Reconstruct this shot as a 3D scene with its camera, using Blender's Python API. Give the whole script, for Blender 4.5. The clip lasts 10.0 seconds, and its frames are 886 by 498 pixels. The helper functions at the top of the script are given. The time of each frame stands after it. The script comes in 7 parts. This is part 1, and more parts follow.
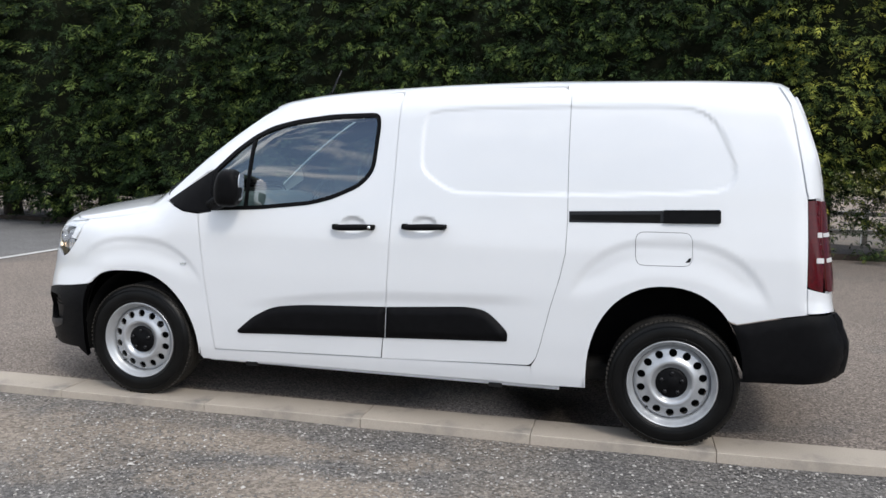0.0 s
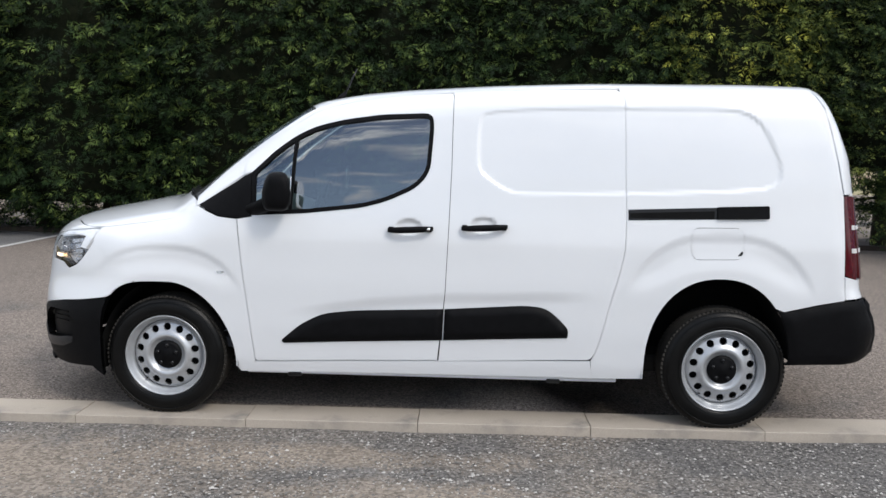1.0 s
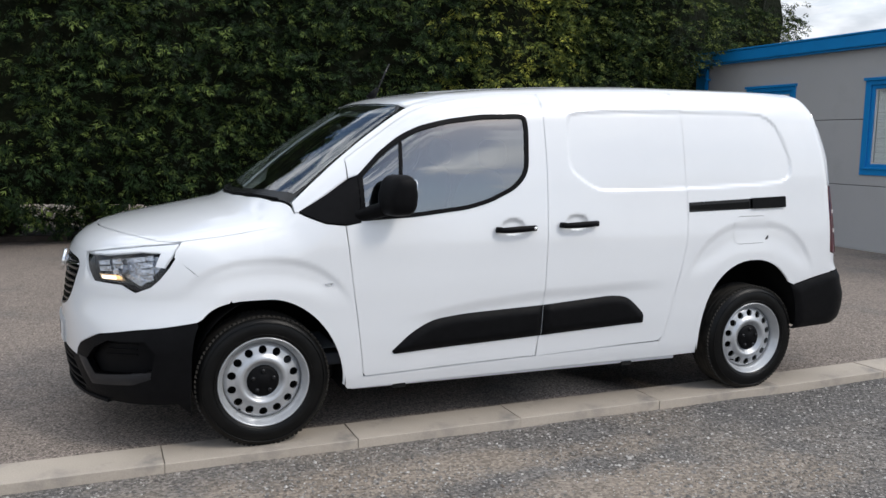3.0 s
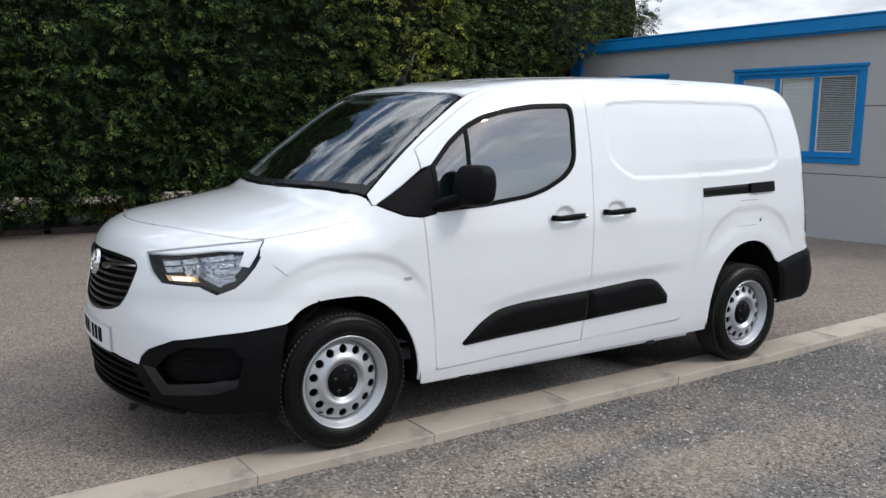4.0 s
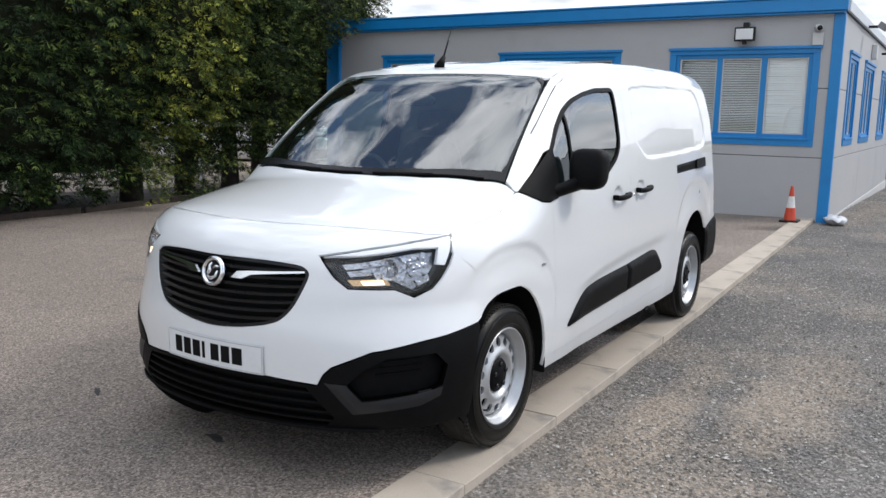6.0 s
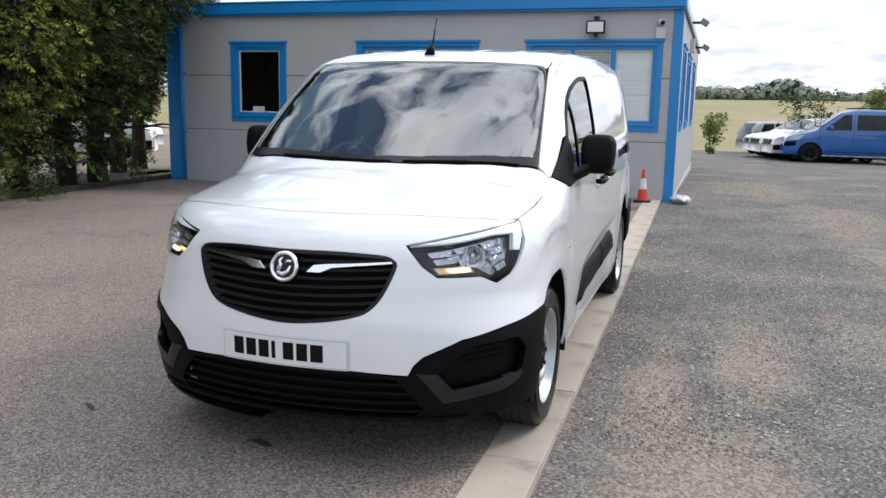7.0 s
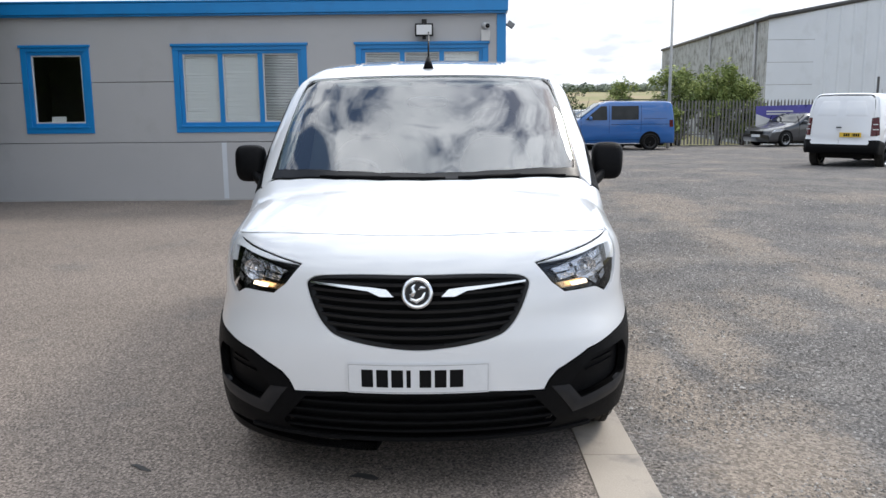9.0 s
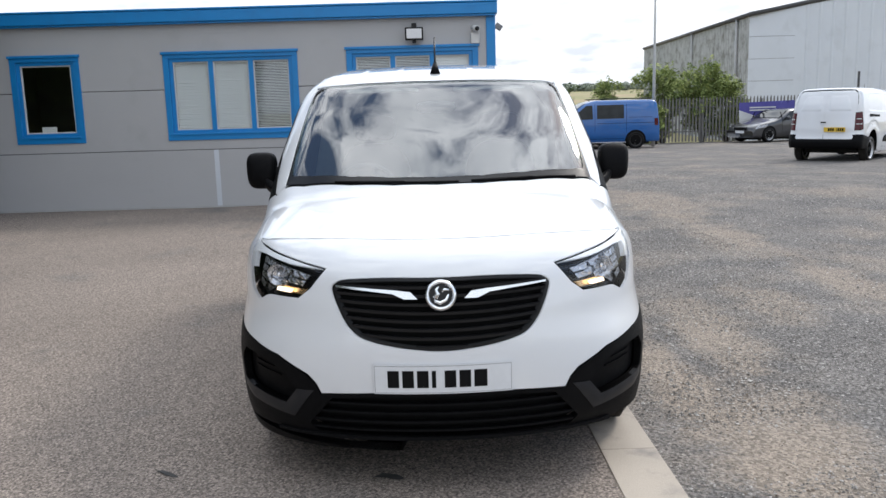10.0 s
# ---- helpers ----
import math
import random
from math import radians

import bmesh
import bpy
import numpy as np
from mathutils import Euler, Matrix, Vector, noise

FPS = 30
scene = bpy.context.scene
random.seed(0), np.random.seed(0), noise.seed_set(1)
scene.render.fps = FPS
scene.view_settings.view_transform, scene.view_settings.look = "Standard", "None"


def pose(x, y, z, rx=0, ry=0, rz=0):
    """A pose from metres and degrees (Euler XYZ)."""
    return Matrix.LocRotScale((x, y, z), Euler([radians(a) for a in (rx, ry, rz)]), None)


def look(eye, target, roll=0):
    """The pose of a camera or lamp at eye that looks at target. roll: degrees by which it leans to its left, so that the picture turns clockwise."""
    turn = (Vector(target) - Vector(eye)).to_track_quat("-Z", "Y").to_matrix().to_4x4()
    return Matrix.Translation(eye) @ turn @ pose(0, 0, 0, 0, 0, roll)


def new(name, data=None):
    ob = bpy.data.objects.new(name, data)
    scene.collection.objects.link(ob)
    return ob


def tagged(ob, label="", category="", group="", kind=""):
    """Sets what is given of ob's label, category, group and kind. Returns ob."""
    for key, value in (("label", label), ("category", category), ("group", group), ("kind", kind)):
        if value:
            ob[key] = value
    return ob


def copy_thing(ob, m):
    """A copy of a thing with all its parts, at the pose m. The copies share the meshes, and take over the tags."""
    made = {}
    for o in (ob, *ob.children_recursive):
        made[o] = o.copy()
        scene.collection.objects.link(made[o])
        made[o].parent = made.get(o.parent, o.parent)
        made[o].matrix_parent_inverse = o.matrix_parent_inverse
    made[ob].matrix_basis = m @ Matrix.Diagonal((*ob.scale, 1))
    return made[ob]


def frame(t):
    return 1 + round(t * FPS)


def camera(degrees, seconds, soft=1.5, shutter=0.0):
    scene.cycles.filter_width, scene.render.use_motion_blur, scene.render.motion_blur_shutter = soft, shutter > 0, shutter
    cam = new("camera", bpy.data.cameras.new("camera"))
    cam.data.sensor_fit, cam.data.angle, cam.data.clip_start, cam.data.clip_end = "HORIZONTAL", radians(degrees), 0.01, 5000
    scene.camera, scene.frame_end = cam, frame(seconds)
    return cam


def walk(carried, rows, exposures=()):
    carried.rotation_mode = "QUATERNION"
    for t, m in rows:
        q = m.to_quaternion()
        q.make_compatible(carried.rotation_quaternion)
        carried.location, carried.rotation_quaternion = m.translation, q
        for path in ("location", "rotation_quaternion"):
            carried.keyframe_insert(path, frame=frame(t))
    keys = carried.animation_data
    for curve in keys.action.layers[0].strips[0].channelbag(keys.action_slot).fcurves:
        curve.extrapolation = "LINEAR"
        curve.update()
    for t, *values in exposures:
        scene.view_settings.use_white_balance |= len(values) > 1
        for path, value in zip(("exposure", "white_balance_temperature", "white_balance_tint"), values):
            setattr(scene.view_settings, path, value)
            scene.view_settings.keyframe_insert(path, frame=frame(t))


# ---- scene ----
cam = camera(56.1, 10.0)
PATH = [
    (0, (2.786, -5.046, 1.442), (2.327, -3.113, 1.21), 1.3),
    (0.5, (2.232, -5.151, 1.44), (1.939, -3.187, 1.202), 1.1),
    (1, (1.633, -5.195, 1.445), (1.565, -3.21, 1.211), 1.1),
    (1.5, (1.075, -5.22, 1.466), (1.234, -3.241, 1.224), 1.1),
    (2, (0.457, -5.105, 1.474), (0.851, -3.16, 1.226), 1.2),
    (2.5, (-0.125, -4.987, 1.482), (0.441, -3.084, 1.236), 1.1),
    (4, (-1.745, -4.176, 1.482), (-0.624, -2.544, 1.2), 1.1),
    (4.5, (-2.215, -3.854, 1.467), (-0.946, -2.335, 1.182), 1.0),
    (5, (-2.586, -3.445, 1.456), (-1.16, -2.072, 1.168), 1.0),
    (6.3, (-3.354, -2.231, 1.48), (-1.6, -1.328, 1.153), 1.2),
    (6.5, (-3.448, -2.047, 1.457), (-1.647, -1.243, 1.129), 1.2),
    (7, (-3.683, -1.535, 1.449), (-1.806, -0.932, 1.111), 1.1),
    (7.5, (-3.779, -1.08, 1.466), (-1.851, -0.676, 1.122), 0.9),
    (8, (-3.894, -0.645, 1.513), (-1.933, -0.45, 1.173), 0.7),
    (8.5, (-3.901, -0.348, 1.513), (-1.933, -0.249, 1.171), 0.2),
    (9, (-3.936, -0.145, 1.531), (-1.966, -0.115, 1.189), -0.5),
    (9.5, (-3.999, -0.035, 1.547), (-2.028, -0.029, 1.208), -1.2),
    (10, (-4.004, -0.007, 1.547), (-2.032, -0.011, 1.209), -1.6),
]
walk(cam, [(t, look(eye, target, roll)) for t, eye, target, roll in PATH],
     exposures=[(0.0, 0.47), (1.0, 0.43), (2.5, 0.34), (4.0, 0.34), (5.0, 0.47), (6.5, 0.56), (8.0, 0.63), (10.0, 0.65)])

# ---- world and sun ----
SUN_FROM = Vector((0.62, -0.74, 0.92)).normalized()
world = bpy.data.worlds.new("sky")
scene.world = world
world.use_nodes = True
wn, wl = world.node_tree.nodes, world.node_tree.links
wn.clear()
sky = wn.new("ShaderNodeTexSky")
sky.sky_type, sky.sun_disc = "NISHITA", False
sky.sun_elevation = math.asin(SUN_FROM.z)
sky.sun_rotation = math.atan2(SUN_FROM.x, SUN_FROM.y)
blue = wn.new("ShaderNodeBackground")
blue.inputs["Strength"].default_value = 0.12
wl.new(sky.outputs[0], blue.inputs["Color"])
coord = wn.new("ShaderNodeTexCoord")
split = wn.new("ShaderNodeSeparateXYZ")
wl.new(coord.outputs["Generated"], split.inputs[0])
lift = wn.new("ShaderNodeMath")
lift.operation, lift.use_clamp = "ADD", False
lift.inputs[1].default_value = 0.22
wl.new(split.outputs["Z"], lift.inputs[0])
floor_z = wn.new("ShaderNodeMath")
floor_z.operation = "MAXIMUM"
floor_z.inputs[1].default_value = 0.1
wl.new(lift.outputs[0], floor_z.inputs[0])
layer = wn.new("ShaderNodeVectorMath")
layer.operation = "DIVIDE"
wl.new(coord.outputs["Generated"], layer.inputs[0])
spread = wn.new("ShaderNodeCombineXYZ")
for k in range(3):
    wl.new(floor_z.outputs[0], spread.inputs[k])
wl.new(spread.outputs[0], layer.inputs[1])
turned = wn.new("ShaderNodeMapping")
turned.inputs["Scale"].default_value = (1, -1, 1)
wl.new(layer.outputs[0], turned.inputs["Vector"])
puffs = wn.new("ShaderNodeTexNoise")
puffs.inputs["Scale"].default_value = 4.4
puffs.inputs["Detail"].default_value = 7
puffs.inputs["Roughness"].default_value = 0.6
puffs.inputs["Distortion"].default_value = 0.5
wl.new(turned.outputs[0], puffs.inputs["Vector"])
cover = wn.new("ShaderNodeValToRGB")
cover.color_ramp.elements[0].position, cover.color_ramp.elements[1].position = 0.38, 0.52
# the cloud breaks up towards both sides
side_y = wn.new("ShaderNodeMath")
side_y.operation = "MULTIPLY"
wl.new(split.outputs["Y"], side_y.inputs[0])
wl.new(split.outputs["Y"], side_y.inputs[1])
thin = wn.new("ShaderNodeMath")
thin.operation = "MULTIPLY_ADD"
thin.inputs[1].default_value = -0.17
wl.new(side_y.outputs[0], thin.inputs[0])
wl.new(puffs.outputs["Fac"], thin.inputs[2])
wl.new(thin.outputs[0], cover.inputs[0])
tone = wn.new("ShaderNodeTexNoise")
tone.inputs["Scale"].default_value = 5.5
tone.inputs["Detail"].default_value = 6
wl.new(layer.outputs[0], tone.inputs["Vector"])
shade = wn.new("ShaderNodeValToRGB")
shade.color_ramp.elements[0].position, shade.color_ramp.elements[0].color = 0.33, (0.60, 0.64, 0.70, 1)
shade.color_ramp.elements[1].position, shade.color_ramp.elements[1].color = 0.66, (0.955, 0.99, 1.045, 1)
wl.new(tone.outputs["Fac"], shade.inputs[0])
cloud = wn.new("ShaderNodeBackground")
# overcast: brighter overhead, and brighter round the veiled sun
high = wn.new("ShaderNodeMath")
high.operation, high.use_clamp = "MULTIPLY", False
wl.new(split.outputs["Z"], high.inputs[0])
high.inputs[1].default_value = 1.0
sunward = wn.new("ShaderNodeVectorMath")
sunward.operation = "DOT_PRODUCT"
sunward.inputs[1].default_value = SUN_FROM
wl.new(coord.outputs["Generated"], sunward.inputs[0])
veil = wn.new("ShaderNodeMath")
veil.operation = "MAXIMUM"
veil.inputs[1].default_value = 0.0
wl.new(sunward.outputs["Value"], veil.inputs[0])
glow = wn.new("ShaderNodeMath")
glow.operation = "POWER"
glow.inputs[1].default_value = 5.0
wl.new(veil.outputs[0], glow.inputs[0])
glow_k = wn.new("ShaderNodeMath")
glow_k.operation = "MULTIPLY_ADD"
glow_k.inputs[1].default_value = 0.7
wl.new(glow.outputs[0], glow_k.inputs[0])
wl.new(high.outputs[0], glow_k.inputs[2])
bright = wn.new("ShaderNodeMath")
bright.operation = "ADD"
bright.inputs[1].default_value = 0.80
wl.new(glow_k.outputs[0], bright.inputs[0])
wl.new(bright.outputs[0], cloud.inputs["Strength"])
wl.new(shade.outputs[0], cloud.inputs["Color"])
both = wn.new("ShaderNodeMixShader")
low = wn.new("ShaderNodeMapRange")
low.inputs["From Min"].default_value, low.inputs["From Max"].default_value = 0.13, 0.24
low.inputs["To Min"].default_value, low.inputs["To Max"].default_value = 1.0, 0.0
wl.new(split.outputs["Z"], low.inputs["Value"])
most = wn.new("ShaderNodeMath")
most.operation = "MAXIMUM"
wl.new(cover.outputs["Color"], most.inputs[0])
wl.new(low.outputs[0], most.inputs[1])
wl.new(most.outputs[0], both.inputs[0])
wl.new(blue.outputs[0], both.inputs[1])
wl.new(cloud.outputs[0], both.inputs[2])
wout = wn.new("ShaderNodeOutputWorld")
wl.new(both.outputs[0], wout.inputs["Surface"])

sun = new("sun", bpy.data.lights.new("sun", "SUN"))
sun.data.energy, sun.data.angle, sun.data.color = 1.1, radians(11), (1.0, 0.95, 0.88)
sun.matrix_world = look(SUN_FROM * 50, (0, 0, 0))

# ---- materials ----
def mat(name, base, rough=0.6, metal=0.0, var=None, scale=8.0, grain=0.0, grain_scale=120.0, bump=0.0, bump_scale=200.0,
        coat=0.0, rand=0.0, stain=None, stain_scale=1.2, stain_at=(0.5, 0.7), spec=0.5, rough_var=0.0):
    """A surface: base colour, drifting to var at scale, speckled by grain, with relief, stains and per-object change."""
    m = bpy.data.materials.new(name)
    m.use_nodes = True
    n, l = m.node_tree.nodes, m.node_tree.links
    b = n["Principled BSDF"]
    b.inputs["Roughness"].default_value, b.inputs["Metallic"].default_value = rough, metal
    b.inputs["Coat Weight"].default_value, b.inputs["Specular IOR Level"].default_value = coat, spec
    b.inputs["Coat Roughness"].default_value = 0.03
    c = n.new("ShaderNodeRGB")
    c.outputs[0].default_value = (*base, 1)
    out = c.outputs[0]
    geo = n.new("ShaderNodeTexCoord")
    where = geo.outputs["Object"]

    def noise_tex(s, detail=4.0, rough_n=0.55):
        t = n.new("ShaderNodeTexNoise")
        t.inputs["Scale"].default_value, t.inputs["Detail"].default_value, t.inputs["Roughness"].default_value = s, detail, rough_n
        l.new(where, t.inputs["Vector"])
        return t.outputs["Fac"]

    def ramp(src, a, b2):
        r = n.new("ShaderNodeMapRange")
        r.inputs["From Min"].default_value, r.inputs["From Max"].default_value = a, b2
        l.new(src, r.inputs["Value"])
        return r.outputs[0]

    def mix(fac, a, b2, kind="MIX"):
        x = n.new("ShaderNodeMix")
        x.data_type, x.blend_type = "RGBA", kind
        if hasattr(fac, "default_value"):
            l.new(fac, x.inputs["Factor"])
        else:
            x.inputs["Factor"].default_value = fac
        for src, k in ((a, "A"), (b2, "B")):
            socket = [s for s in x.inputs if s.name == k and s.type == "RGBA"][0]
            if isinstance(src, tuple):
                socket.default_value = (*src, 1)
            else:
                l.new(src, socket)
        return [s for s in x.outputs if s.type == "RGBA"][0]

    if var:
        out = mix(ramp(noise_tex(scale), 0.3, 0.7), out, var)
    if stain:
        out = mix(ramp(noise_tex(stain_scale, 6, 0.6), *stain_at), out, stain)
    if grain:
        g = noise_tex(grain_scale, 5, 0.75)
        v = n.new("ShaderNodeMapRange")
        v.inputs["From Min"].default_value, v.inputs["From Max"].default_value = 0.25, 0.75
        v.inputs["To Min"].default_value, v.inputs["To Max"].default_value = 1 - grain, 1 + grain
        l.new(g, v.inputs["Value"])
        k = n.new("ShaderNodeVectorMath")
        k.operation = "SCALE"
        l.new(out, k.inputs[0])
        l.new(v.outputs[0], k.inputs["Scale"])
        out = k.outputs[0]
    if rand:
        o = n.new("ShaderNodeObjectInfo")
        v = n.new("ShaderNodeMapRange")
        v.inputs["To Min"].default_value, v.inputs["To Max"].default_value = 1 - rand, 1 + rand
        l.new(o.outputs["Random"], v.inputs["Value"])
        k = n.new("ShaderNodeVectorMath")
        k.operation = "SCALE"
        l.new(out, k.inputs[0])
        l.new(v.outputs[0], k.inputs["Scale"])
        out = k.outputs[0]
    l.new(out, b.inputs["Base Color"])
    if rough_var:
        v = n.new("ShaderNodeMapRange")
        v.inputs["To Min"].default_value, v.inputs["To Max"].default_value = rough - rough_var, rough + rough_var
        l.new(noise_tex(14), v.inputs["Value"])
        l.new(v.outputs[0], b.inputs["Roughness"])
    if bump:
        p = n.new("ShaderNodeBump")
        p.inputs["Strength"].default_value, p.inputs["Distance"].default_value = 1.0, bump
        l.new(noise_tex(bump_scale, 3), p.inputs["Height"])
        l.new(p.outputs[0], b.inputs["Normal"])
    return m


def glass_mat(name, tint=(0.9, 0.95, 0.95), rough=0.0, head_on=0.08):
    """Thin pane: mirror-like gloss, head_on seen square and more at a slant, over a tinted clear sheet."""
    m = bpy.data.materials.new(name)
    m.use_nodes = True
    n, l = m.node_tree.nodes, m.node_tree.links
    n.clear()
    clear, gloss, mixer, out, slant = (n.new("ShaderNode" + k) for k in ("BsdfTransparent", "BsdfGlossy", "MixShader", "OutputMaterial", "LayerWeight"))
    clear.inputs["Color"].default_value = (*tint, 1)
    gloss.inputs["Roughness"].default_value = rough
    slant.inputs["Blend"].default_value = 0.5
    fifth, more = n.new("ShaderNodeMath"), n.new("ShaderNodeMath")
    fifth.operation, more.operation = "POWER", "MULTIPLY_ADD"
    fifth.inputs[1].default_value = 4.0
    more.inputs[1].default_value, more.inputs[2].default_value = 1 - head_on, head_on
    l.new(slant.outputs["Facing"], fifth.inputs[0])
    l.new(fifth.outputs[0], more.inputs[0])
    l.new(more.outputs[0], mixer.inputs[0])
    l.new(clear.outputs[0], mixer.inputs[1])
    l.new(gloss.outputs[0], mixer.inputs[2])
    l.new(mixer.outputs[0], out.inputs["Surface"])
    return m


WHITE_PAINT = mat("white_paint", (0.745, 0.755, 0.765), 0.28, var=(0.725, 0.735, 0.745), scale=2.5, coat=1.0)
BLACK_PLASTIC = mat("black_plastic", (0.0040, 0.0040, 0.0044), 0.45, var=(0.006, 0.006, 0.0066), scale=30, bump=0.0006, bump_scale=900, spec=0.07)
SATIN_BLACK = mat("satin_black", (0.012, 0.0125, 0.0145), 0.36, var=(0.016, 0.0165, 0.019), scale=20, spec=0.35)
GLOSS_BLACK = mat("gloss_black", (0.008, 0.008, 0.0085), 0.25, var=(0.011, 0.011, 0.012), scale=20, spec=0.28)
# near-black for hidden parts, and for shade painted into gaps and openings
SHADOW_BLACK = mat("inner_shade_black", (0.006, 0.006, 0.006), 0.95, var=(0.009, 0.009, 0.009), scale=10, spec=0.1)
UNDERBODY = mat("underbody", (0.014, 0.014, 0.014), 0.9, var=(0.025, 0.024, 0.022), scale=10, spec=0.2)
RUBBER = mat("tyre_rubber", (0.004, 0.004, 0.004), 0.30, spec=0.16, var=(0.007, 0.0068, 0.0065), scale=12, bump=0.0005, bump_scale=500)
TREAD_RUBBER = mat("tread_rubber", (0.020, 0.019, 0.017), 0.85, spec=0.2, var=(0.040, 0.036, 0.031), scale=14, grain=0.2)
STEEL_RIM = mat("silver_steel", (0.50, 0.51, 0.52), 0.34, metal=0.55, var=(0.46, 0.47, 0.48), scale=25, grain=0.05, grain_scale=300)
CHROME = mat("chrome", (0.84, 0.85, 0.86), 0.2, metal=1.0)
LAMP_SILVER = mat("lamp_reflector", (0.56, 0.57, 0.60), 0.07, metal=1.0, bump=0.016, bump_scale=42)
LAMP_DARK = mat("lamp_bezel", (0.010, 0.010, 0.011), 0.22)
RED_LENS = mat("red_lens", (0.085, 0.004, 0.007), 0.15, var=(0.05, 0.003, 0.005), scale=40, coat=0.3, spec=0.3)
CLEAR_LENS = glass_mat("clear_lens", (0.95, 0.96, 0.97), head_on=0.03)
WINDOW_GLASS = glass_mat("window_glass", (0.50, 0.64, 0.61), head_on=0.26)
SCREEN_GLASS = glass_mat("screen_glass", (0.74, 0.86, 0.84), head_on=0.23)
HOUSE_GLASS = glass_mat("house_glass", (0.95, 0.97, 0.97), head_on=0.06)
SEAT_CLOTH = mat("seat_cloth", (0.035, 0.036, 0.04), 0.9, var=(0.05, 0.05, 0.055), scale=30, bump=0.001, bump_scale=400)
TRIM_GREY = mat("trim_grey", (0.17, 0.17, 0.175), 0.7, var=(0.20, 0.20, 0.205), scale=12)
PLATE_WHITE = mat("plate_white", (0.72, 0.73, 0.74), 0.35, var=(0.68, 0.69, 0.70), scale=30)
PLATE_YELLOW = mat("plate_yellow", (0.75, 0.50, 0.05), 0.35, var=(0.70, 0.46, 0.05), scale=30)
PRINT_BLACK = mat("print_black", (0.008, 0.008, 0.008), 0.8, spec=0.1)

ASPHALT = mat("asphalt", (0.186, 0.156, 0.133), 0.9, spec=0.3, var=(0.228, 0.191, 0.163), scale=0.55, grain=1.1, grain_scale=85, bump=0.0015, bump_scale=200,
              stain=(0.135, 0.124, 0.115), stain_scale=0.9, stain_at=(0.56, 0.74))
GRAVEL = mat("gravel", (0.176, 0.162, 0.149), 0.92, spec=0.3, var=(0.108, 0.103, 0.100), scale=1.4, grain=1.0, grain_scale=48, bump=0.016, bump_scale=60,
             stain=(0.212, 0.184, 0.156), stain_scale=0.6, stain_at=(0.50, 0.64))


def patches(m, colour, spots, wobble=0.55):
    """Worn patches of another colour, each an uneven spot (x, y, half length, half width)."""
    n, l = m.node_tree.nodes, m.node_tree.links
    b = n["Principled BSDF"]
    old = b.inputs["Base Color"].links[0].from_socket
    at = n.new("ShaderNodeTexCoord")
    rough = n.new("ShaderNodeTexNoise")
    rough.inputs["Scale"].default_value, rough.inputs["Detail"].default_value = 2.6, 6
    l.new(at.outputs["Object"], rough.inputs["Vector"])
    fine = n.new("ShaderNodeTexNoise")
    fine.inputs["Scale"].default_value, fine.inputs["Detail"].default_value = 42, 3
    l.new(at.outputs["Object"], fine.inputs["Vector"])
    for x, y, sx, sy in spots:
        mp = n.new("ShaderNodeMapping")
        mp.inputs["Location"].default_value = (-x / sx, -y / sy, 0)
        mp.inputs["Scale"].default_value = (1 / sx, 1 / sy, 0)
        l.new(at.outputs["Object"], mp.inputs["Vector"])
        ln = n.new("ShaderNodeVectorMath")
        ln.operation = "LENGTH"
        l.new(mp.outputs[0], ln.inputs[0])
        add = n.new("ShaderNodeMath")
        add.operation = "MULTIPLY_ADD"
        add.inputs[1].default_value = wobble * 4
        l.new(rough.outputs["Fac"], add.inputs[0])
        l.new(ln.outputs["Value"], add.inputs[2])
        add2 = n.new("ShaderNodeMath")
        add2.operation = "MULTIPLY_ADD"
        add2.inputs[1].default_value = 1.1
        l.new(fine.outputs["Fac"], add2.inputs[0])
        l.new(add.outputs[0], add2.inputs[2])
        rg = n.new("ShaderNodeMapRange")
        rg.inputs["From Min"].default_value, rg.inputs["From Max"].default_value = 2.0 + wobble * 2, 1.25 + wobble * 2
        rg.inputs["To Max"].default_value = 0.8
        l.new(add2.outputs[0], rg.inputs["Value"])
        mx = n.new("ShaderNodeMix")
        mx.data_type = "RGBA"
        l.new(rg.outputs[0], mx.inputs["Factor"])
        ca, cb = [k for k in mx.inputs if k.type == "RGBA"]
        l.new(old, ca)
        cb.default_value = (*colour, 1)
        old = [k for k in mx.outputs if k.type == "RGBA"][0]
    l.new(old, b.inputs["Base Color"])


patches(GRAVEL, (0.255, 0.213, 0.172), [(-0.30, -1.60, 0.75, 0.38), (-1.5, -1.45, 0.7, 0.22), (1.3, -1.85, 0.5, 0.22), (1.1, -1.33, 0.9, 0.12), (2.4, -2.6, 0.6, 0.25), (8.5, -3.2, 1.6, 0.5), (13.0, -2.2, 2.0, 0.9), (0.5, -1.34, 0.8, 0.16), (-0.75, -1.55, 0.5, 0.22), (2.0, -1.9, 0.6, 0.2), (5.4, -3.3, 0.9, 0.3), (3.0, -3.5, 0.8, 0.25)])


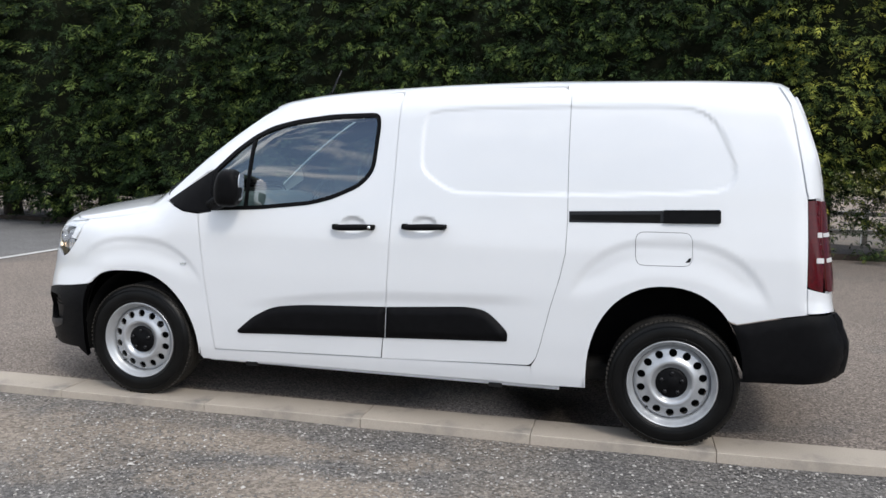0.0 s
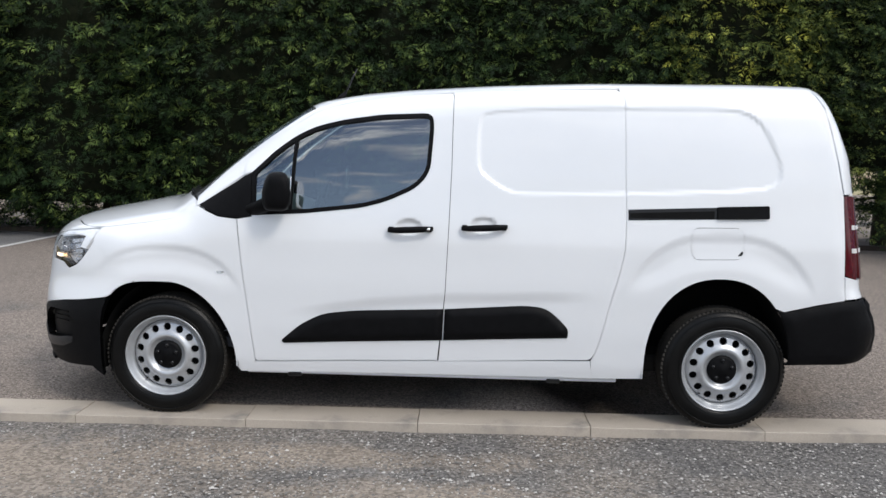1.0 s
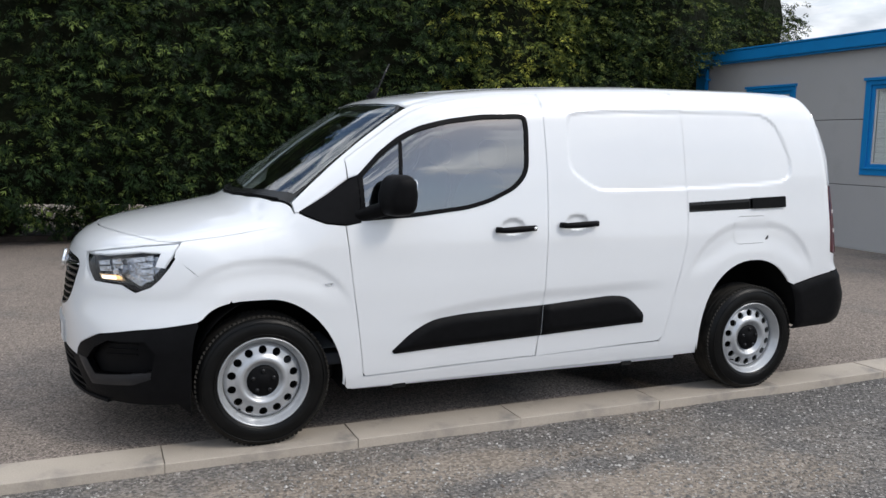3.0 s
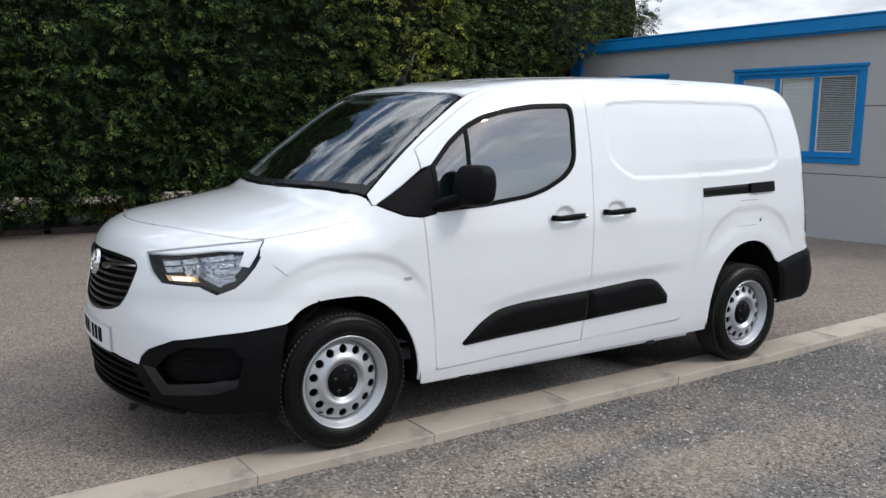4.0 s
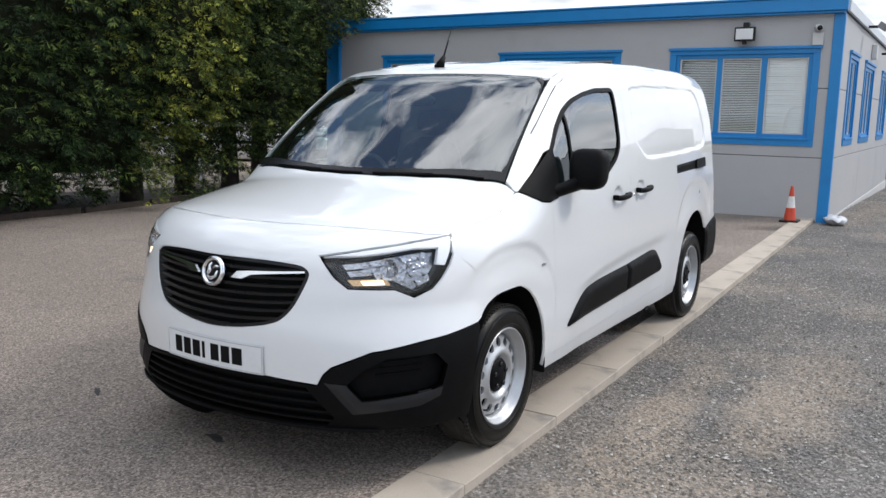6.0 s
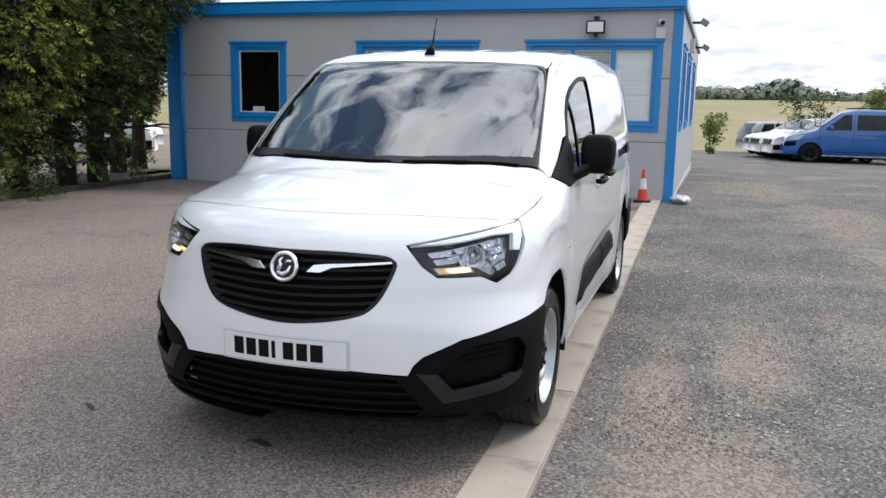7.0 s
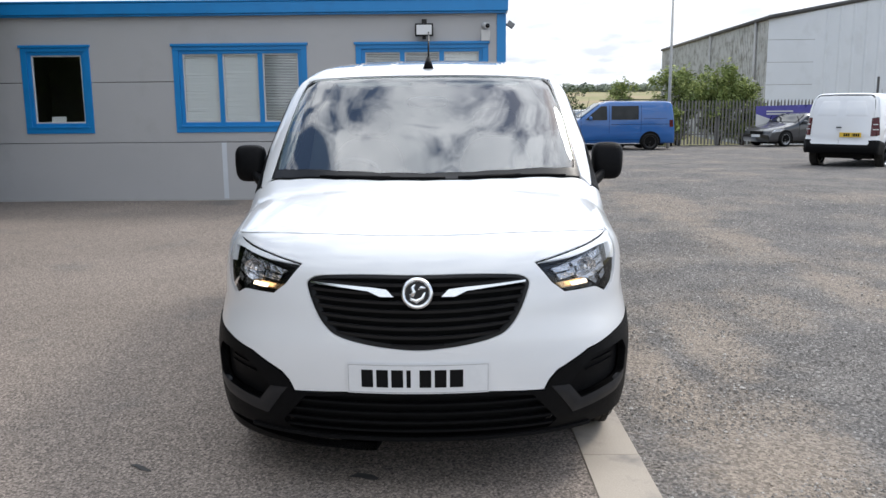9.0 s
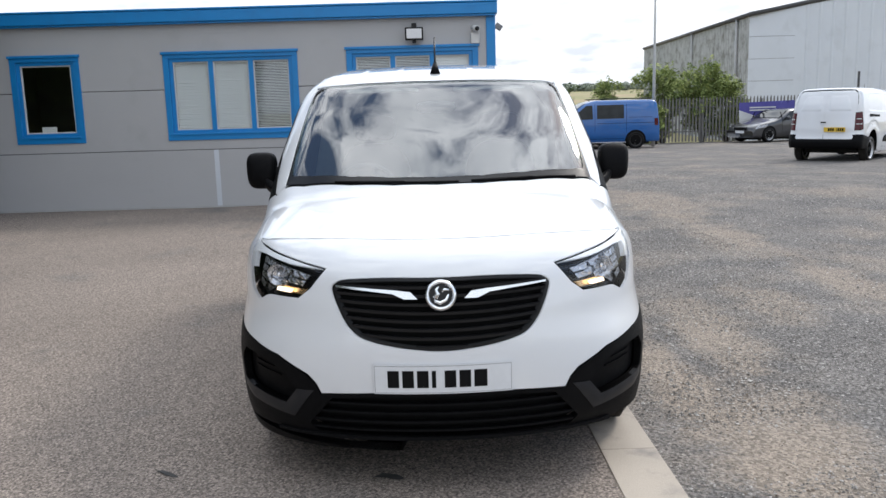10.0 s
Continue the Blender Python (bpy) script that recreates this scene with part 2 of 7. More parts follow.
def aggregate(m, scale, low, high):
    """Single stones of the surface: each cell of its own tone."""
    n, l = m.node_tree.nodes, m.node_tree.links
    b = n["Principled BSDF"]
    old = b.inputs["Base Color"].links[0].from_socket
    at, cells, split_c, tone_c, k = (n.new("ShaderNode" + t) for t in ("TexCoord", "TexVoronoi", "SeparateColor", "MapRange", "VectorMath"))
    cells.inputs["Scale"].default_value = scale
    l.new(at.outputs["Object"], cells.inputs["Vector"])
    l.new(cells.outputs["Color"], split_c.inputs[0])
    l.new(split_c.outputs[0], tone_c.inputs["Value"])
    tone_c.inputs["To Min"].default_value, tone_c.inputs["To Max"].default_value = low, high
    k.operation = "SCALE"
    l.new(old, k.inputs[0])
    l.new(tone_c.outputs[0], k.inputs["Scale"])
    l.new(k.outputs[0], b.inputs["Base Color"])


aggregate(GRAVEL, 70, 0.60, 1.40)
aggregate(ASPHALT, 95, 0.52, 1.48)
CONCRETE = mat("concrete", (0.46, 0.40, 0.33), 0.85, var=(0.38, 0.33, 0.275), scale=2.2, grain=0.14, grain_scale=140, bump=0.0015, bump_scale=150, rand=0.035,
               stain=(0.26, 0.235, 0.205), stain_scale=3.5, stain_at=(0.56, 0.72))
WALL_GREY = mat("wall_grey", (0.43, 0.43, 0.435), 0.55, var=(0.405, 0.405, 0.41), scale=0.8, bump=0.0006, bump_scale=60,
                stain=(0.37, 0.37, 0.37), stain_scale=1.3, stain_at=(0.58, 0.8), grain=0.04, grain_scale=60)
BLUE_PAINT = mat("blue_paint", (0.006, 0.205, 0.52), 0.38, var=(0.007, 0.22, 0.55), scale=3, stain=(0.010, 0.175, 0.45), stain_scale=2.5, stain_at=(0.55, 0.8))
TRIM_LIGHT = mat("trim_light", (0.42, 0.42, 0.41), 0.7, var=(0.37, 0.37, 0.365), scale=6)
LAMP_WHITE = mat("lamp_white", (0.86, 0.87, 0.88), 0.25)
LAMP_WARM = mat("lamp_warm", (0.75, 0.52, 0.30), 0.25, metal=0.9)

def leaf_mat(name, dark, light, gold=None):
    """Foliage: each leaf takes its own tone; clumps drift lighter and darker."""
    m = bpy.data.materials.new(name)
    m.use_nodes = True
    n, l = m.node_tree.nodes, m.node_tree.links
    b = n["Principled BSDF"]
    b.inputs["Roughness"].default_value, b.inputs["Specular IOR Level"].default_value = 0.6, 0.2
    g = n.new("ShaderNodeNewGeometry")
    t = n.new("ShaderNodeTexCoord")
    k = n.new("ShaderNodeTexNoise")
    k.inputs["Scale"].default_value, k.inputs["Detail"].default_value = 2.4, 3
    l.new(t.outputs["Object"], k.inputs["Vector"])
    add = n.new("ShaderNodeMath")
    add.operation = "MULTIPLY_ADD"
    add.inputs[1].default_value = 0.85
    l.new(g.outputs["Random Per Island"], add.inputs[0])
    half = n.new("ShaderNodeMath")
    half.operation = "MULTIPLY_ADD"
    half.inputs[1].default_value, half.inputs[2].default_value = 1.0, -0.42
    l.new(k.outputs["Fac"], half.inputs[0])
    l.new(half.outputs[0], add.inputs[2])
    r = n.new("ShaderNodeValToRGB")
    r.color_ramp.elements[0].position, r.color_ramp.elements[0].color = 0.15, (*dark, 1)
    r.color_ramp.elements[1].position, r.color_ramp.elements[1].color = 0.95, (*light, 1)
    if gold:
        e = r.color_ramp.elements.new(0.7)
        e.color = (*gold, 1)
    l.new(add.outputs[0], r.inputs[0])
    l.new(r.outputs[0], b.inputs["Base Color"])
    return m


CONIFER = leaf_mat("conifer", (0.005, 0.013, 0.004), (0.160, 0.215, 0.052), (0.024, 0.051, 0.014))
OLIVE_CONIFER = leaf_mat("olive_conifer", (0.006, 0.015, 0.005), (0.24, 0.28, 0.07), (0.046, 0.080, 0.022))
GOLD_CONIFER = leaf_mat("gold_conifer", (0.014, 0.032, 0.008), (0.46, 0.46, 0.08), (0.14, 0.175, 0.036))
BUSH = leaf_mat("bush_leaf", (0.10, 0.14, 0.042), (0.42, 0.45, 0.17), (0.26, 0.31, 0.10))
SAPLING = leaf_mat("sapling_leaf", (0.03, 0.05, 0.02), (0.13, 0.17, 0.06), (0.07, 0.10, 0.035))
# leaf tones paled: the haze of distance is put into the colour
HAZED_WOOD = leaf_mat("hazed_wood", (0.19, 0.22, 0.18), (0.30, 0.335, 0.25), (0.24, 0.275, 0.215))
# near-black green: shade between the sprays is put into this colour
CROWN_SHADE = mat("crown_shade", (0.005, 0.008, 0.004), 0.95, var=(0.012, 0.014, 0.007), scale=12, spec=0.1, bump=0.03, bump_scale=14)
BARK = mat("bark", (0.030, 0.022, 0.017), 0.95, var=(0.052, 0.039, 0.030), scale=9, bump=0.012, bump_scale=28, grain=0.3, grain_scale=60)
SOIL = mat("soil", (0.055, 0.040, 0.030), 0.95, var=(0.095, 0.072, 0.055), scale=3, grain=0.5, grain_scale=60, bump=0.02, bump_scale=30)
SANDY = mat("sandy_ground", (0.24, 0.18, 0.125), 0.95, var=(0.19, 0.165, 0.14), scale=0.7, grain=0.35, grain_scale=60, bump=0.01, bump_scale=40)
LOOSE = mat("loose_gravel", (0.20, 0.195, 0.19), 0.95, var=(0.15, 0.145, 0.142), scale=1.5, grain=0.6, grain_scale=40, bump=0.02, bump_scale=45)
FIELD = mat("field_grass", (0.20, 0.205, 0.075), 0.95, var=(0.30, 0.25, 0.13), scale=0.05, stain=(0.33, 0.235, 0.15), stain_scale=0.035, stain_at=(0.5, 0.62), grain=0.15, grain_scale=3)
LINE_WHITE = mat("line_paint", (0.62, 0.61, 0.59), 0.8, var=(0.50, 0.49, 0.47), scale=9, stain=(0.22, 0.21, 0.2), stain_scale=22, stain_at=(0.6, 0.72))
FRAME_WHITE = mat("frame_white", (0.62, 0.62, 0.61), 0.5, var=(0.55, 0.55, 0.54), scale=4)
BLIND = mat("blind_slat", (0.88, 0.87, 0.86), 0.6, var=(0.83, 0.82, 0.81), scale=3)
ROOM = mat("room_wall", (0.16, 0.15, 0.14), 0.9, var=(0.12, 0.115, 0.11), scale=2)
PAPER = mat("paper", (0.75, 0.74, 0.72), 0.8)
CONE_RED = mat("cone_red", (0.62, 0.065, 0.025), 0.5, var=(0.50, 0.05, 0.02), scale=20, stain=(0.3, 0.06, 0.04), stain_scale=15, stain_at=(0.6, 0.75))
CONE_WHITE = mat("cone_white", (0.72, 0.72, 0.70), 0.5, var=(0.6, 0.6, 0.58), scale=20)
BAG = mat("plastic_bag", (0.62, 0.63, 0.66), 0.35, var=(0.5, 0.5, 0.53), scale=20)
CLADDING = mat("shed_cladding", (0.60, 0.635, 0.68), 0.5, var=(0.56, 0.595, 0.635), scale=0.5, stain=(0.50, 0.53, 0.56), stain_scale=0.9, stain_at=(0.55, 0.8))
OLD_CLADDING = mat("stained_cladding", (0.47, 0.48, 0.475), 0.55, var=(0.36, 0.37, 0.36), scale=0.8, stain=(0.19, 0.19, 0.17), stain_scale=1.8, stain_at=(0.45, 0.68))
ROOF_EDGE = mat("roof_edge", (0.05, 0.052, 0.055), 0.6, var=(0.07, 0.07, 0.07), scale=2)
GALV = mat("galvanised", (0.17, 0.165, 0.155), 0.65, metal=0.2, var=(0.12, 0.115, 0.11), scale=4, rand=0.15)
POLE_GREY = mat("pole_grey", (0.42, 0.42, 0.41), 0.55, metal=0.2, var=(0.34, 0.34, 0.33), scale=3)
BANNER = mat("banner", (0.06, 0.055, 0.26), 0.55, var=(0.08, 0.07, 0.30), scale=3)
BLUE_CAR = mat("blue_car_paint", (0.008, 0.095, 0.32), 0.30, var=(0.010, 0.105, 0.34), scale=2, coat=1.0, spec=0.4)
GREY_CAR = mat("grey_car_paint", (0.030, 0.031, 0.035), 0.35, metal=0.3, var=(0.038, 0.039, 0.043), scale=2, coat=1.0)
DARK_GLASS = mat("dark_glass", (0.010, 0.013, 0.014), 0.06, spec=0.25, var=(0.025, 0.028, 0.03), scale=2)
ALLOY = mat("alloy", (0.42, 0.42, 0.43), 0.35, metal=0.6)
DARK_ALLOY = mat("dark_alloy", (0.035, 0.033, 0.032), 0.4, metal=0.4)
YELLOW_PAINT = mat("yellow_paint", (0.72, 0.42, 0.02), 0.5, var=(0.62, 0.36, 0.02), scale=4, stain=(0.35, 0.22, 0.06), stain_scale=5, stain_at=(0.6, 0.75))
DARK_STAIN = mat("oil_stain", (0.022, 0.021, 0.02), 0.75, var=(0.05, 0.048, 0.045), scale=25)
GLOWING = mat("lit_bulb", (0.9, 0.8, 0.65), 0.3)
GLOWING.node_tree.nodes["Principled BSDF"].inputs["Emission Color"].default_value = (1.0, 0.80, 0.58, 1)
GLOWING.node_tree.nodes["Principled BSDF"].inputs["Emission Strength"].default_value = 1.3

# ---- shape of the van's body ----
def ip(x, xs, ys):
    return np.interp(x, xs, ys)


def step01(x, a, b):
    t = np.clip((x - a) / (b - a), 0, 1)
    return t * t * (3 - 2 * t)


def smax(a, b, k):
    h = np.maximum(k - np.abs(a - b), 0) / k
    return np.maximum(a, b) + h * h * k / 4


def soft_curve(xs, ys, r=0.05):
    """A table of a polyline through the given points, rounded over a span r."""
    gx = np.arange(xs[0] - 0.5, xs[-1] + 0.5, 0.004)
    gy = np.interp(gx, xs, ys)
    k = max(int(r / 0.004), 1)
    w = np.hanning(2 * k + 3)[1:-1]
    w /= w.sum()
    pad = np.pad(gy, k, mode="edge")
    return gx, np.convolve(pad, w, mode="valid")


def poly_dist(px, pz, poly):
    """Signed distance in the plane to a polygon: below 0 inside."""
    q = np.asarray(poly, float)
    d = np.full(np.shape(px), 1e9)
    inside = np.zeros(np.shape(px), bool)
    for (ax, az), (bx, bz) in zip(q, np.roll(q, -1, 0)):
        ex, ez = bx - ax, bz - az
        t = np.clip(((px - ax) * ex + (pz - az) * ez) / (ex * ex + ez * ez + 1e-12), 0, 1)
        d = np.minimum(d, np.hypot(px - ax - t * ex, pz - az - t * ez))
        cross = (az > pz) != (bz > pz)
        inside ^= cross & (px < ex * (pz - az) / (ez if abs(ez) > 1e-12 else 1e-12) + ax)
    return np.where(inside, -d, d)


# centre-line top: bonnet, windscreen, roof
TOP = soft_curve([-1.2, -0.86, -0.62, -0.17, -0.07, 0.08, 0.26, 0.45, 0.62, 0.74, 0.95, 1.25, 1.7, 2.2, 3.0, 3.45, 3.8],
                 [0.84, 0.985, 1.060, 1.150, 1.169, 1.288, 1.424, 1.554, 1.664, 1.722, 1.758, 1.788, 1.818, 1.838, 1.845, 1.838, 1.80], 0.09)
WIDTH = soft_curve([0.1, 0.22, 0.32, 0.50, 0.75, 0.98, 1.08, 1.3, 1.5, 1.65, 1.8, 1.95],
                   [0.82, 0.862, 0.886, 0.900, 0.906, 0.900, 0.888, 0.852, 0.808, 0.770, 0.725, 0.68], 0.07)
NOSE = soft_curve([0.0, 0.2, 0.30, 0.40, 0.52, 0.62, 0.78, 0.90, 0.98, 1.06, 1.2],
                  [-0.77, -0.848, -0.893, -0.907, -0.912, -0.913, -0.893, -0.868, -0.845, -0.80, -0.70], 0.05)
TAIL = soft_curve([0.2, 0.36, 0.44, 0.56, 0.63, 0.72, 0.85, 1.25, 1.45, 1.7, 1.8, 1.95], [3.72, 3.775, 3.815, 3.825, 3.790, 3.772, 3.765, 3.70, 3.655, 3.565, 3.53, 3.48], 0.06)
PRESSING = [(1.655, 1.60), (1.70, 1.672), (2.90, 1.698), (3.05, 1.675), (3.14, 1.60), (3.228, 1.40), (3.215, 1.31), (3.10, 1.262), (1.90, 1.222), (1.80, 1.245), (1.68, 1.325), (1.655, 1.38)]


def chaikin(poly, times):
    q = np.asarray(poly, float)
    for _ in range(times):
        r = np.roll(q, -1, 0)
        q = np.stack([0.78 * q + 0.22 * r, 0.22 * q + 0.78 * r], 1).reshape(-1, 2)
    return q


PX, PZ = np.arange(1.50, 3.40, 0.008), np.arange(1.10, 1.82, 0.008)
PRESS_GRID = poly_dist(*np.meshgrid(PX, PZ, indexing="ij"), chaikin(PRESSING, 3))


def press_dist(x, z):
    """Distance to the pressing's outline, from a table."""
    i, j = np.clip((x - PX[0]) / 0.008, 0, len(PX) - 1.001), np.clip((z - PZ[0]) / 0.008, 0, len(PZ) - 1.001)
    i0, j0 = i.astype(int), j.astype(int)
    a, b = i - i0, j - j0
    return (PRESS_GRID[i0, j0] * (1 - a) + PRESS_GRID[i0 + 1, j0] * a) * (1 - b) + (PRESS_GRID[i0, j0 + 1] * (1 - a) + PRESS_GRID[i0 + 1, j0 + 1] * a) * b


def body(p):
    """Below 0 inside the van's body, for an array of points."""
    x, a, z = p[..., 0], np.abs(p[..., 1]), p[..., 2]
    lean = 0.20 * (0.45 * a ** 2 + 1.12 * a ** 4)
    crown = ip(x, [-0.6, 0.0, 0.5, 1.2], [0.10, 0.12, 0.065, 0.045])
    zt = ip(x - lean, *TOP) - crown * a * a
    slope = (ip(x - lean + 0.02, *TOP) - ip(x - lean - 0.02, *TOP)) / 0.04
    top = (z - zt) / np.sqrt(1 + slope * slope)
    w = ip(z, *WIDTH)
    w = w + 0.028 * step01(x, 1.3, 2.4) * step01(z, 1.0, 1.6)
    w = w - 0.035 * step01(x, 2.9, 3.75) - 0.03 * step01(-x, -0.15, 0.9) * step01(z, 0.55, 0.9) + 0.012 * step01(-x, 0.1, 0.4) * step01(z, 0.75, 0.6)
    for hub, height, rx, rz, e in ((0.0, 0.30, 0.50, 0.625, 2.5), (2.93, 0.34, 0.54, 0.70, 2.6)):
        r = (np.abs((x - hub) / rx) ** e + np.abs((z - height) / rz) ** e) ** (1 / e)
        w = w - 0.009 * step01(r, 1.02, 0.95) * step01(r, 0.72, 0.90) * step01(z, height + 0.36, height + 0.52)
    for hx, hz in ((1.305, 1.047), (1.695, 1.064)):
        w = w - 0.016 * step01(((x - hx) / 0.078) ** 2 + ((z - hz) / 0.047) ** 2, 1.0, 0.2)
    crease = ip(x, [0.7, 1.1, 1.5, 2.2], [0.605, 0.668, 0.702, 0.725])
    w = w - 0.011 * step01(z, crease + 0.012, crease - 0.062) * step01(x, 0.62, 0.95) * step01(x, 2.35, 2.0)
    press = press_dist(x, z)
    w = w - 0.009 * step01(press, 0.006, -0.018)
    side = a - w
    low = step01(z, 0.75, 0.5)
    plan = (0.36 - 0.05 * low) * a ** 2 + (0.55 - 0.15 * low) * a ** 6
    front = ip(z, *NOSE) + plan - x
    rear = x - (ip(z, *TAIL) - 0.07 * a * a - (0.10 + 0.08 * step01(z, 1.45, 1.2) * step01(z, 0.70, 0.78)) * a ** 6)
    f = smax(top, side, 0.17)
    f = smax(f, front / np.sqrt(1 + (0.72 * a) ** 2), 0.11)
    f = smax(f, rear, 0.12)
    return smax(f, 0.17 - z, 0.05)


def body_normal(p):
    e = 0.004
    g = np.stack([body(p + np.eye(3)[k] * e) - body(p - np.eye(3)[k] * e) for k in range(3)], -1)
    return g / np.maximum(np.linalg.norm(g, axis=-1, keepdims=True), 1e-9)


def strike(o, d, far=3.2, n=160):
    """Where rays first enter the body."""
    t0, t1 = np.zeros(len(o)), np.full(len(o), np.nan)
    prev = np.zeros(len(o))
    for k in range(1, n + 1):
        t = far * k / n
        hit = np.isnan(t1) & (body(o + d * t) <= 0)
        t1[hit], t0[hit] = t, prev[hit]
        prev[:] = t
    t1 = np.where(np.isnan(t1), far, t1)
    for _ in range(22):
        m = (t0 + t1) / 2
        inside = body(o + d * m[:, None]) <= 0
        t1, t0 = np.where(inside, m, t1), np.where(inside, t0, m)
    return o + d * t1[:, None]


def from_side(uv, s=-1):
    """(x, z) onto the flank; s: -1 near the kerb, 1 far from it."""
    uv = np.asarray(uv, float)
    o = np.stack([uv[:, 0], np.full(len(uv), 1.4 * s), uv[:, 1]], -1)
    return strike(o, np.tile([0.0, -s, 0.0], (len(uv), 1)), 1.4)


def from_top(uv, s=1):
    """(x, y) onto bonnet, screen and roof."""
    uv = np.asarray(uv, float)
    o = np.stack([uv[:, 0], uv[:, 1] * s, np.full(len(uv), 2.1)], -1)
    return strike(o, np.tile([0.0, 0.0, -1.0], (len(uv), 1)), 1.9)


AXIS_X = 0.25


def from_nose(uv, s=1):
    """(angle in degrees from straight ahead, z) onto the front, wrapping round to the wings."""
    uv = np.asarray(uv, float)
    a = np.radians(uv[:, 0] * s)
    d = np.stack([-np.cos(a), np.sin(a), 0 * a], -1)
    o = np.stack([np.full(len(uv), AXIS_X), 0 * a, uv[:, 1]], -1)
    return strike(o + d * 1.7, -d, 1.7)


def from_tail(uv, s=1):
    """(y, z) onto the rear."""
    uv = np.asarray(uv, float)
    o = np.stack([np.full(len(uv), 4.2), uv[:, 0] * s, uv[:, 1]], -1)
    return strike(o, np.tile([-1.0, 0.0, 0.0], (len(uv), 1)), 1.5)

# ---- mesh helpers ----
from mathutils.geometry import delaunay_2d_cdt


def empty(name, m=None):
    ob = new(name)
    ob.empty_display_size = 0.2
    if m is not None:
        ob.matrix_world = m
    return ob


def mesh_ob(name, verts, faces, material, parent=None, label="", smooth=True, normals=None, mats=None, index=None):
    me = bpy.data.meshes.new(name)
    me.from_pydata([tuple(map(float, v)) for v in verts], [], [tuple(map(int, f)) for f in faces])
    for m in (mats or [material]):
        me.materials.append(m)
    if index is not None:
        me.polygons.foreach_set("material_index", np.asarray(index, np.int32))
    if smooth:
        me.polygons.foreach_set("use_smooth", np.ones(len(me.polygons), bool))
    me.update()
    if normals is not None:
        me.normals_split_custom_set_from_vertices([tuple(map(float, v)) for v in normals])
    ob = new(name, me)
    if parent is not None:
        ob.parent = parent
    if label:
        ob["label"] = label
    return ob


def part(name, bm, material, parent=None, label="", smooth=False, bevel=0.0, segments=2):
    """Links a bmesh as one mesh object, under a thing or a part."""
    if bevel:
        bmesh.ops.bevel(bm, geom=bm.edges[:], offset=bevel, segments=segments, affect="EDGES", profile=0.5, clamp_overlap=True)
    bmesh.ops.recalc_face_normals(bm, faces=bm.faces[:])
    me = bpy.data.meshes.new(name)
    bm.to_mesh(me)
    bm.free()
    me.materials.append(material)
    if smooth:
        me.polygons.foreach_set("use_smooth", np.ones(len(me.polygons), bool))
    ob = new(name, me)
    if parent is not None:
        ob.parent = parent
    if label:
        ob["label"] = label
    return ob


def add_box(bm, x0, x1, y0, y1, z0, z1, m=None):
    vs = [bm.verts.new(((m @ Vector(c)) if m is not None else c)) for c in
          ((x0, y0, z0), (x1, y0, z0), (x1, y1, z0), (x0, y1, z0), (x0, y0, z1), (x1, y0, z1), (x1, y1, z1), (x0, y1, z1))]
    for f in ((0, 3, 2, 1), (4, 5, 6, 7), (0, 1, 5, 4), (1, 2, 6, 5), (2, 3, 7, 6), (3, 0, 4, 7)):
        bm.faces.new([vs[k] for k in f])
    return vs


def box(name, x0, x1, y0, y1, z0, z1, material, parent=None, label="", bevel=0.004, m=None):
    bm = bmesh.new()
    add_box(bm, x0, x1, y0, y1, z0, z1, m)
    return part(name, bm, material, parent, label, bevel=bevel)


def add_tube(bm, pts, radii, seg=10, caps=True):
    """A tube through points, with a radius each."""
    rings = []
    pts = [Vector(p) for p in pts]
    if not hasattr(radii, "__len__"):
        radii = [radii] * len(pts)
    radii = [float(q) for q in radii]
    for k, p in enumerate(pts):
        d = (pts[min(k + 1, len(pts) - 1)] - pts[max(k - 1, 0)]).normalized()
        ref = Vector((0, 0, 1)) if abs(d.z) < 0.9 else Vector((1, 0, 0))
        u = d.cross(ref).normalized()
        v = d.cross(u)
        rings.append([bm.verts.new(p + radii[k] * (math.cos(2 * math.pi * j / seg) * u + math.sin(2 * math.pi * j / seg) * v)) for j in range(seg)])
    for a, b in zip(rings, rings[1:]):
        for j in range(seg):
            bm.faces.new((a[j], a[(j + 1) % seg], b[(j + 1) % seg], b[j]))
    if caps:
        bm.faces.new(rings[0])
        bm.faces.new(rings[-1][::-1])


def tube(name, pts, radii, material, parent=None, label="", seg=10):
    bm = bmesh.new()
    add_tube(bm, pts, radii, seg)
    return part(name, bm, material, parent, label, smooth=True)


def lathe(name, profile, material, parent=None, label="", seg=48, m=None, closed=False):
    """Turns (radius, along y) pairs about the y axis."""
    rows, pts = len(profile), []
    for r, y in profile:
        for j in range(seg):
            a = 2 * math.pi * j / seg
            pts.append((r * math.cos(a), y, r * math.sin(a)))
    faces = []
    for k in range(rows if closed else rows - 1):
        a, b = k * seg, ((k + 1) % rows) * seg
        for j in range(seg):
            faces.append((a + j, a + (j + 1) % seg, b + (j + 1) % seg, b + j))
    if m is not None:
        pts = [m @ Vector(p) for p in pts]
    return mesh_ob(name, pts, faces, material, parent, label)


def rounded(poly, r=0.02, n=4):
    """The polygon with its corners rounded; a point may carry its own radius as a third number."""
    out = []
    k = len(poly)
    for i, p in enumerate(poly):
        rr = p[2] if len(p) > 2 else r
        p0, p1, p2 = (np.array(poly[j % k][:2], float) for j in (i - 1, i, i + 1))
        if rr <= 0:
            out.append(tuple(p1))
            continue
        a, b = p0 - p1, p2 - p1
        la, lb = np.linalg.norm(a), np.linalg.norm(b)
        s, e = p1 + a * min(rr / la, 0.49), p1 + b * min(rr / lb, 0.49)
        for q in np.linspace(0, 1, n + 1):
            out.append(tuple((1 - q) ** 2 * s + 2 * q * (1 - q) * p1 + q * q * e))
    return out


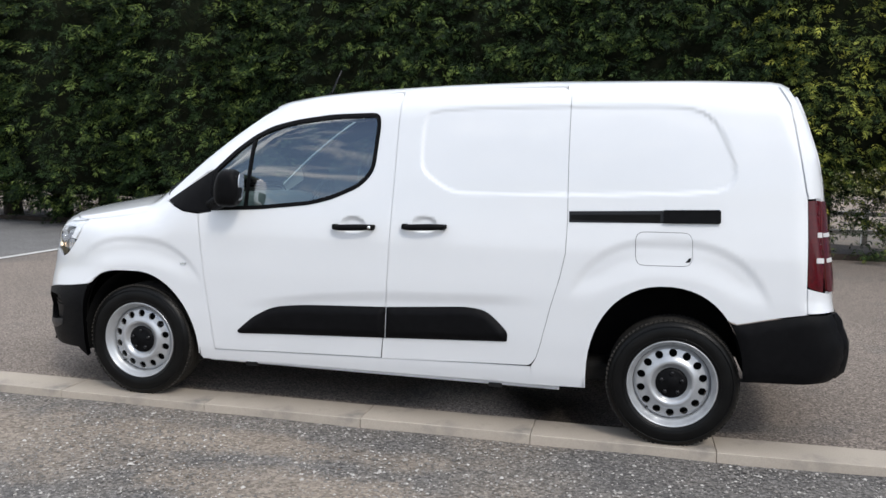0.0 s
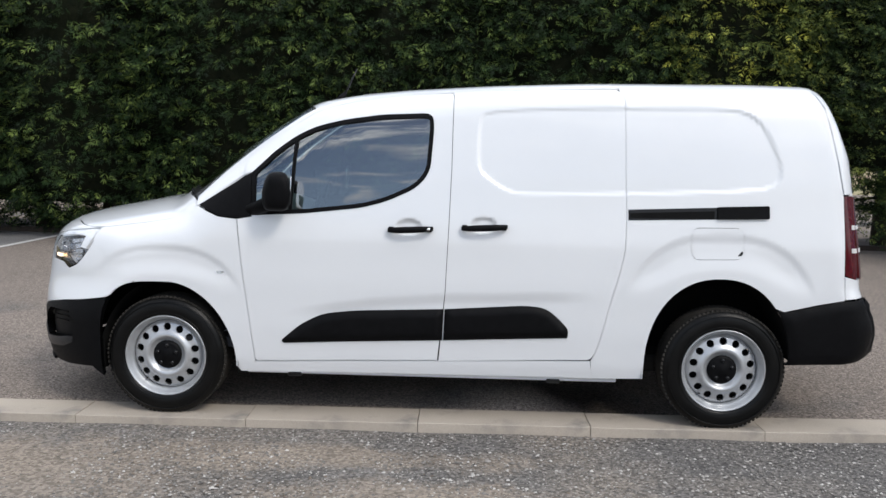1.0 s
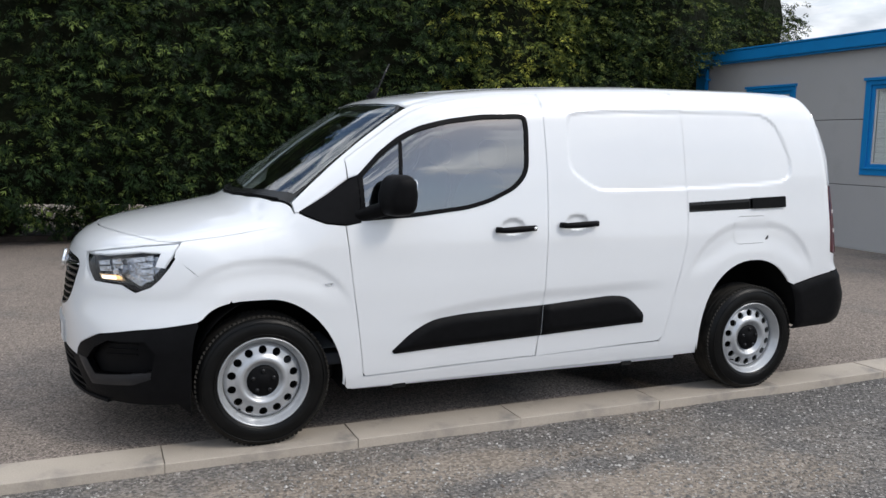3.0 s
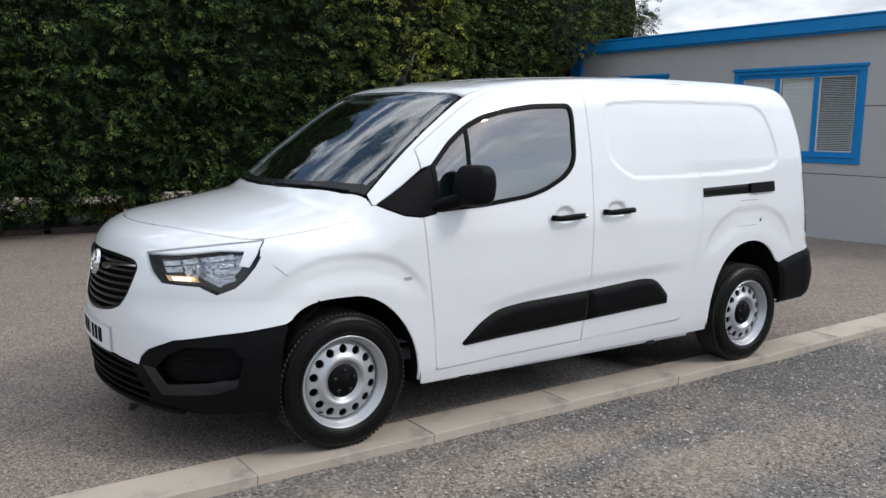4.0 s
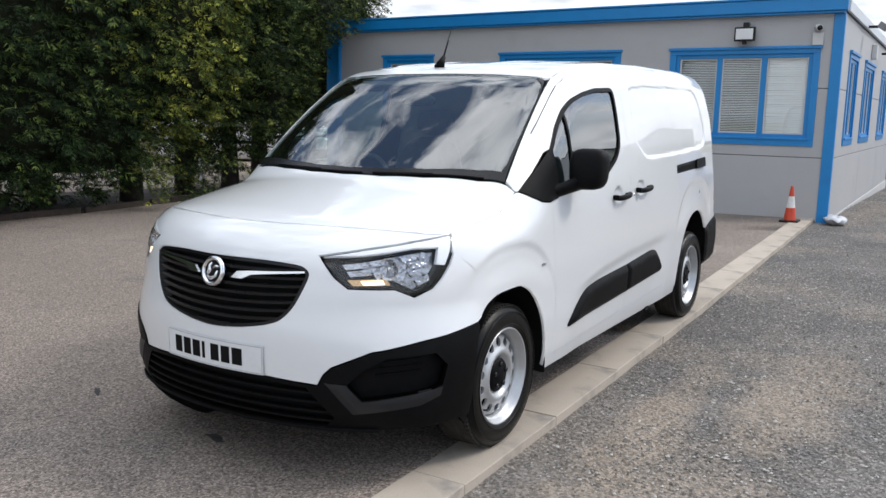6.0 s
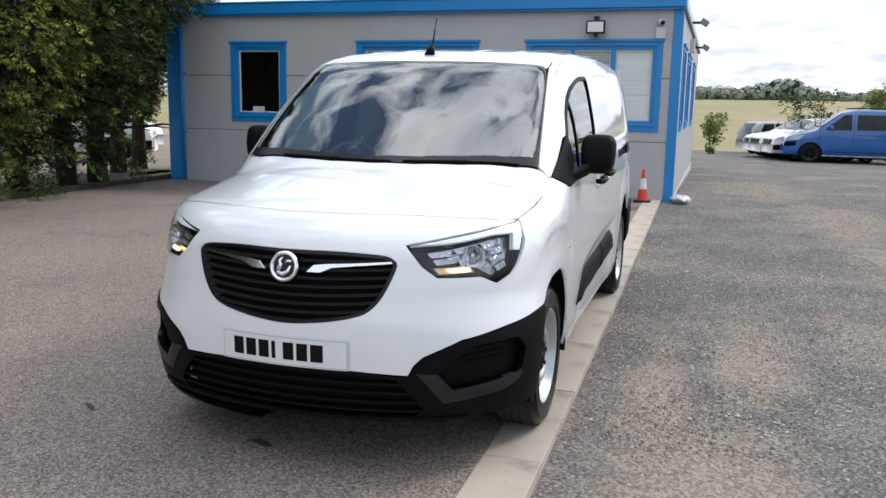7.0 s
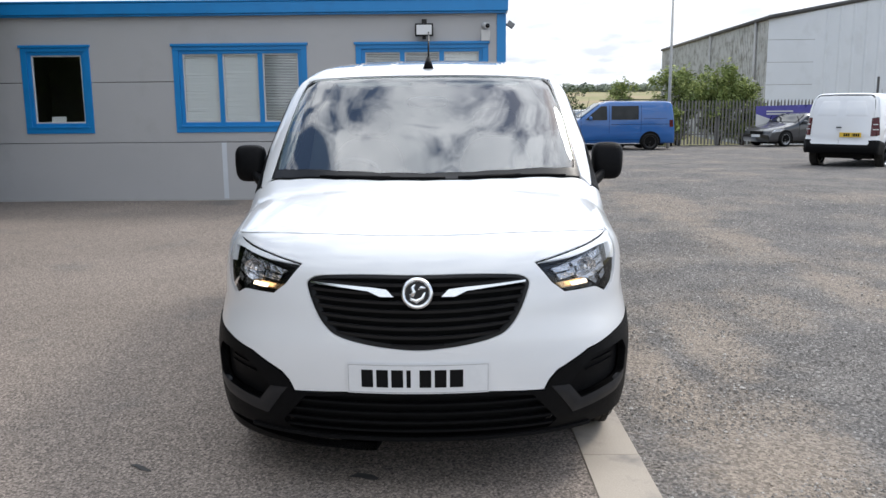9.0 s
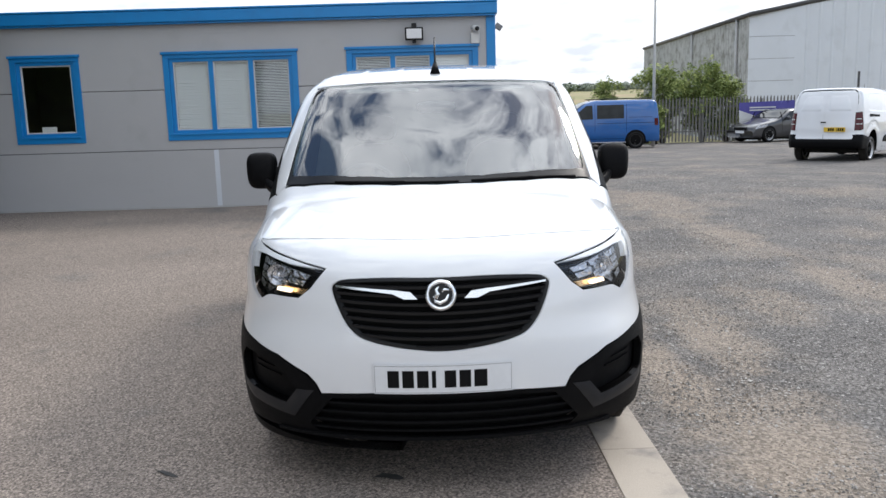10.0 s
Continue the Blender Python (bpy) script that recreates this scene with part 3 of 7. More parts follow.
def dense(poly, step):
    out = []
    q = np.asarray(poly, float)
    for a, b in zip(q, np.roll(q, -1, 0)):
        n = max(int(np.ceil(np.linalg.norm(b - a) / step)), 1)
        out += [a + (b - a) * t / n for t in range(n)]
    return np.array(out)


def shrink(poly, g):
    """Moves an outline inwards by g."""
    q = np.asarray(poly, float)
    nxt, prv = np.roll(q, -1, 0), np.roll(q, 1, 0)
    t = nxt - prv
    t /= np.maximum(np.linalg.norm(t, axis=1, keepdims=True), 1e-9)
    area = 0.5 * np.sum(q[:, 0] * nxt[:, 1] - nxt[:, 0] * q[:, 1])
    nrm = np.stack([-t[:, 1], t[:, 0]], 1) * (1 if area > 0 else -1)
    return q + nrm * g


def fill(outline, holes, step):
    """Triangles inside an outline and outside its holes."""
    loops = [np.asarray(outline)] + [np.asarray(h) for h in holes]
    verts, edges = [], []
    for loop in loops:
        s = len(verts)
        verts += [Vector(p) for p in loop]
        edges += [(s + k, s + (k + 1) % len(loop)) for k in range(len(loop))]
    lo, hi = loops[0].min(0), loops[0].max(0)
    gx, gy = np.meshgrid(np.arange(lo[0] + step / 2, hi[0], step), np.arange(lo[1] + step / 2, hi[1], step))
    gx[1::2] += step / 2
    gx, gy = gx.ravel(), gy.ravel()
    ok = poly_dist(gx, gy, loops[0]) < -0.4 * step
    for h in loops[1:]:
        ok &= poly_dist(gx, gy, h) > 0.4 * step
    verts += [Vector((a, b)) for a, b in zip(gx[ok], gy[ok])]
    v, _, f, _, _, _ = delaunay_2d_cdt(verts, edges, [], 0, 1e-6)
    v = np.array([tuple(p) for p in v])
    f = np.array([t for t in f if len(t) == 3])
    c = v[f].mean(1)
    ok = poly_dist(c[:, 0], c[:, 1], loops[0]) < 0
    for h in loops[1:]:
        ok &= poly_dist(c[:, 0], c[:, 1], h) > 0
    return v, f[ok]


NOSE_K = 0.0165


def panel(name, onto, outline, material, parent, s=1, holes=(), step=0.03, gap=0.0020, off=0.0, depth=0.014, label="", edge=0.02, puff=0.0):
    """A sheet of the van's skin: an outline laid onto the body by onto(), with its edge turned in by depth."""
    k = np.array([NOSE_K if onto is from_nose else 1.0, 1.0])
    ring = shrink(dense(np.asarray([p[:2] for p in outline]) * k, edge), gap)
    cut = [shrink(dense(np.asarray([p[:2] for p in h]) * k, edge), -gap) for h in holes]
    v, f = fill(ring, cut, step)
    p = onto(v / k, s)
    nrm = body_normal(p)
    lift = off
    if puff:
        lift = off + puff * step01(-poly_dist(v[:, 0], v[:, 1], ring), 0.0, 0.03)[:, None]
    p = p + nrm * lift
    t = p[f]
    if np.einsum("ij,ij->i", np.cross(t[:, 1] - t[:, 0], t[:, 2] - t[:, 0]), nrm[f[:, 0]]).sum() < 0:
        f = f[:, ::-1]
    count = {}
    for tri in f:
        for a, b in zip(tri, np.roll(tri, -1)):
            count[(a, b)] = count.get((a, b), 0) + 1
    border = [(a, b) for a, b in count if (b, a) not in count]
    verts, faces, normals = list(p), [tuple(x) for x in f], list(nrm)
    if depth:
        low = {}

        def twin(a, inner):
            if (a, inner) not in low:
                low[(a, inner)] = len(verts)
                verts.append(p[a] - nrm[a] * (depth if inner else 0))
                normals.append(nrm[a])
            return low[(a, inner)]

        for a, b in border:
            faces.append((twin(b, 0), twin(a, 0), twin(a, 1), twin(b, 1)))
    if puff:
        return mesh_ob(name, verts, faces, material, parent, label)
    return mesh_ob(name, verts, faces, material, parent, label, normals=normals)


def cable(name, pts, r, material, parent=None, label=""):
    return tube(name, pts, r, material, parent, label, seg=6)

# ---- ground ----
def ground_z(x, y):
    """The yard climbs a little towards the building's near corner, and the far land swells."""
    rise = 0.08 * np.clip((x - 3.5) / 6.3, 0, 1) * np.clip((3.5 - y) / 4.0, 0, 1)
    return rise - 0.0205 * np.clip(x - 12.0, 0, 60) - 0.03 * np.clip(y - 9.5, 0, 12)


def kerb_near(x):
    return -0.940 + 0.0145 * x


def sheet(name, outline, material, step, z0, rough=0.0, label="", deep=0.0):
    ring = dense(outline, step)
    v, f = fill(ring, [], step)
    z = ground_z(v[:, 0], v[:, 1]) + z0
    if rough:
        z = z + np.array([rough * (noise.noise(Vector((a * 1.3, b * 1.3, 0))) + 0.5 * noise.noise(Vector((a * 5, b * 5, 3)))) for a, b in v])
    p = np.column_stack([v, z])
    t = p[f]
    if np.cross(t[:, 1] - t[:, 0], t[:, 2] - t[:, 0])[:, 2].sum() < 0:
        f = f[:, ::-1]
    return mesh_ob(name, p, f, material, None, label)


far = [(-500, -500), (900, -500), (900, 500), (-500, 500)]
ring = dense(far, 40.0)
v, f = fill(ring, [], 40.0)
nx, ny = np.meshgrid(np.arange(-30, 62, 4.0), np.arange(-42, 44, 4.0))
lo = (np.abs(v[:, 0] - 15) < 60) & (np.abs(v[:, 1]) < 50)
verts2 = [Vector(p) for p in np.concatenate([v[~lo], np.column_stack([nx.ravel(), ny.ravel()])])]
v, _, f, _, _, _ = delaunay_2d_cdt(verts2, [], [], 0, 1e-6)
v = np.array([tuple(p) for p in v])
near = np.exp(-((np.maximum(np.abs(v[:, 0] - 15) - 45, 0) / 40) ** 2 + (np.maximum(np.abs(v[:, 1]) - 45, 0) / 40) ** 2))
z = ground_z(v[:, 0], v[:, 1]) * near - 0.10 + 0.0255 * np.clip(v[:, 0] - 45, 0, 210) - 0.35 * step01(v[:, 0], 36, 44) * (1 - step01(v[:, 0], 60, 90))
p = np.column_stack([v, z])
f = np.array([t if np.cross(v[t[1]] - v[t[0]], v[t[2]] - v[t[0]]) > 0 else t[::-1] for t in (list(q) for q in f)])
ground = mesh_ob("ground", p, f, FIELD)
tagged(ground, "dry grass field and bare earth reaching the wooded horizon", "ground", kind="structure")
yard_gravel = sheet("gravel_yard", [(-14, kerb_near(-14)), (9.8, kerb_near(9.8)), (9.8, -0.98), (20.6, -0.98), (20.7, 6.0), (43.5, 6.0), (43.5, -8.9), (35.5, -8.95), (35.5, -38), (-14, -38)], GRAVEL, 0.5, -0.041, 0.012)
tagged(yard_gravel, "grey gravel yard with sandy brown patches", "gravel", kind="structure")
yard_asphalt = sheet("asphalt_yard", [(-5.0, kerb_near(-5) + 0.25), (9.9, kerb_near(9.9) + 0.25), (9.9, 8.2), (6.5, 8.15), (4.0, 7.85), (-5.0, 8.1)], ASPHALT, 0.5, 0.0, 0.004)
tagged(yard_asphalt, "worn grey-brown asphalt yard", "asphalt", kind="structure")

kerb = empty("kerb")
tagged(kerb, "row of flush pale concrete kerb slabs", "kerb", kind="structure")


def kerb_mesh():
    bm = bmesh.new()
    add_box(bm, -0.4575, 0.4575, -0.125, 0.125, -0.10, 0.0)
    bmesh.ops.bevel(bm, geom=[e for e in bm.edges if min(v.co.z for v in e.verts) > -0.01], offset=0.004, segments=2, affect="EDGES", profile=0.5)
    bmesh.ops.recalc_face_normals(bm, faces=bm.faces[:])
    me = bpy.data.meshes.new("kerb_slab")
    bm.to_mesh(me)
    bm.free()
    me.materials.append(CONCRETE)
    return me


slab = kerb_mesh()
for k in range(-14, 12):
    x = -0.010 + 0.918 * k
    y = kerb_near(x) + 0.125
    tilt = -math.degrees(math.atan2(float(ground_z(x + 0.45, y)) - float(ground_z(x - 0.45, y)), 0.9))
    ob = new("kerb_slab", slab)
    ob.parent = kerb
    ob.matrix_local = pose(x, y + random.uniform(-0.003, 0.003), float(ground_z(x, y)) + 0.006 + random.uniform(-0.002, 0.002), random.uniform(-0.3, 0.3), tilt + random.uniform(-0.06, 0.06), 0.83 + random.uniform(-0.15, 0.15))

# the yard's far end: painted line, loose gravel, planting bed
line = sheet("painted_line", [(-5.02, -0.7), (-4.91, -0.7), (-4.84, 8.05), (-4.95, 8.05)], LINE_WHITE, 0.4, 0.008)
tagged(line, "worn white painted parking line", "line", kind="structure")
loose = sheet("loose_gravel", [(-18, -0.9), (-5.03, -0.7), (-4.97, 8.1), (-18, 8.4)], LOOSE, 0.4, 0.006, 0.02)
tagged(loose, "loose pale grey gravel beside the asphalt", "gravel", kind="structure")
bed = sheet("planting_bed", [(-18, 8.35), (-5.0, 8.15), (4.0, 7.92), (6.5, 8.2), (9.72, 8.28), (9.72, 10.3), (-18, 10.3)], SOIL, 0.25, 0.03, 0.05)
tagged(bed, "bare dark soil bed under the trees", "soil", kind="structure")
back = sheet("back_yard", [(-60, 10.2), (60, 10.2), (60, 45), (-60, 45)], SANDY, 1.0, -0.06, 0.03)
tagged(back, "sandy open yard behind the trees", "yard", kind="structure")
edging = empty("bed_edging")
tagged(edging, "row of low dark timber edging boards along the bed", "edging", kind="structure")
bm = bmesh.new()
add_box(bm, -0.6, 0.6, -0.03, 0.03, -0.06, 0.075)
bmesh.ops.bevel(bm, geom=bm.edges[:], offset=0.008, segments=1, affect="EDGES")
board = bpy.data.meshes.new("board")
bm.to_mesh(board)
bm.free()
board.materials.append(BARK)
edge_pts = [(-18, 8.35), (-5.0, 8.12), (4.0, 7.88), (6.5, 8.17), (9.7, 8.24)]
for (ax, ay), (bx, by) in zip(edge_pts, edge_pts[1:]):
    n = max(1, round(math.hypot(bx - ax, by - ay) / 1.22))
    for k in range(n):
        q = (k + 0.5) / n
        ob = new("board", board)
        ob.parent = edging
        ob.matrix_local = pose(ax + (bx - ax) * q, ay + (by - ay) * q, 0.01 + random.uniform(-0.01, 0.01), random.uniform(-3, 3), random.uniform(-0.6, 0.6), math.degrees(math.atan2(by - ay, bx - ax)) + random.uniform(-0.8, 0.8))

# ---- the office building ----
HX, HY0, HY1, HTOP = 9.75, -0.95, 8.20, 2.99
WINDOWS = ((5.76, 6.86, 1), (2.24, 4.39, 3), (-0.68, 1.43, 3))
WZ0, WZ1 = 1.125, 2.51
house = empty("office_building")
tagged(house, "single-storey grey panelled office with blue trim", "building")


def prism(name, outline, place, thick, material, parent, label="", bevel=0.0):
    """An outline in a wall's own plane (along, z), given thickness; place: (along, z, out) -> point."""
    bm = bmesh.new()
    a = [bm.verts.new(place(u, z, 0.0)) for u, z in outline]
    b = [bm.verts.new(place(u, z, -thick)) for u, z in outline]
    bm.faces.new(a)
    bm.faces.new(b[::-1])
    for k in range(len(a)):
        bm.faces.new((a[k], b[k], b[(k + 1) % len(a)], a[(k + 1) % len(a)]))
    if bevel:
        bmesh.ops.bevel(bm, geom=[e for e in bm.edges if all(v in a for v in e.verts)], offset=bevel, segments=1, affect="EDGES")
    return part(name, bm, material, parent, label)


def front_place(u, z, out):
    return (HX - out, u, z)


def side_place(u, z, out):
    return (u, HY0 - out, z)


def notched(u0, u1, z0, z1, openings):
    """A rectangle with the openings cut out of its lower or upper edge."""
    top, bottom = [], []
    for a, b in sorted(openings):
        if a < u0 or b > u1:
            continue
        if WZ0 > z0 and WZ0 < z1:
            top += [(a, z1), (a, WZ0), (b, WZ0), (b, z1)]
        if WZ1 > z0 and WZ1 < z1:
            bottom += [(a, z0), (a, WZ1), (b, WZ1), (b, z0)]
    return [(u0, z0)] + bottom + [(u1, z0), (u1, z1)] + top[::-1] + [(u0, z1)]


def wall_rows(place, u0, u1, openings, splits, name):
    wall = empty(name)
    wall.parent = house
    rows = ((-0.10, 0.952), (0.962, 1.928), (1.938, 2.985))
    for k, (z0, z1) in enumerate(rows):
        cuts = sorted([u0] + [c for c in splits if u0 < c < u1 and k == 0] + [u1])
        for a, b in zip(cuts, cuts[1:]):
            prism("wall_panel", notched(a + 0.003, b - 0.003, z0, z1, openings), place, 0.09, WALL_GREY, wall, bevel=0.004)
    prism("joint_backing", notched(u0, u1, -0.1, 1.8, openings), lambda u, z, o: place(u, z, o - 0.012), 0.06, ROOF_EDGE, wall)
    return wall


wall_rows(front_place, HY0, HY1, [(a, b) for a, b, _ in WINDOWS], (3.64,), "front_wall")
box("cover_strip", HX - 0.006, HX - 0.001, 3.60, 3.68, 0.0, 0.95, CLADDING, house, "pale joint cover strip", bevel=0.001)
SIDE_WINDOWS = ((10.75, 11.95, 2), (13.0, 14.7, 3), (16.4, 18.1, 3))
wall_rows(side_place, HX + 0.09, 20.5, [(a, b) for a, b, _ in SIDE_WINDOWS], (13.5, 17.0), "side_wall")


def window(place, u0, u1, panes, blinds, note=False):
    w = empty("window")
    w.parent = house
    z0, z1, t = WZ0, WZ1, 0.11
    def ring(name, a0, a1, b0, b1, wide, out, thick, material, lab=""):
        for q, (p0, p1, r0, r1) in enumerate(((a0, a1, b1 - wide, b1), (a0, a1, b0, b0 + wide), (a0, a0 + wide, b0 + wide, b1 - wide), (a1 - wide, a1, b0 + wide, b1 - wide))):
            prism(name, [(p0, r0), (p1, r0), (p1, r1), (p0, r1)], lambda u, z, o: place(u, z, o + out), thick, material, w, lab, bevel=0.003)
    ring("surround", u0 - 0.01, u1 + 0.01, z0 - 0.01, z1 + 0.01, 0.095, 0.018, 0.11, BLUE_PAINT, "blue metal window surround")
    prism("drip_strip", [(u0 - 0.03, z1 - 0.02), (u1 + 0.03, z1 - 0.02), (u1 + 0.03, z1 + 0.02), (u0 - 0.03, z1 + 0.02)], lambda u, z, o: place(u, z, o + 0.045), 0.06, BLUE_PAINT, w, bevel=0.003)
    prism("window_sill", [(u0 + 0.06, z0 + 0.075), (u1 - 0.06, z0 + 0.075), (u1 - 0.06, z0 + 0.105), (u0 + 0.06, z0 + 0.105)], lambda u, z, o: place(u, z, o + 0.035), 0.06, BLUE_PAINT, w, bevel=0.003)
    i0, i1, j0, j1 = u0 + 0.085, u1 - 0.085, z0 + 0.10, z1 - 0.085
    ring("window_frame", i0, i1, j0, j1, 0.055, -0.01, 0.06, BLUE_PAINT)
    n = panes
    inner0, inner1 = i0 + 0.055, i1 - 0.055
    gap = 0.075
    width = (inner1 - inner0 - gap * (n - 1)) / n
    for k in range(n):
        a = inner0 + k * (width + gap)
        if k:
            prism("mullion", [(a - gap, j0 + 0.055), (a, j0 + 0.055), (a, j1 - 0.055), (a - gap, j1 - 0.055)], lambda u, z, o: place(u, z, o - 0.008), 0.06, BLUE_PAINT, w, bevel=0.003)
        ring("glazing_bead", a, a + width, j0 + 0.055, j1 - 0.055, 0.022, -0.030, 0.03, FRAME_WHITE)
        pane = prism("pane", [(a + 0.01, j0 + 0.06), (a + width - 0.01, j0 + 0.06), (a + width - 0.01, j1 - 0.06), (a + 0.01, j1 - 0.06)], lambda u, z, o: place(u, z, o - 0.045), 0.004, HOUSE_GLASS, w)
        pane.visible_shadow = False
        if blinds:
            drop = blinds[k]
            bm = bmesh.new()
            zz = j1 - 0.07
            low = j0 + 0.07 + (j1 - j0 - 0.14) * (1 - drop)
            while zz > low:
                sag = random.uniform(-0.002, 0.002)
                tilt, deep = (0.0235, 0.008) if drop >= 1 else (0.013, 0.020)
                q = [place(a + 0.02, zz, -0.075), place(a + width - 0.02, zz + sag, -0.075), place(a + width - 0.02, zz - tilt + sag, deep - 0.075), place(a + 0.02, zz - tilt, deep - 0.075)]
                bm.faces.new([bm.verts.new(p) for p in q])
                zz -= 0.025
            b = part("blind", bm, BLIND, w, "white venetian blind")
            b["kind"] = "stuff"
            prism("blind_box", [(a + 0.015, j1 - 0.075), (a + width - 0.015, j1 - 0.075), (a + width - 0.015, j1 - 0.03), (a + 0.015, j1 - 0.03)], lambda u, z, o: place(u, z, o - 0.060), 0.04, FRAME_WHITE, w)
    if note:
        prism("note", [(inner0 + 0.34, j0 + 0.07), (inner0 + 0.58, j0 + 0.07), (inner0 + 0.58, j0 + 0.165), (inner0 + 0.34, j0 + 0.165)], lambda u, z, o: place(u, z, o - 0.07), 0.003, PAPER, w, "white paper note")
    return w


window(front_place, *WINDOWS[0], None, True)
window(front_place, *WINDOWS[1], (0.97, 1.0, 1.0))
window(front_place, *WINDOWS[2], (1.0, 0.97, 0.97))
for a, b, n in SIDE_WINDOWS:
    window(side_place, a, b, n, None)
# inside: floor, back walls, ceiling, partition
for name, dims in (("room_floor", (HX + 0.1, 20.4, HY0 + 0.1, HY1 - 0.1, 0.0, 0.05)), ("room_ceiling", (HX + 0.1, 20.4, HY0 + 0.1, HY1 - 0.1, 2.72, 2.8)), ("rear_wall", (20.4, 20.5, HY0, HY1, -0.1, 2.98)),
                   ("far_wall", (HX + 0.1, 20.4, HY1 - 0.1, HY1, -0.1, 2.98)), ("partition", (13.2, 13.3, HY0 + 0.12, HY1 - 0.12, 0.06, 2.71)), ("cross_wall", (HX + 0.12, 13.19, 5.0, 5.1, 0.06, 2.71))):
    box(name, *dims, ROOM, house, bevel=0)
# roof, fascia, corner posts, pipes
box("roof_deck", HX - 0.02, 20.6, HY0 - 0.02, HY1 + 0.05, 2.99, 3.06, ROOF_EDGE, house, "flat roof", bevel=0)
fascia = box("fascia", HX - 0.13, HX - 0.025, HY0 - 0.05, HY1 + 0.08, 2.985, 3.165, BLUE_PAINT, house, "blue metal roof fascia", bevel=0.012)
box("fascia_cap", HX - 0.145, HX + 0.06, HY0 - 0.055, HY1 + 0.085, 3.167, 3.195, BLUE_PAINT, fascia, bevel=0.006)
box("soffit_strip", HX - 0.10, HX - 0.012, HY0 - 0.02, HY1 + 0.02, 2.955, 2.983, BLUE_PAINT, fascia, bevel=0.004)
box("verge", HX + 0.065, 20.6, HY0 - 0.06, HY0 - 0.022, 2.99, 3.14, CLADDING, house, "pale metal verge", bevel=0.006)
box("corner_post", HX - 0.022, HX + 0.085, HY0 - 0.022, HY0 + 0.125, -0.05, 2.95, BLUE_PAINT, house, "blue corner post", bevel=0.006)
box("corner_post", HX - 0.022, HX + 0.085, HY1 - 0.26, HY1 + 0.02, -0.05, 2.95, BLUE_PAINT, house, "blue corner post", bevel=0.006)
pipe = tube("downpipe", [(HX - 0.06, HY1 - 0.33, 2.95), (HX - 0.06, HY1 - 0.33, 0.02)], 0.035, BLUE_PAINT, house, "blue rainwater downpipe", 12)
for z in (0.9, 1.95, 2.7):
    box("pipe_clip", HX - 0.10, HX - 0.005, HY1 - 0.375, HY1 - 0.285, z, z + 0.03, BLUE_PAINT, pipe, bevel=0.003)
box("base_strip", HX - 0.012, HX - 0.001, HY0, HY1, -0.08, 0.03, TRIM_LIGHT, house, "grey strip along the wall's foot", bevel=0.002)
box("base_strip", HX + 0.1, 20.5, HY0 - 0.012, HY0 - 0.001, -0.3, 0.06, FRAME_WHITE, house, bevel=0.002)
# wall fittings
flood = empty("floodlight")
box("bracket", HX - 0.10, HX - 0.002, 0.29, 0.37, 2.80, 2.87, GLOSS_BLACK, flood, bevel=0.004)
box("housing", HX - 0.17, HX - 0.09, 0.185, 0.475, 2.60, 2.80, GLOSS_BLACK, flood, bevel=0.012)
box("lens", HX - 0.178, HX - 0.171, 0.21, 0.45, 2.625, 2.775, PLATE_WHITE, flood, "pale glass lens", bevel=0.003)
box("sensor", HX - 0.15, HX - 0.10, 0.30, 0.36, 2.555, 2.598, GLOSS_BLACK, flood, bevel=0.01)
tagged(flood, "black floodlight with a pale lens on the wall", "floodlight")
cctv = empty("security_camera")
box("junction_box", HX - 0.06, HX - 0.002, -0.715, -0.575, 2.53, 2.70, FRAME_WHITE, cctv, "white junction box", bevel=0.006)
tube("camera_body", [(HX - 0.03, -0.62, 2.77), (HX - 0.16, -0.67, 2.755)], 0.045, FRAME_WHITE, cctv, "white camera tube", 14)
tube("camera_lens", [(HX - 0.155, -0.668, 2.754), (HX - 0.175, -0.676, 2.752)], 0.036, GLOSS_BLACK, cctv, "black lens", 14)
tagged(cctv, "white security camera on a wall box", "camera")
for x, z in ((12.4, 3.02), (15.2, 2.78)):
    lampw = empty("wall_lamp")
    box("bracket", x - 0.03, x + 0.03, HY0 - 0.20, HY0 - 0.06, z - 0.02, z + 0.02, GLOSS_BLACK, lampw, bevel=0.004)
    box("head", x - 0.09, x + 0.09, HY0 - 0.34, HY0 - 0.20, z - 0.05, z + 0.05, TRIM_GREY, lampw, bevel=0.01, m=Matrix.Translation((x, HY0 - 0.27, z)) @ Matrix.Rotation(0.6, 4, "X") @ Matrix.Translation((-x, -(HY0 - 0.27), -z)))
    tagged(lampw, "small dark wall lamp on a bracket", "lamp")
box("alarm_box", 13.9, 14.1, HY0 - 0.09, HY0 - 0.002, 2.60, 2.86, FRAME_WHITE, None, bevel=0.01)
tagged(bpy.data.objects["alarm_box"], "pale alarm box on the side wall", "alarm box")
# cone and bag beside the corner
gz = float(ground_z(9.25, -0.57))
cone = empty("traffic_cone", pose(9.25, -0.55, gz))
bm = bmesh.new()
add_box(bm, -0.125, 0.125, -0.125, 0.125, 0.0, 0.03)
part("base", bm, GLOSS_BLACK, cone, "black rubber base", bevel=0.01)
for name, z0, z1, m in (("cone_foot", 0.028, 0.20, CONE_RED), ("sleeve", 0.20, 0.36, CONE_WHITE), ("cone_tip", 0.36, 0.50, CONE_RED)):
    r = lambda z: 0.088 - 0.070 * z / 0.5
    bm = bmesh.new()
    add_tube(bm, [(0, 0, z0), (0, 0, z1)], [r(z0), r(z1)], 24)
    part(name, bm, m, cone, "", smooth=False)
tagged(cone, "red traffic cone with a white sleeve", "traffic cone")

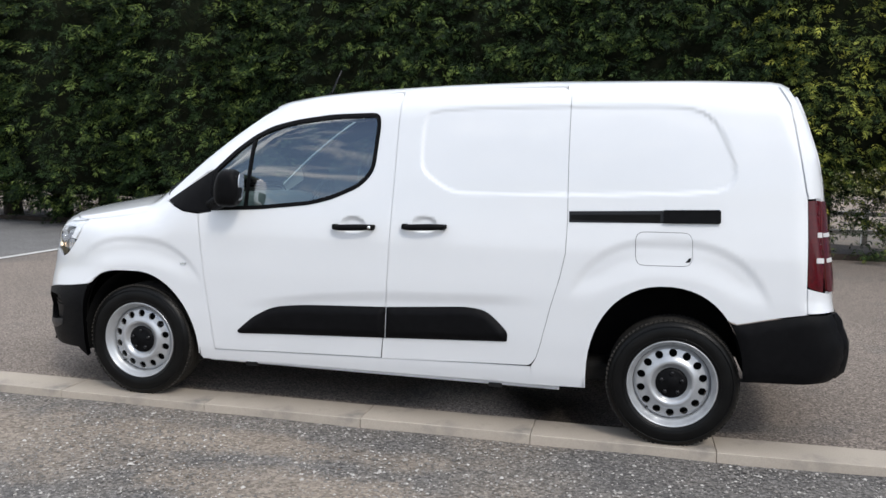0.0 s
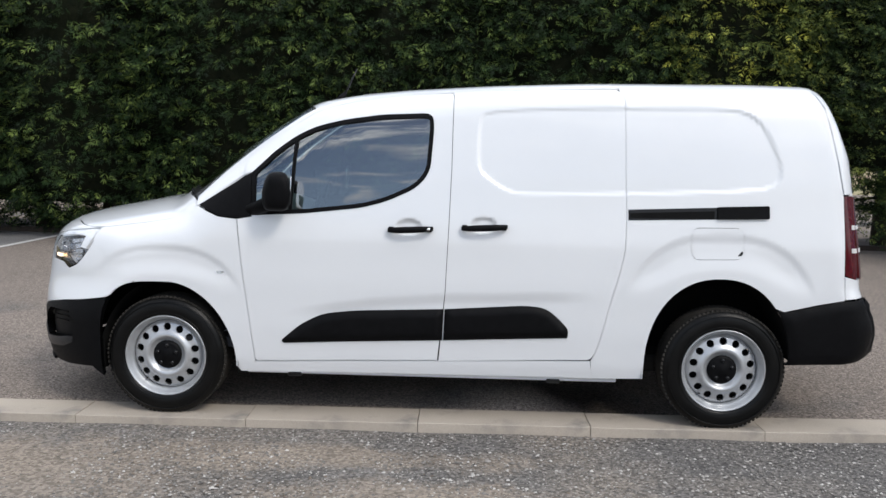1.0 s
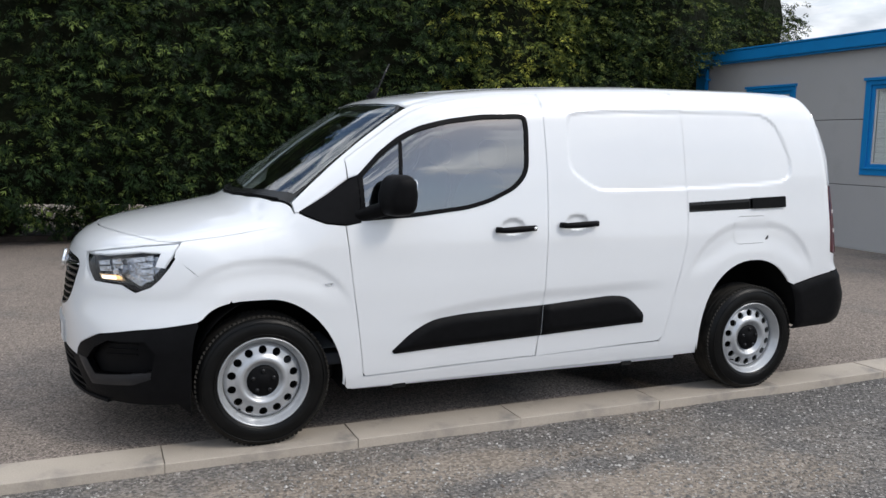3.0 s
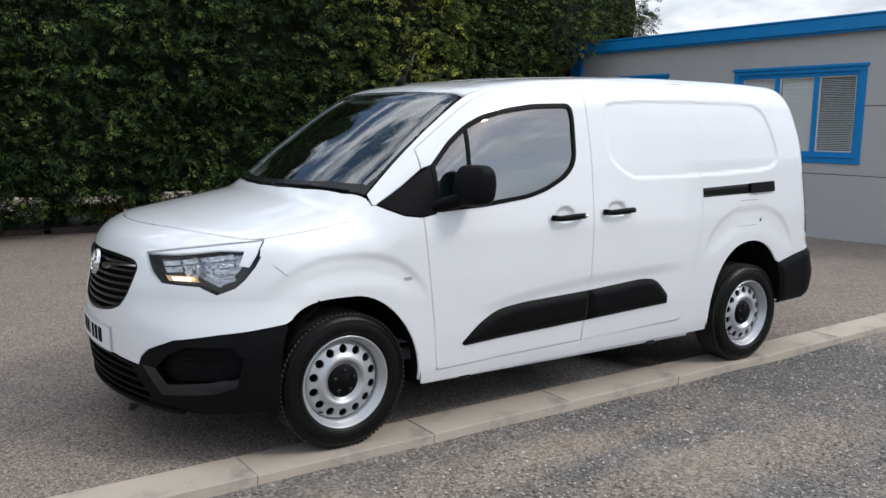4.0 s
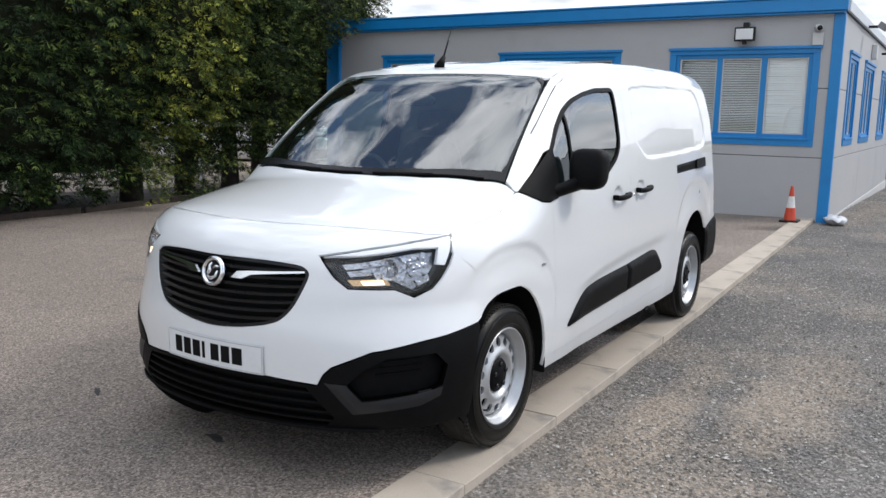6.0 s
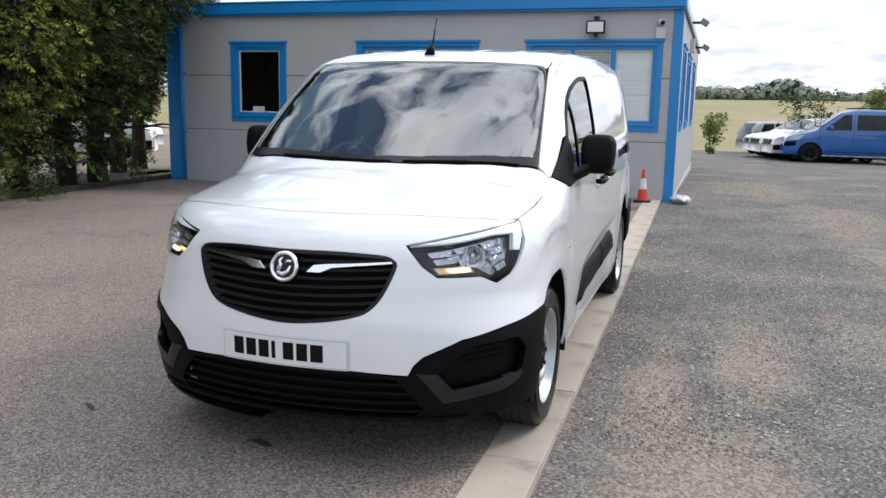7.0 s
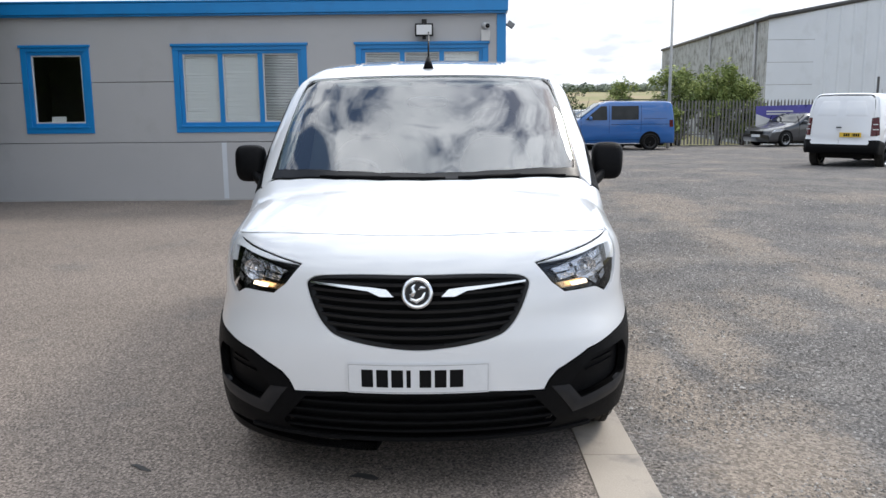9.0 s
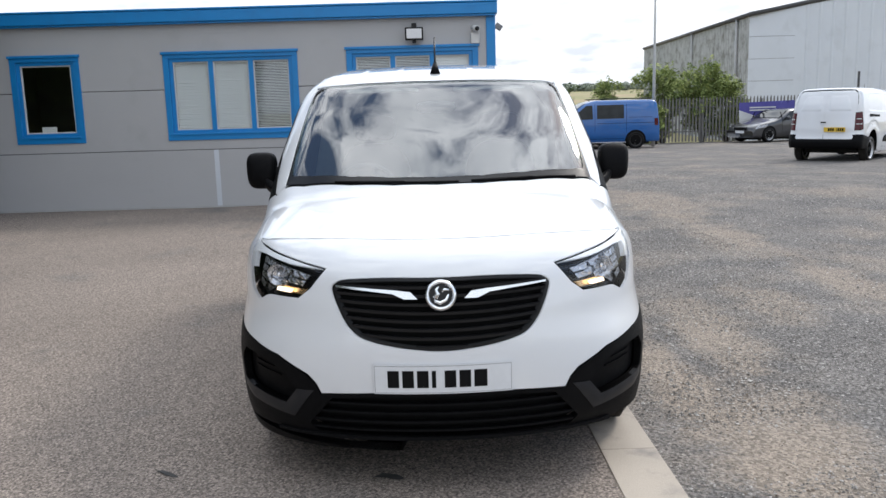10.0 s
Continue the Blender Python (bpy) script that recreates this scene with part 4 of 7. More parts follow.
# ---- the van ----
ARCHES = ((0.025, 0.30, 0.362, 0.430), (2.928, 0.34, 0.376, 0.474))


def arch(k, a0, a1, n=22, grow=0.0):
    cx, cz, rx, rz = ARCHES[k]
    out = []
    for a in np.linspace(a0, a1, n):
        c, s = math.cos(radians(a)), math.sin(radians(a))
        e = 2.0 / (2.2 if k else 3.9 if c < 0 else 1.85)
        out.append((cx + (rx + grow) * math.copysign(abs(c) ** e, c), cz + (rz + grow) * math.copysign(abs(s) ** e, s)))
    return out


def roof_edge(x):
    return float(np.interp(x, [0.1, 0.15, 0.3, 0.78, 1.0, 1.5, 2.4, 3.3, 3.5], [0.768, 0.765, 0.742, 0.672, 0.655, 0.645, 0.665, 0.665, 0.65]))


def edge_z(xs):
    """Height of the skin along the roof's edge."""
    p = from_top([(x, roof_edge(x)) for x in xs])
    return [float(z) for z in p[:, 2]]


def van_wheel(parent, x, s):
    """Steel wheel with round holes, tyre, hub cap; s: which flank it faces."""
    w = empty("wheel")
    w.parent = parent
    w.location = (x, 0.775 * s, 0.322)
    flip = Matrix.Diagonal((1, s, 1, 1))
    prof = [(0.214, 0.075), (0.2185, 0.090), (0.229, 0.099), (0.255, 0.1025), (0.285, 0.100), (0.304, 0.092), (0.316, 0.076), (0.322, 0.060), (0.3235, 0.0),
            (0.322, -0.060), (0.316, -0.076), (0.304, -0.092), (0.285, -0.100), (0.25, -0.1025), (0.215, -0.09), (0.205, -0.075)]
    tyre = lathe("tyre", prof[:7], RUBBER, w, "black rubber tyre", 72, flip)
    ribs = []
    ys = np.linspace(0.080, -0.080, 49)
    for y in ys:
        groove = min(abs(y - c) for c in (-0.052, -0.018, 0.018, 0.052)) < 0.0045
        ribs.append((0.3150 + 0.0085 * (1 - (abs(y) / 0.08) ** 6) - (0.007 if groove else 0), y))
    tread = lathe("tread", ribs, TREAD_RUBBER, tyre, "ribbed road-worn tread", 96, flip)
    lathe("inner_sidewall", prof[9:], RUBBER, tyre, "", 48, flip)
    bm = bmesh.new()
    for j in range(84):
        for side in (-1, 1):
            a = 2 * math.pi * j / 84
            m = Matrix.Rotation(-a, 4, "Y") @ Matrix.Translation((0.3165, 0.066 * side * s, 0)) @ Matrix.Rotation(0.35 * side, 4, "X")
            add_box(bm, -0.007, 0.0075, -0.012, 0.012, -0.0075, 0.0075, m)
    part("tread_block", bm, TREAD_RUBBER, tyre)["kind"] = "stuff"
    for r in (0.236, 0.292):
        lathe("sidewall_rib", [(r - 0.002, 0.0995), (r - 0.001, 0.1032), (r + 0.001, 0.1032), (r + 0.002, 0.0995)], RUBBER, tyre, "", 72, flip)

    dish_r, dish_y = soft_curve([0.0, 0.078, 0.084, 0.100, 0.114, 0.134, 0.172, 0.181, 0.190], [0.056, 0.056, 0.058, 0.077, 0.078, 0.064, 0.056, 0.046, 0.030], 0.008)

    def dish(r):
        return np.interp(r, dish_r, dish_y)

    holes = []
    for j in range(14):
        a = 2 * math.pi * (j + 0.5) / 14
        holes.append(np.array([((0.1525 + 0.0205 * math.cos(q)) * math.cos(a) - 0.0200 * math.sin(q) * math.sin(a),
                                (0.1525 + 0.0205 * math.cos(q)) * math.sin(a) + 0.0200 * math.sin(q) * math.cos(a)) for q in np.linspace(0, 2 * math.pi, 17)[:-1]]))
    ring = np.array([(0.187 * math.cos(q), 0.187 * math.sin(q)) for q in np.linspace(0, 2 * math.pi, 73)[:-1]])
    v, f = fill(ring, holes, 0.008)

    def facing(v):
        r = np.maximum(np.hypot(v[:, 0], v[:, 1]), 1e-6)
        g = (dish(r + 0.002) - dish(r - 0.002)) / 0.004
        n = np.column_stack([-g * v[:, 0] / r, np.full(len(v), float(s)), -g * v[:, 1] / r])
        return n / np.linalg.norm(n, axis=1, keepdims=True)

    y = dish(np.hypot(v[:, 0], v[:, 1]))
    verts, faces, normals = [(a, s * h, b) for (a, b), h in zip(v, y)], [tuple(t) for t in f], list(facing(v))
    for h in holes:
        base, c = len(verts), h.mean(0)
        for deep in (0.0, 0.012):
            for q in h:
                verts.append((q[0], s * (float(dish(np.hypot(*q))) - deep), q[1]))
                inward = (c - q) / np.linalg.norm(c - q)
                normals.append((inward[0], 0.0, inward[1]))
        faces += [(base + q, base + (q + 1) % 16, base + 16 + (q + 1) % 16, base + 16 + q) for q in range(16)]
    disc = mesh_ob("rim_disc", verts, faces, STEEL_RIM, w, "silver pressed-steel wheel with round holes", normals=normals)
    lathe("rim", [(0.187, 0.010), (0.190, 0.048), (0.194, 0.062), (0.201, 0.066), (0.203, 0.078), (0.209, 0.083), (0.212, 0.093), (0.217, 0.0965), (0.2205, 0.092), (0.2205, 0.080), (0.206, 0.070), (0.200, 0.0), (0.205, -0.08)],
          STEEL_RIM, w, "silver rim", 72, flip)
    lathe("drum", [(0.0, 0.02), (0.17, 0.02), (0.175, -0.06)], SHADOW_BLACK, w, "", 32, flip)
    cap = lathe("hub_cap", [(0.0, 0.078), (0.030, 0.078), (0.036, 0.074), (0.062, 0.073), (0.072, 0.069), (0.078, 0.060)], BLACK_PLASTIC, w, "black plastic hub cap", 40, flip)
    for j in range(5):
        a = 2 * math.pi * j / 5 + 0.3
        tube("wheel_nut", [(0.052 * math.cos(a), s * 0.070, 0.052 * math.sin(a)), (0.052 * math.cos(a), s * 0.081, 0.052 * math.sin(a))], 0.0115, GLOSS_BLACK, cap, seg=6)
    tube("valve", [(0.178 * math.cos(4), s * 0.05, 0.178 * math.sin(4)), (0.172 * math.cos(4), s * 0.075, 0.172 * math.sin(4))], 0.004, GLOSS_BLACK, w, seg=6)
    return w


def build_van():
    van = empty("van")
    hood_half = [(-0.725, 0.0), (-0.720, 0.10), (-0.705, 0.21), (-0.675, 0.33), (-0.64, 0.44), (-0.590, 0.56), (-0.53, 0.66), (-0.465, 0.740), (-0.41, 0.775), (-0.36, 0.790), (-0.20, 0.806), (-0.09, 0.812), (0.03, 0.815), (0.160, 0.812),
                 (0.150, 0.775), (0.085, 0.66), (0.0, 0.42), (-0.045, 0.21), (-0.06, 0.0)]
    lip = from_top(hood_half)
    lip_nose = [(math.degrees(math.atan2(q[1], AXIS_X - q[0])), float(q[2])) for q in lip[:10]]
    lip_side = [(float(q[0]), float(q[2])) for q in lip[9:14]]
    # outlines on the flank, as (x, z)
    xs_p = list(np.linspace(0.158, 0.80, 14))
    pillar = list(zip(xs_p, edge_z(xs_p)))
    xs_r = list(np.linspace(0.90, 3.40, 26))
    roofline = list(zip(xs_r, edge_z(xs_r)))
    door_top = [(0.425, 1.392), (0.571, 1.497), (0.70, 1.586), (0.783, 1.636), (0.88, 1.672), (1.003, 1.702), (1.166, 1.727), (1.35, 1.745), (1.523, 1.757)]
    b_post = [(1.524, 1.70), (1.522, 1.351), (1.514, 1.059), (1.501, 0.704), (1.468, 0.325)]
    slide_rear = [(2.392, 1.783, 0.03), (2.418, 1.740), (2.423, 1.369), (2.432, 1.109), (2.428, 0.95), (2.405, 0.83), (2.361, 0.667), (2.320, 0.484), (2.300, 0.41), (2.270, 0.365, 0.02)]
    window = rounded([(0.478, 1.092, 0.008), (0.471, 1.316, 0.004), (0.585, 1.428), (0.69, 1.508, 0.05), (0.80, 1.562, 0.05), (0.95, 1.600, 0.06), (1.15, 1.630, 0.05), (1.417, 1.642, 0.05),
                      (1.425, 1.56, 0.03), (1.410, 1.33, 0.06), (1.335, 1.247, 0.05), (1.18, 1.176, 0.05), (1.05, 1.142, 0.04), (0.76, 1.108, 0.03)], 0.02)
    sail = rounded([(0.176, 1.136, 0.01), (0.300, 1.086, 0.03), (0.40, 1.078, 0.01), (0.477, 1.086, 0.002), (0.470, 1.318, 0.002), (0.30, 1.212, 0.01)], 0.01)
    for s in (-1, 1):
        # wing
        wing = lip_side + [(0.176, 1.132), (0.230, 1.108), (0.300, 1.082), (0.397, 1.072),
                (0.419, 0.886), (0.440, 0.72), (0.466, 0.528), (0.490, 0.33), (0.494, 0.296), (0.395, 0.285)] + arch(0, -4, 104) + [(-0.150, 0.728), (-0.232, 0.787), (-0.32, 0.87), (-0.398, 0.934), (-0.39, 0.965)]
        panel("wing", from_side, wing, WHITE_PAINT, van, s, label="white painted wing above the front wheel", step=0.015, gap=0.0018)
        rep = panel("side_repeater", from_side, rounded([(0.275, 0.792), (0.31, 0.800), (0.345, 0.793), (0.33, 0.778), (0.29, 0.777)], 0.012), CLEAR_LENS, van, s, off=0.006, step=0.012, depth=0.01, label="small clear side repeater lamp", edge=0.008)
        panel("repeater_bulb", from_side, rounded([(0.286, 0.796), (0.334, 0.796), (0.326, 0.780), (0.296, 0.780)], 0.006), CHROME, rep, s, off=0.003, step=0.01, depth=0, edge=0.006)
        # pillar and cant rail
        side_frame = [(0.235, 1.172), (0.30, 1.214), (0.42, 1.300), (0.425, 1.392)] + door_top[1:] + [(1.60, 1.764)] + [(2.0, 1.780), (2.39, 1.790)]
        upper = [(x, z) for x, z in pillar + roofline if x <= 2.39][::-1]
        panel("side_frame", from_side, [(0.178, 1.134)] + side_frame + [(2.39, edge_z([2.39])[0])] + upper + [(0.162, 1.135)], WHITE_PAINT, van, s, label="white windscreen pillar and roof rail", step=0.025, gap=0.0015)
        # front door
        door = [(0.400, 1.072), (0.419, 0.886), (0.440, 0.72), (0.466, 0.528), (0.490, 0.33), (0.496, 0.312, 0.01), (1.466, 0.338)] + b_post[::-1][1:] + [(1.524, 1.753, 0.02)] + door_top[::-1][1:] + [(0.423, 1.302)]
        d_ob = panel("front_door", from_side, rounded(door, 0.0) + [(0.471, 1.318), (0.477, 1.086), (0.440, 1.080)], WHITE_PAINT, van, s, holes=[window_hole(window)], label="white painted front door with a window", step=0.013)
        seal = panel("window_seal", from_side, shrink(dense(window, 0.02), -0.002), BLACK_PLASTIC, d_ob, s, holes=[shrink(dense(window, 0.02), 0.024)], off=0.002, step=0.02, label="black rubber window surround")
        pane = panel("window_glass", from_side, shrink(dense(window, 0.02), 0.010), WINDOW_GLASS, d_ob, s, off=-0.006, step=0.06, depth=0, label="clear door glass reflecting the clouds")
        pane.visible_shadow = False
        panel("quarter_bar", from_side, [(0.668, 1.110), (0.690, 1.109), (0.712, 1.512), (0.690, 1.500)], BLACK_PLASTIC, d_ob, s, off=0.001, step=0.03, label="black bar between the panes")
        panel("mirror_sail", from_side, sail, BLACK_PLASTIC, d_ob, s, off=0.002, step=0.025, label="black triangular mirror base")
        add_handle(d_ob, 1.197, 1.433, 1.038, s, True)
        # sliding door
        slide = [(1.524, 1.757)] + [(1.60, 1.763), (2.0, 1.780)] + list(slide_rear) + [(1.470, 0.334)] + b_post[::-1][1:]
        s_ob = panel("sliding_door", from_side, rounded(slide, 0.0), WHITE_PAINT, van, s, label="white painted sliding side door with a pressed panel", step=0.014, gap=0.0014)
        add_handle(s_ob, 1.579, 1.818, 1.055, s, False)
        # rear quarter
        fuel = rounded([(2.765, 1.076), (3.033, 1.080), (3.040, 0.918), (2.771, 0.912)], 0.045)
        quarter = [(2.395, 1.783), (2.392, edge_z([2.392])[0])] + [(x, z) for x, z in roofline if x > 2.42] + [(3.455, 1.70), (3.478, 1.594), (3.512, 1.43), (3.536, 1.305), (3.550, 1.25)] + \
                  [(3.560, 1.06), (3.567, 0.845), (3.575, 0.712), (3.44, 0.688), (3.262, 0.648)] + arch(1, 41, 181) + [(2.552, 0.268), (2.288, 0.262), (2.280, 0.30), (2.273, 0.360)] + list(slide_rear)[::-1][1:]
        q_ob = panel("rear_quarter", from_side, rounded(quarter, 0.0), WHITE_PAINT, van, s, holes=[fuel], label="white painted rear quarter panel", step=0.016, gap=0.0014)
        flap = panel("fuel_flap", from_side, fuel, WHITE_PAINT, van, s, gap=0.0012, label="white fuel filler flap", step=0.03)
        panel("finger_notch", from_side, rounded([(3.000, 0.932), (3.030, 0.936), (3.036, 0.960), (3.024, 0.962)], 0.008), GLOSS_BLACK, flap, s, off=0.001, step=0.02, depth=0.0, edge=0.01)
        rail = panel("door_rail", from_side, rounded([(2.436, 1.165), (3.160, 1.196, 0.012), (3.163, 1.128, 0.012), (2.438, 1.106)], 0.005), GLOSS_BLACK, van, s, off=0.002, step=0.02, label="black sliding-door rail")
        # flat sheet on the rail; the groove's shade is painted as near-black
        panel("rail_groove", from_side, rounded([(2.446, 1.148), (2.88, 1.166), (2.88, 1.122), (2.446, 1.118)], 0.004), SHADOW_BLACK, rail, s, off=0.0035, step=0.02, depth=0)
        panel("rail_cover", from_side, rounded([(2.890, 1.187), (3.157, 1.197, 0.012), (3.160, 1.126, 0.012), (2.892, 1.119)], 0.006), BLACK_PLASTIC, rail, s, off=0.014, step=0.02, depth=0.02)
        # sill
        panel("sill", from_side, [(0.385, 0.284), (0.496, 0.308), (1.466, 0.334), (2.2715, 0.358), (2.2815, 0.30), (2.2885, 0.262), (0.412, 0.250)], WHITE_PAINT, van, s, label="white painted sill", gap=0.001)
        bm = bmesh.new()
        add_box(bm, 0.44, 2.42, 0.828 * s - 0.010, 0.828 * s + 0.010, 0.236, 0.275)
        part("sill_flange", bm, WHITE_PAINT, van, "white pinch-weld flange below the sill", bevel=0.003)
        for x in (0.66, 2.05):
            box("jacking_point", x, x + 0.07, 0.826 * s - 0.02, 0.826 * s + 0.02, 0.222, 0.245, UNDERBODY, van)
        # rubbing strips
        front_strip = [(0.632, 0.432, 0.01), (0.733, 0.520, 0.04), (0.85, 0.582, 0.06), (1.03, 0.603, 0.06), (1.4975, 0.622, 0), (1.4915, 0.450, 0), (0.645, 0.415, 0.01)]
        rear_strip = [(1.4985, 0.622, 0), (1.93, 0.652, 0.05), (2.035, 0.640, 0.05), (2.105, 0.580, 0.03), (2.152, 0.530, 0.02), (2.150, 0.480, 0.01), (1.4925, 0.450, 0)]
        for st, holder in ((front_strip, d_ob), (rear_strip, s_ob)):
            panel("rubbing_strip", from_side, rounded(st), BLACK_PLASTIC, holder, s, off=0.004, puff=0.020, step=0.018, depth=0.016, label="black plastic rubbing strip")
        # near-black sheets added behind the panel gaps to hold their shade
        shade_outline = [(-0.36, 0.96), (0.16, 1.10), (0.30, 1.20)] + [(x, z - 0.01) for x, z in pillar[3:] + roofline] + [(3.44, 1.66), (3.52, 1.30), (3.55, 0.72), (3.30, 0.655)] + arch(1, 40, 180, grow=0.012) + [(2.54, 0.29), (0.42, 0.27)] + arch(0, 0, 122, grow=0.012)
        panel("inner_lining", from_side, shade_outline, SHADOW_BLACK, van, s, holes=[shrink(dense(window, 0.03), 0.012)], off=-0.022, step=0.06, depth=0)
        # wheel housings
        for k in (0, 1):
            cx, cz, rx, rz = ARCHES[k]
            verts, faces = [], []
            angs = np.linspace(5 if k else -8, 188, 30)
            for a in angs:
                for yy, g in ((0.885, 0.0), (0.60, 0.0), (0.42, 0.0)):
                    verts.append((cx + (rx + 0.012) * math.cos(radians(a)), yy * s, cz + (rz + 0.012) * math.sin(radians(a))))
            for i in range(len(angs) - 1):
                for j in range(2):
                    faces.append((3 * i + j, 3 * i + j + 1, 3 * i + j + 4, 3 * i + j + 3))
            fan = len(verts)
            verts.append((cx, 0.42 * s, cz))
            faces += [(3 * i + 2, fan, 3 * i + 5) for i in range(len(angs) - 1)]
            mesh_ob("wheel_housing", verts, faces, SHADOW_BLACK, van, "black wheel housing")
        # door mirror
        add_mirror(van, s)
        van_wheel(van, 0.0, s)
        van_wheel(van, 2.975, s)
        # tail lamp
        lamp = rounded([(3.552, 1.252), (3.615, 1.254), (3.640, 1.05), (3.645, 0.815), (3.568, 0.842), (3.562, 1.06)], 0.012)
        t_ob = panel("tail_light", from_side, lamp, RED_LENS, van, s, step=0.02, off=0.003, label="dark red tail light")
        for z in (1.088, 0.968):
            panel("clear_band", from_side, rounded([(3.602, z + 0.014), (3.637, z + 0.012), (3.639, z - 0.012), (3.602, z - 0.010)], 0.004), FRAME_WHITE, t_ob, s, step=0.015, off=0.006, depth=0.004, gap=0.0, edge=0.01)
        panel("rear_corner", from_side, [(3.569, 0.838), (3.716, 0.80), (3.718, 0.722), (3.577, 0.716)], WHITE_PAINT, van, s, step=0.03, label="white corner below the tail light")
        rear_post = [(3.412, edge_z([3.40])[0]), (3.462, 1.70), (3.483, 1.594), (3.516, 1.43), (3.541, 1.305), (3.555, 1.257), (3.632, 1.262), (3.62, 1.38), (3.56, 1.56), (3.50, 1.71), (3.462, edge_z([3.44])[0])]
        panel("rear_post", from_side, rear_post, WHITE_PAINT, van, s, step=0.03, label="white door edge beside the tail light")
        rb = rounded([(3.262, 0.645, 0.0), (3.44, 0.684), (3.577, 0.710), (3.735, 0.715), (3.748, 0.625), (3.790, 0.56), (3.788, 0.47), (3.745, 0.39, 0.04), (3.58, 0.37), (3.27, 0.362, 0.02)] + arch(1, 4, 40, 8), 0.0)
        panel("rear_bumper_end", from_side, rb, BLACK_PLASTIC, van, s, off=0.004, puff=0.014, step=0.03, label="black plastic rear bumper corner")
    # roof and bonnet
    xs = list(np.linspace(0.80, 3.44, 40))
    rim = [(x, roof_edge(x) - 0.001) for x in xs]
    front_edge = [(0.672 + 0.205 * y * y + 0.012 * (abs(y) / 0.66) ** 8, y) for y in np.linspace(-0.655, 0.655, 15)]
    roof = [(x, y) for x, y in front_edge] + rim + [(3.47, 0.60), (3.485, 0.3), (3.49, 0.0), (3.485, -0.3), (3.47, -0.60)] + [(x, -y) for x, y in rim[::-1]]
    r_ob = panel("roof", from_top, roof, WHITE_PAINT, van, step=0.05, gap=0.001, label="white painted roof")
    for y in (-0.42, -0.21, 0.21, 0.42):
        panel("roof_rib", from_top, rounded([(0.98, y - 0.03, 0.03), (3.2, y - 0.03, 0.03), (3.2, y + 0.03, 0.03), (0.98, y + 0.03, 0.03)]), WHITE_PAINT, r_ob, off=-0.001, puff=0.005, step=0.02, depth=0)
    hood = hood_half + [(x, -y) for x, y in hood_half[::-1][1:-1]]
    panel("bonnet", from_top, hood, WHITE_PAINT, van, step=0.03, gap=0.0025, label="white painted bonnet")
    screen_half = [(-0.054, 0.0), (-0.040, 0.21), (0.006, 0.42), (0.092, 0.66), (0.150, 0.762), (0.20, 0.752), (0.42, 0.722), (0.62, 0.694), (0.735, 0.668), (0.755, 0.645), (0.715, 0.50), (0.685, 0.30), (0.668, 0.0)]
    screen = screen_half + [(x, -y) for x, y in screen_half[::-1][1:-1]]
    ws = panel("windscreen", from_top, screen, SCREEN_GLASS, van, step=0.06, gap=0.002, off=-0.002, depth=0, label="windscreen reflecting clouds and sky")
    ws.visible_shadow = False
    inner_half = [(-0.014, 0.0), (0.000, 0.21), (0.046, 0.42), (0.122, 0.625), (0.176, 0.728), (0.225, 0.734), (0.42, 0.713), (0.61, 0.688), (0.714, 0.660), (0.738, 0.620), (0.700, 0.48), (0.671, 0.30), (0.654, 0.0)]
    inner = inner_half + [(x, -y) for x, y in inner_half[::-1][1:-1]]
    panel("screen_border", from_top, screen, GLOSS_BLACK, van, holes=[inner], step=0.04, gap=0.001, off=0.0012, depth=0, label="black printed border of the windscreen")
    cowl_half = [(-0.078, 0.0), (-0.062, 0.21), (-0.018, 0.42), (0.07, 0.66), (0.140, 0.775), (0.152, 0.764), (0.096, 0.655), (0.010, 0.415), (-0.036, 0.21), (-0.050, 0.0)]
    panel("cowl", from_top, cowl_half[:5] + cowl_half[5:] + [(x, -y) for x, y in cowl_half[5:][::-1][1:]] + [(x, -y) for x, y in cowl_half[:5][::-1][:-1]], BLACK_PLASTIC, van, step=0.03, off=-0.004, depth=0.02, gap=0, label="black scuttle panel")
    add_front(van, lip_nose)
    add_rear(van)
    add_cabin(van)
    # aerial and wipers
    base = from_top([(0.800, 0.0)])[0]
    aer = part("aerial_base", cone_bm((base[0] - 0.012, 0, base[2] - 0.004), (base[0] + 0.035, 0, base[2] + 0.060), 0.030, 0.010), BLACK_PLASTIC, van, "black aerial base", smooth=True)
    tube("aerial_rod", [(base[0] + 0.030, 0, base[2] + 0.05), (base[0] + 0.105, 0, base[2] + 0.205)], [0.0055, 0.0045], GLOSS_BLACK, aer, seg=8)
    for y0, y1 in ((0.50, -0.10), (-0.16, -0.68)):
        pts = [tuple(p + np.array([0, 0, 0.003])) for p in from_top([(-0.046 + 0.33 * (y0 + (y1 - y0) * q) ** 2, y0 + (y1 - y0) * q) for q in np.linspace(0, 1, 8)])]
        blade = tube("wiper_blade", pts, 0.006, BLACK_PLASTIC, van, "black wiper blade", seg=6)
        tube("wiper_arm", [tuple(from_top([(-0.046 + 0.33 * y0 * y0, y0)])[0] + np.array([0, 0, 0.004])), tuple(np.array(pts[4]) + np.array([0, 0, 0.004]))], 0.006, BLACK_PLASTIC, blade, seg=6)
    return van


def window_hole(window):
    return list(map(tuple, shrink(dense(window, 0.02), 0.004)))


def cone_bm(a, b, ra, rb, seg=14):
    bm = bmesh.new()
    add_tube(bm, [a, b], [ra, rb], seg)
    return bm


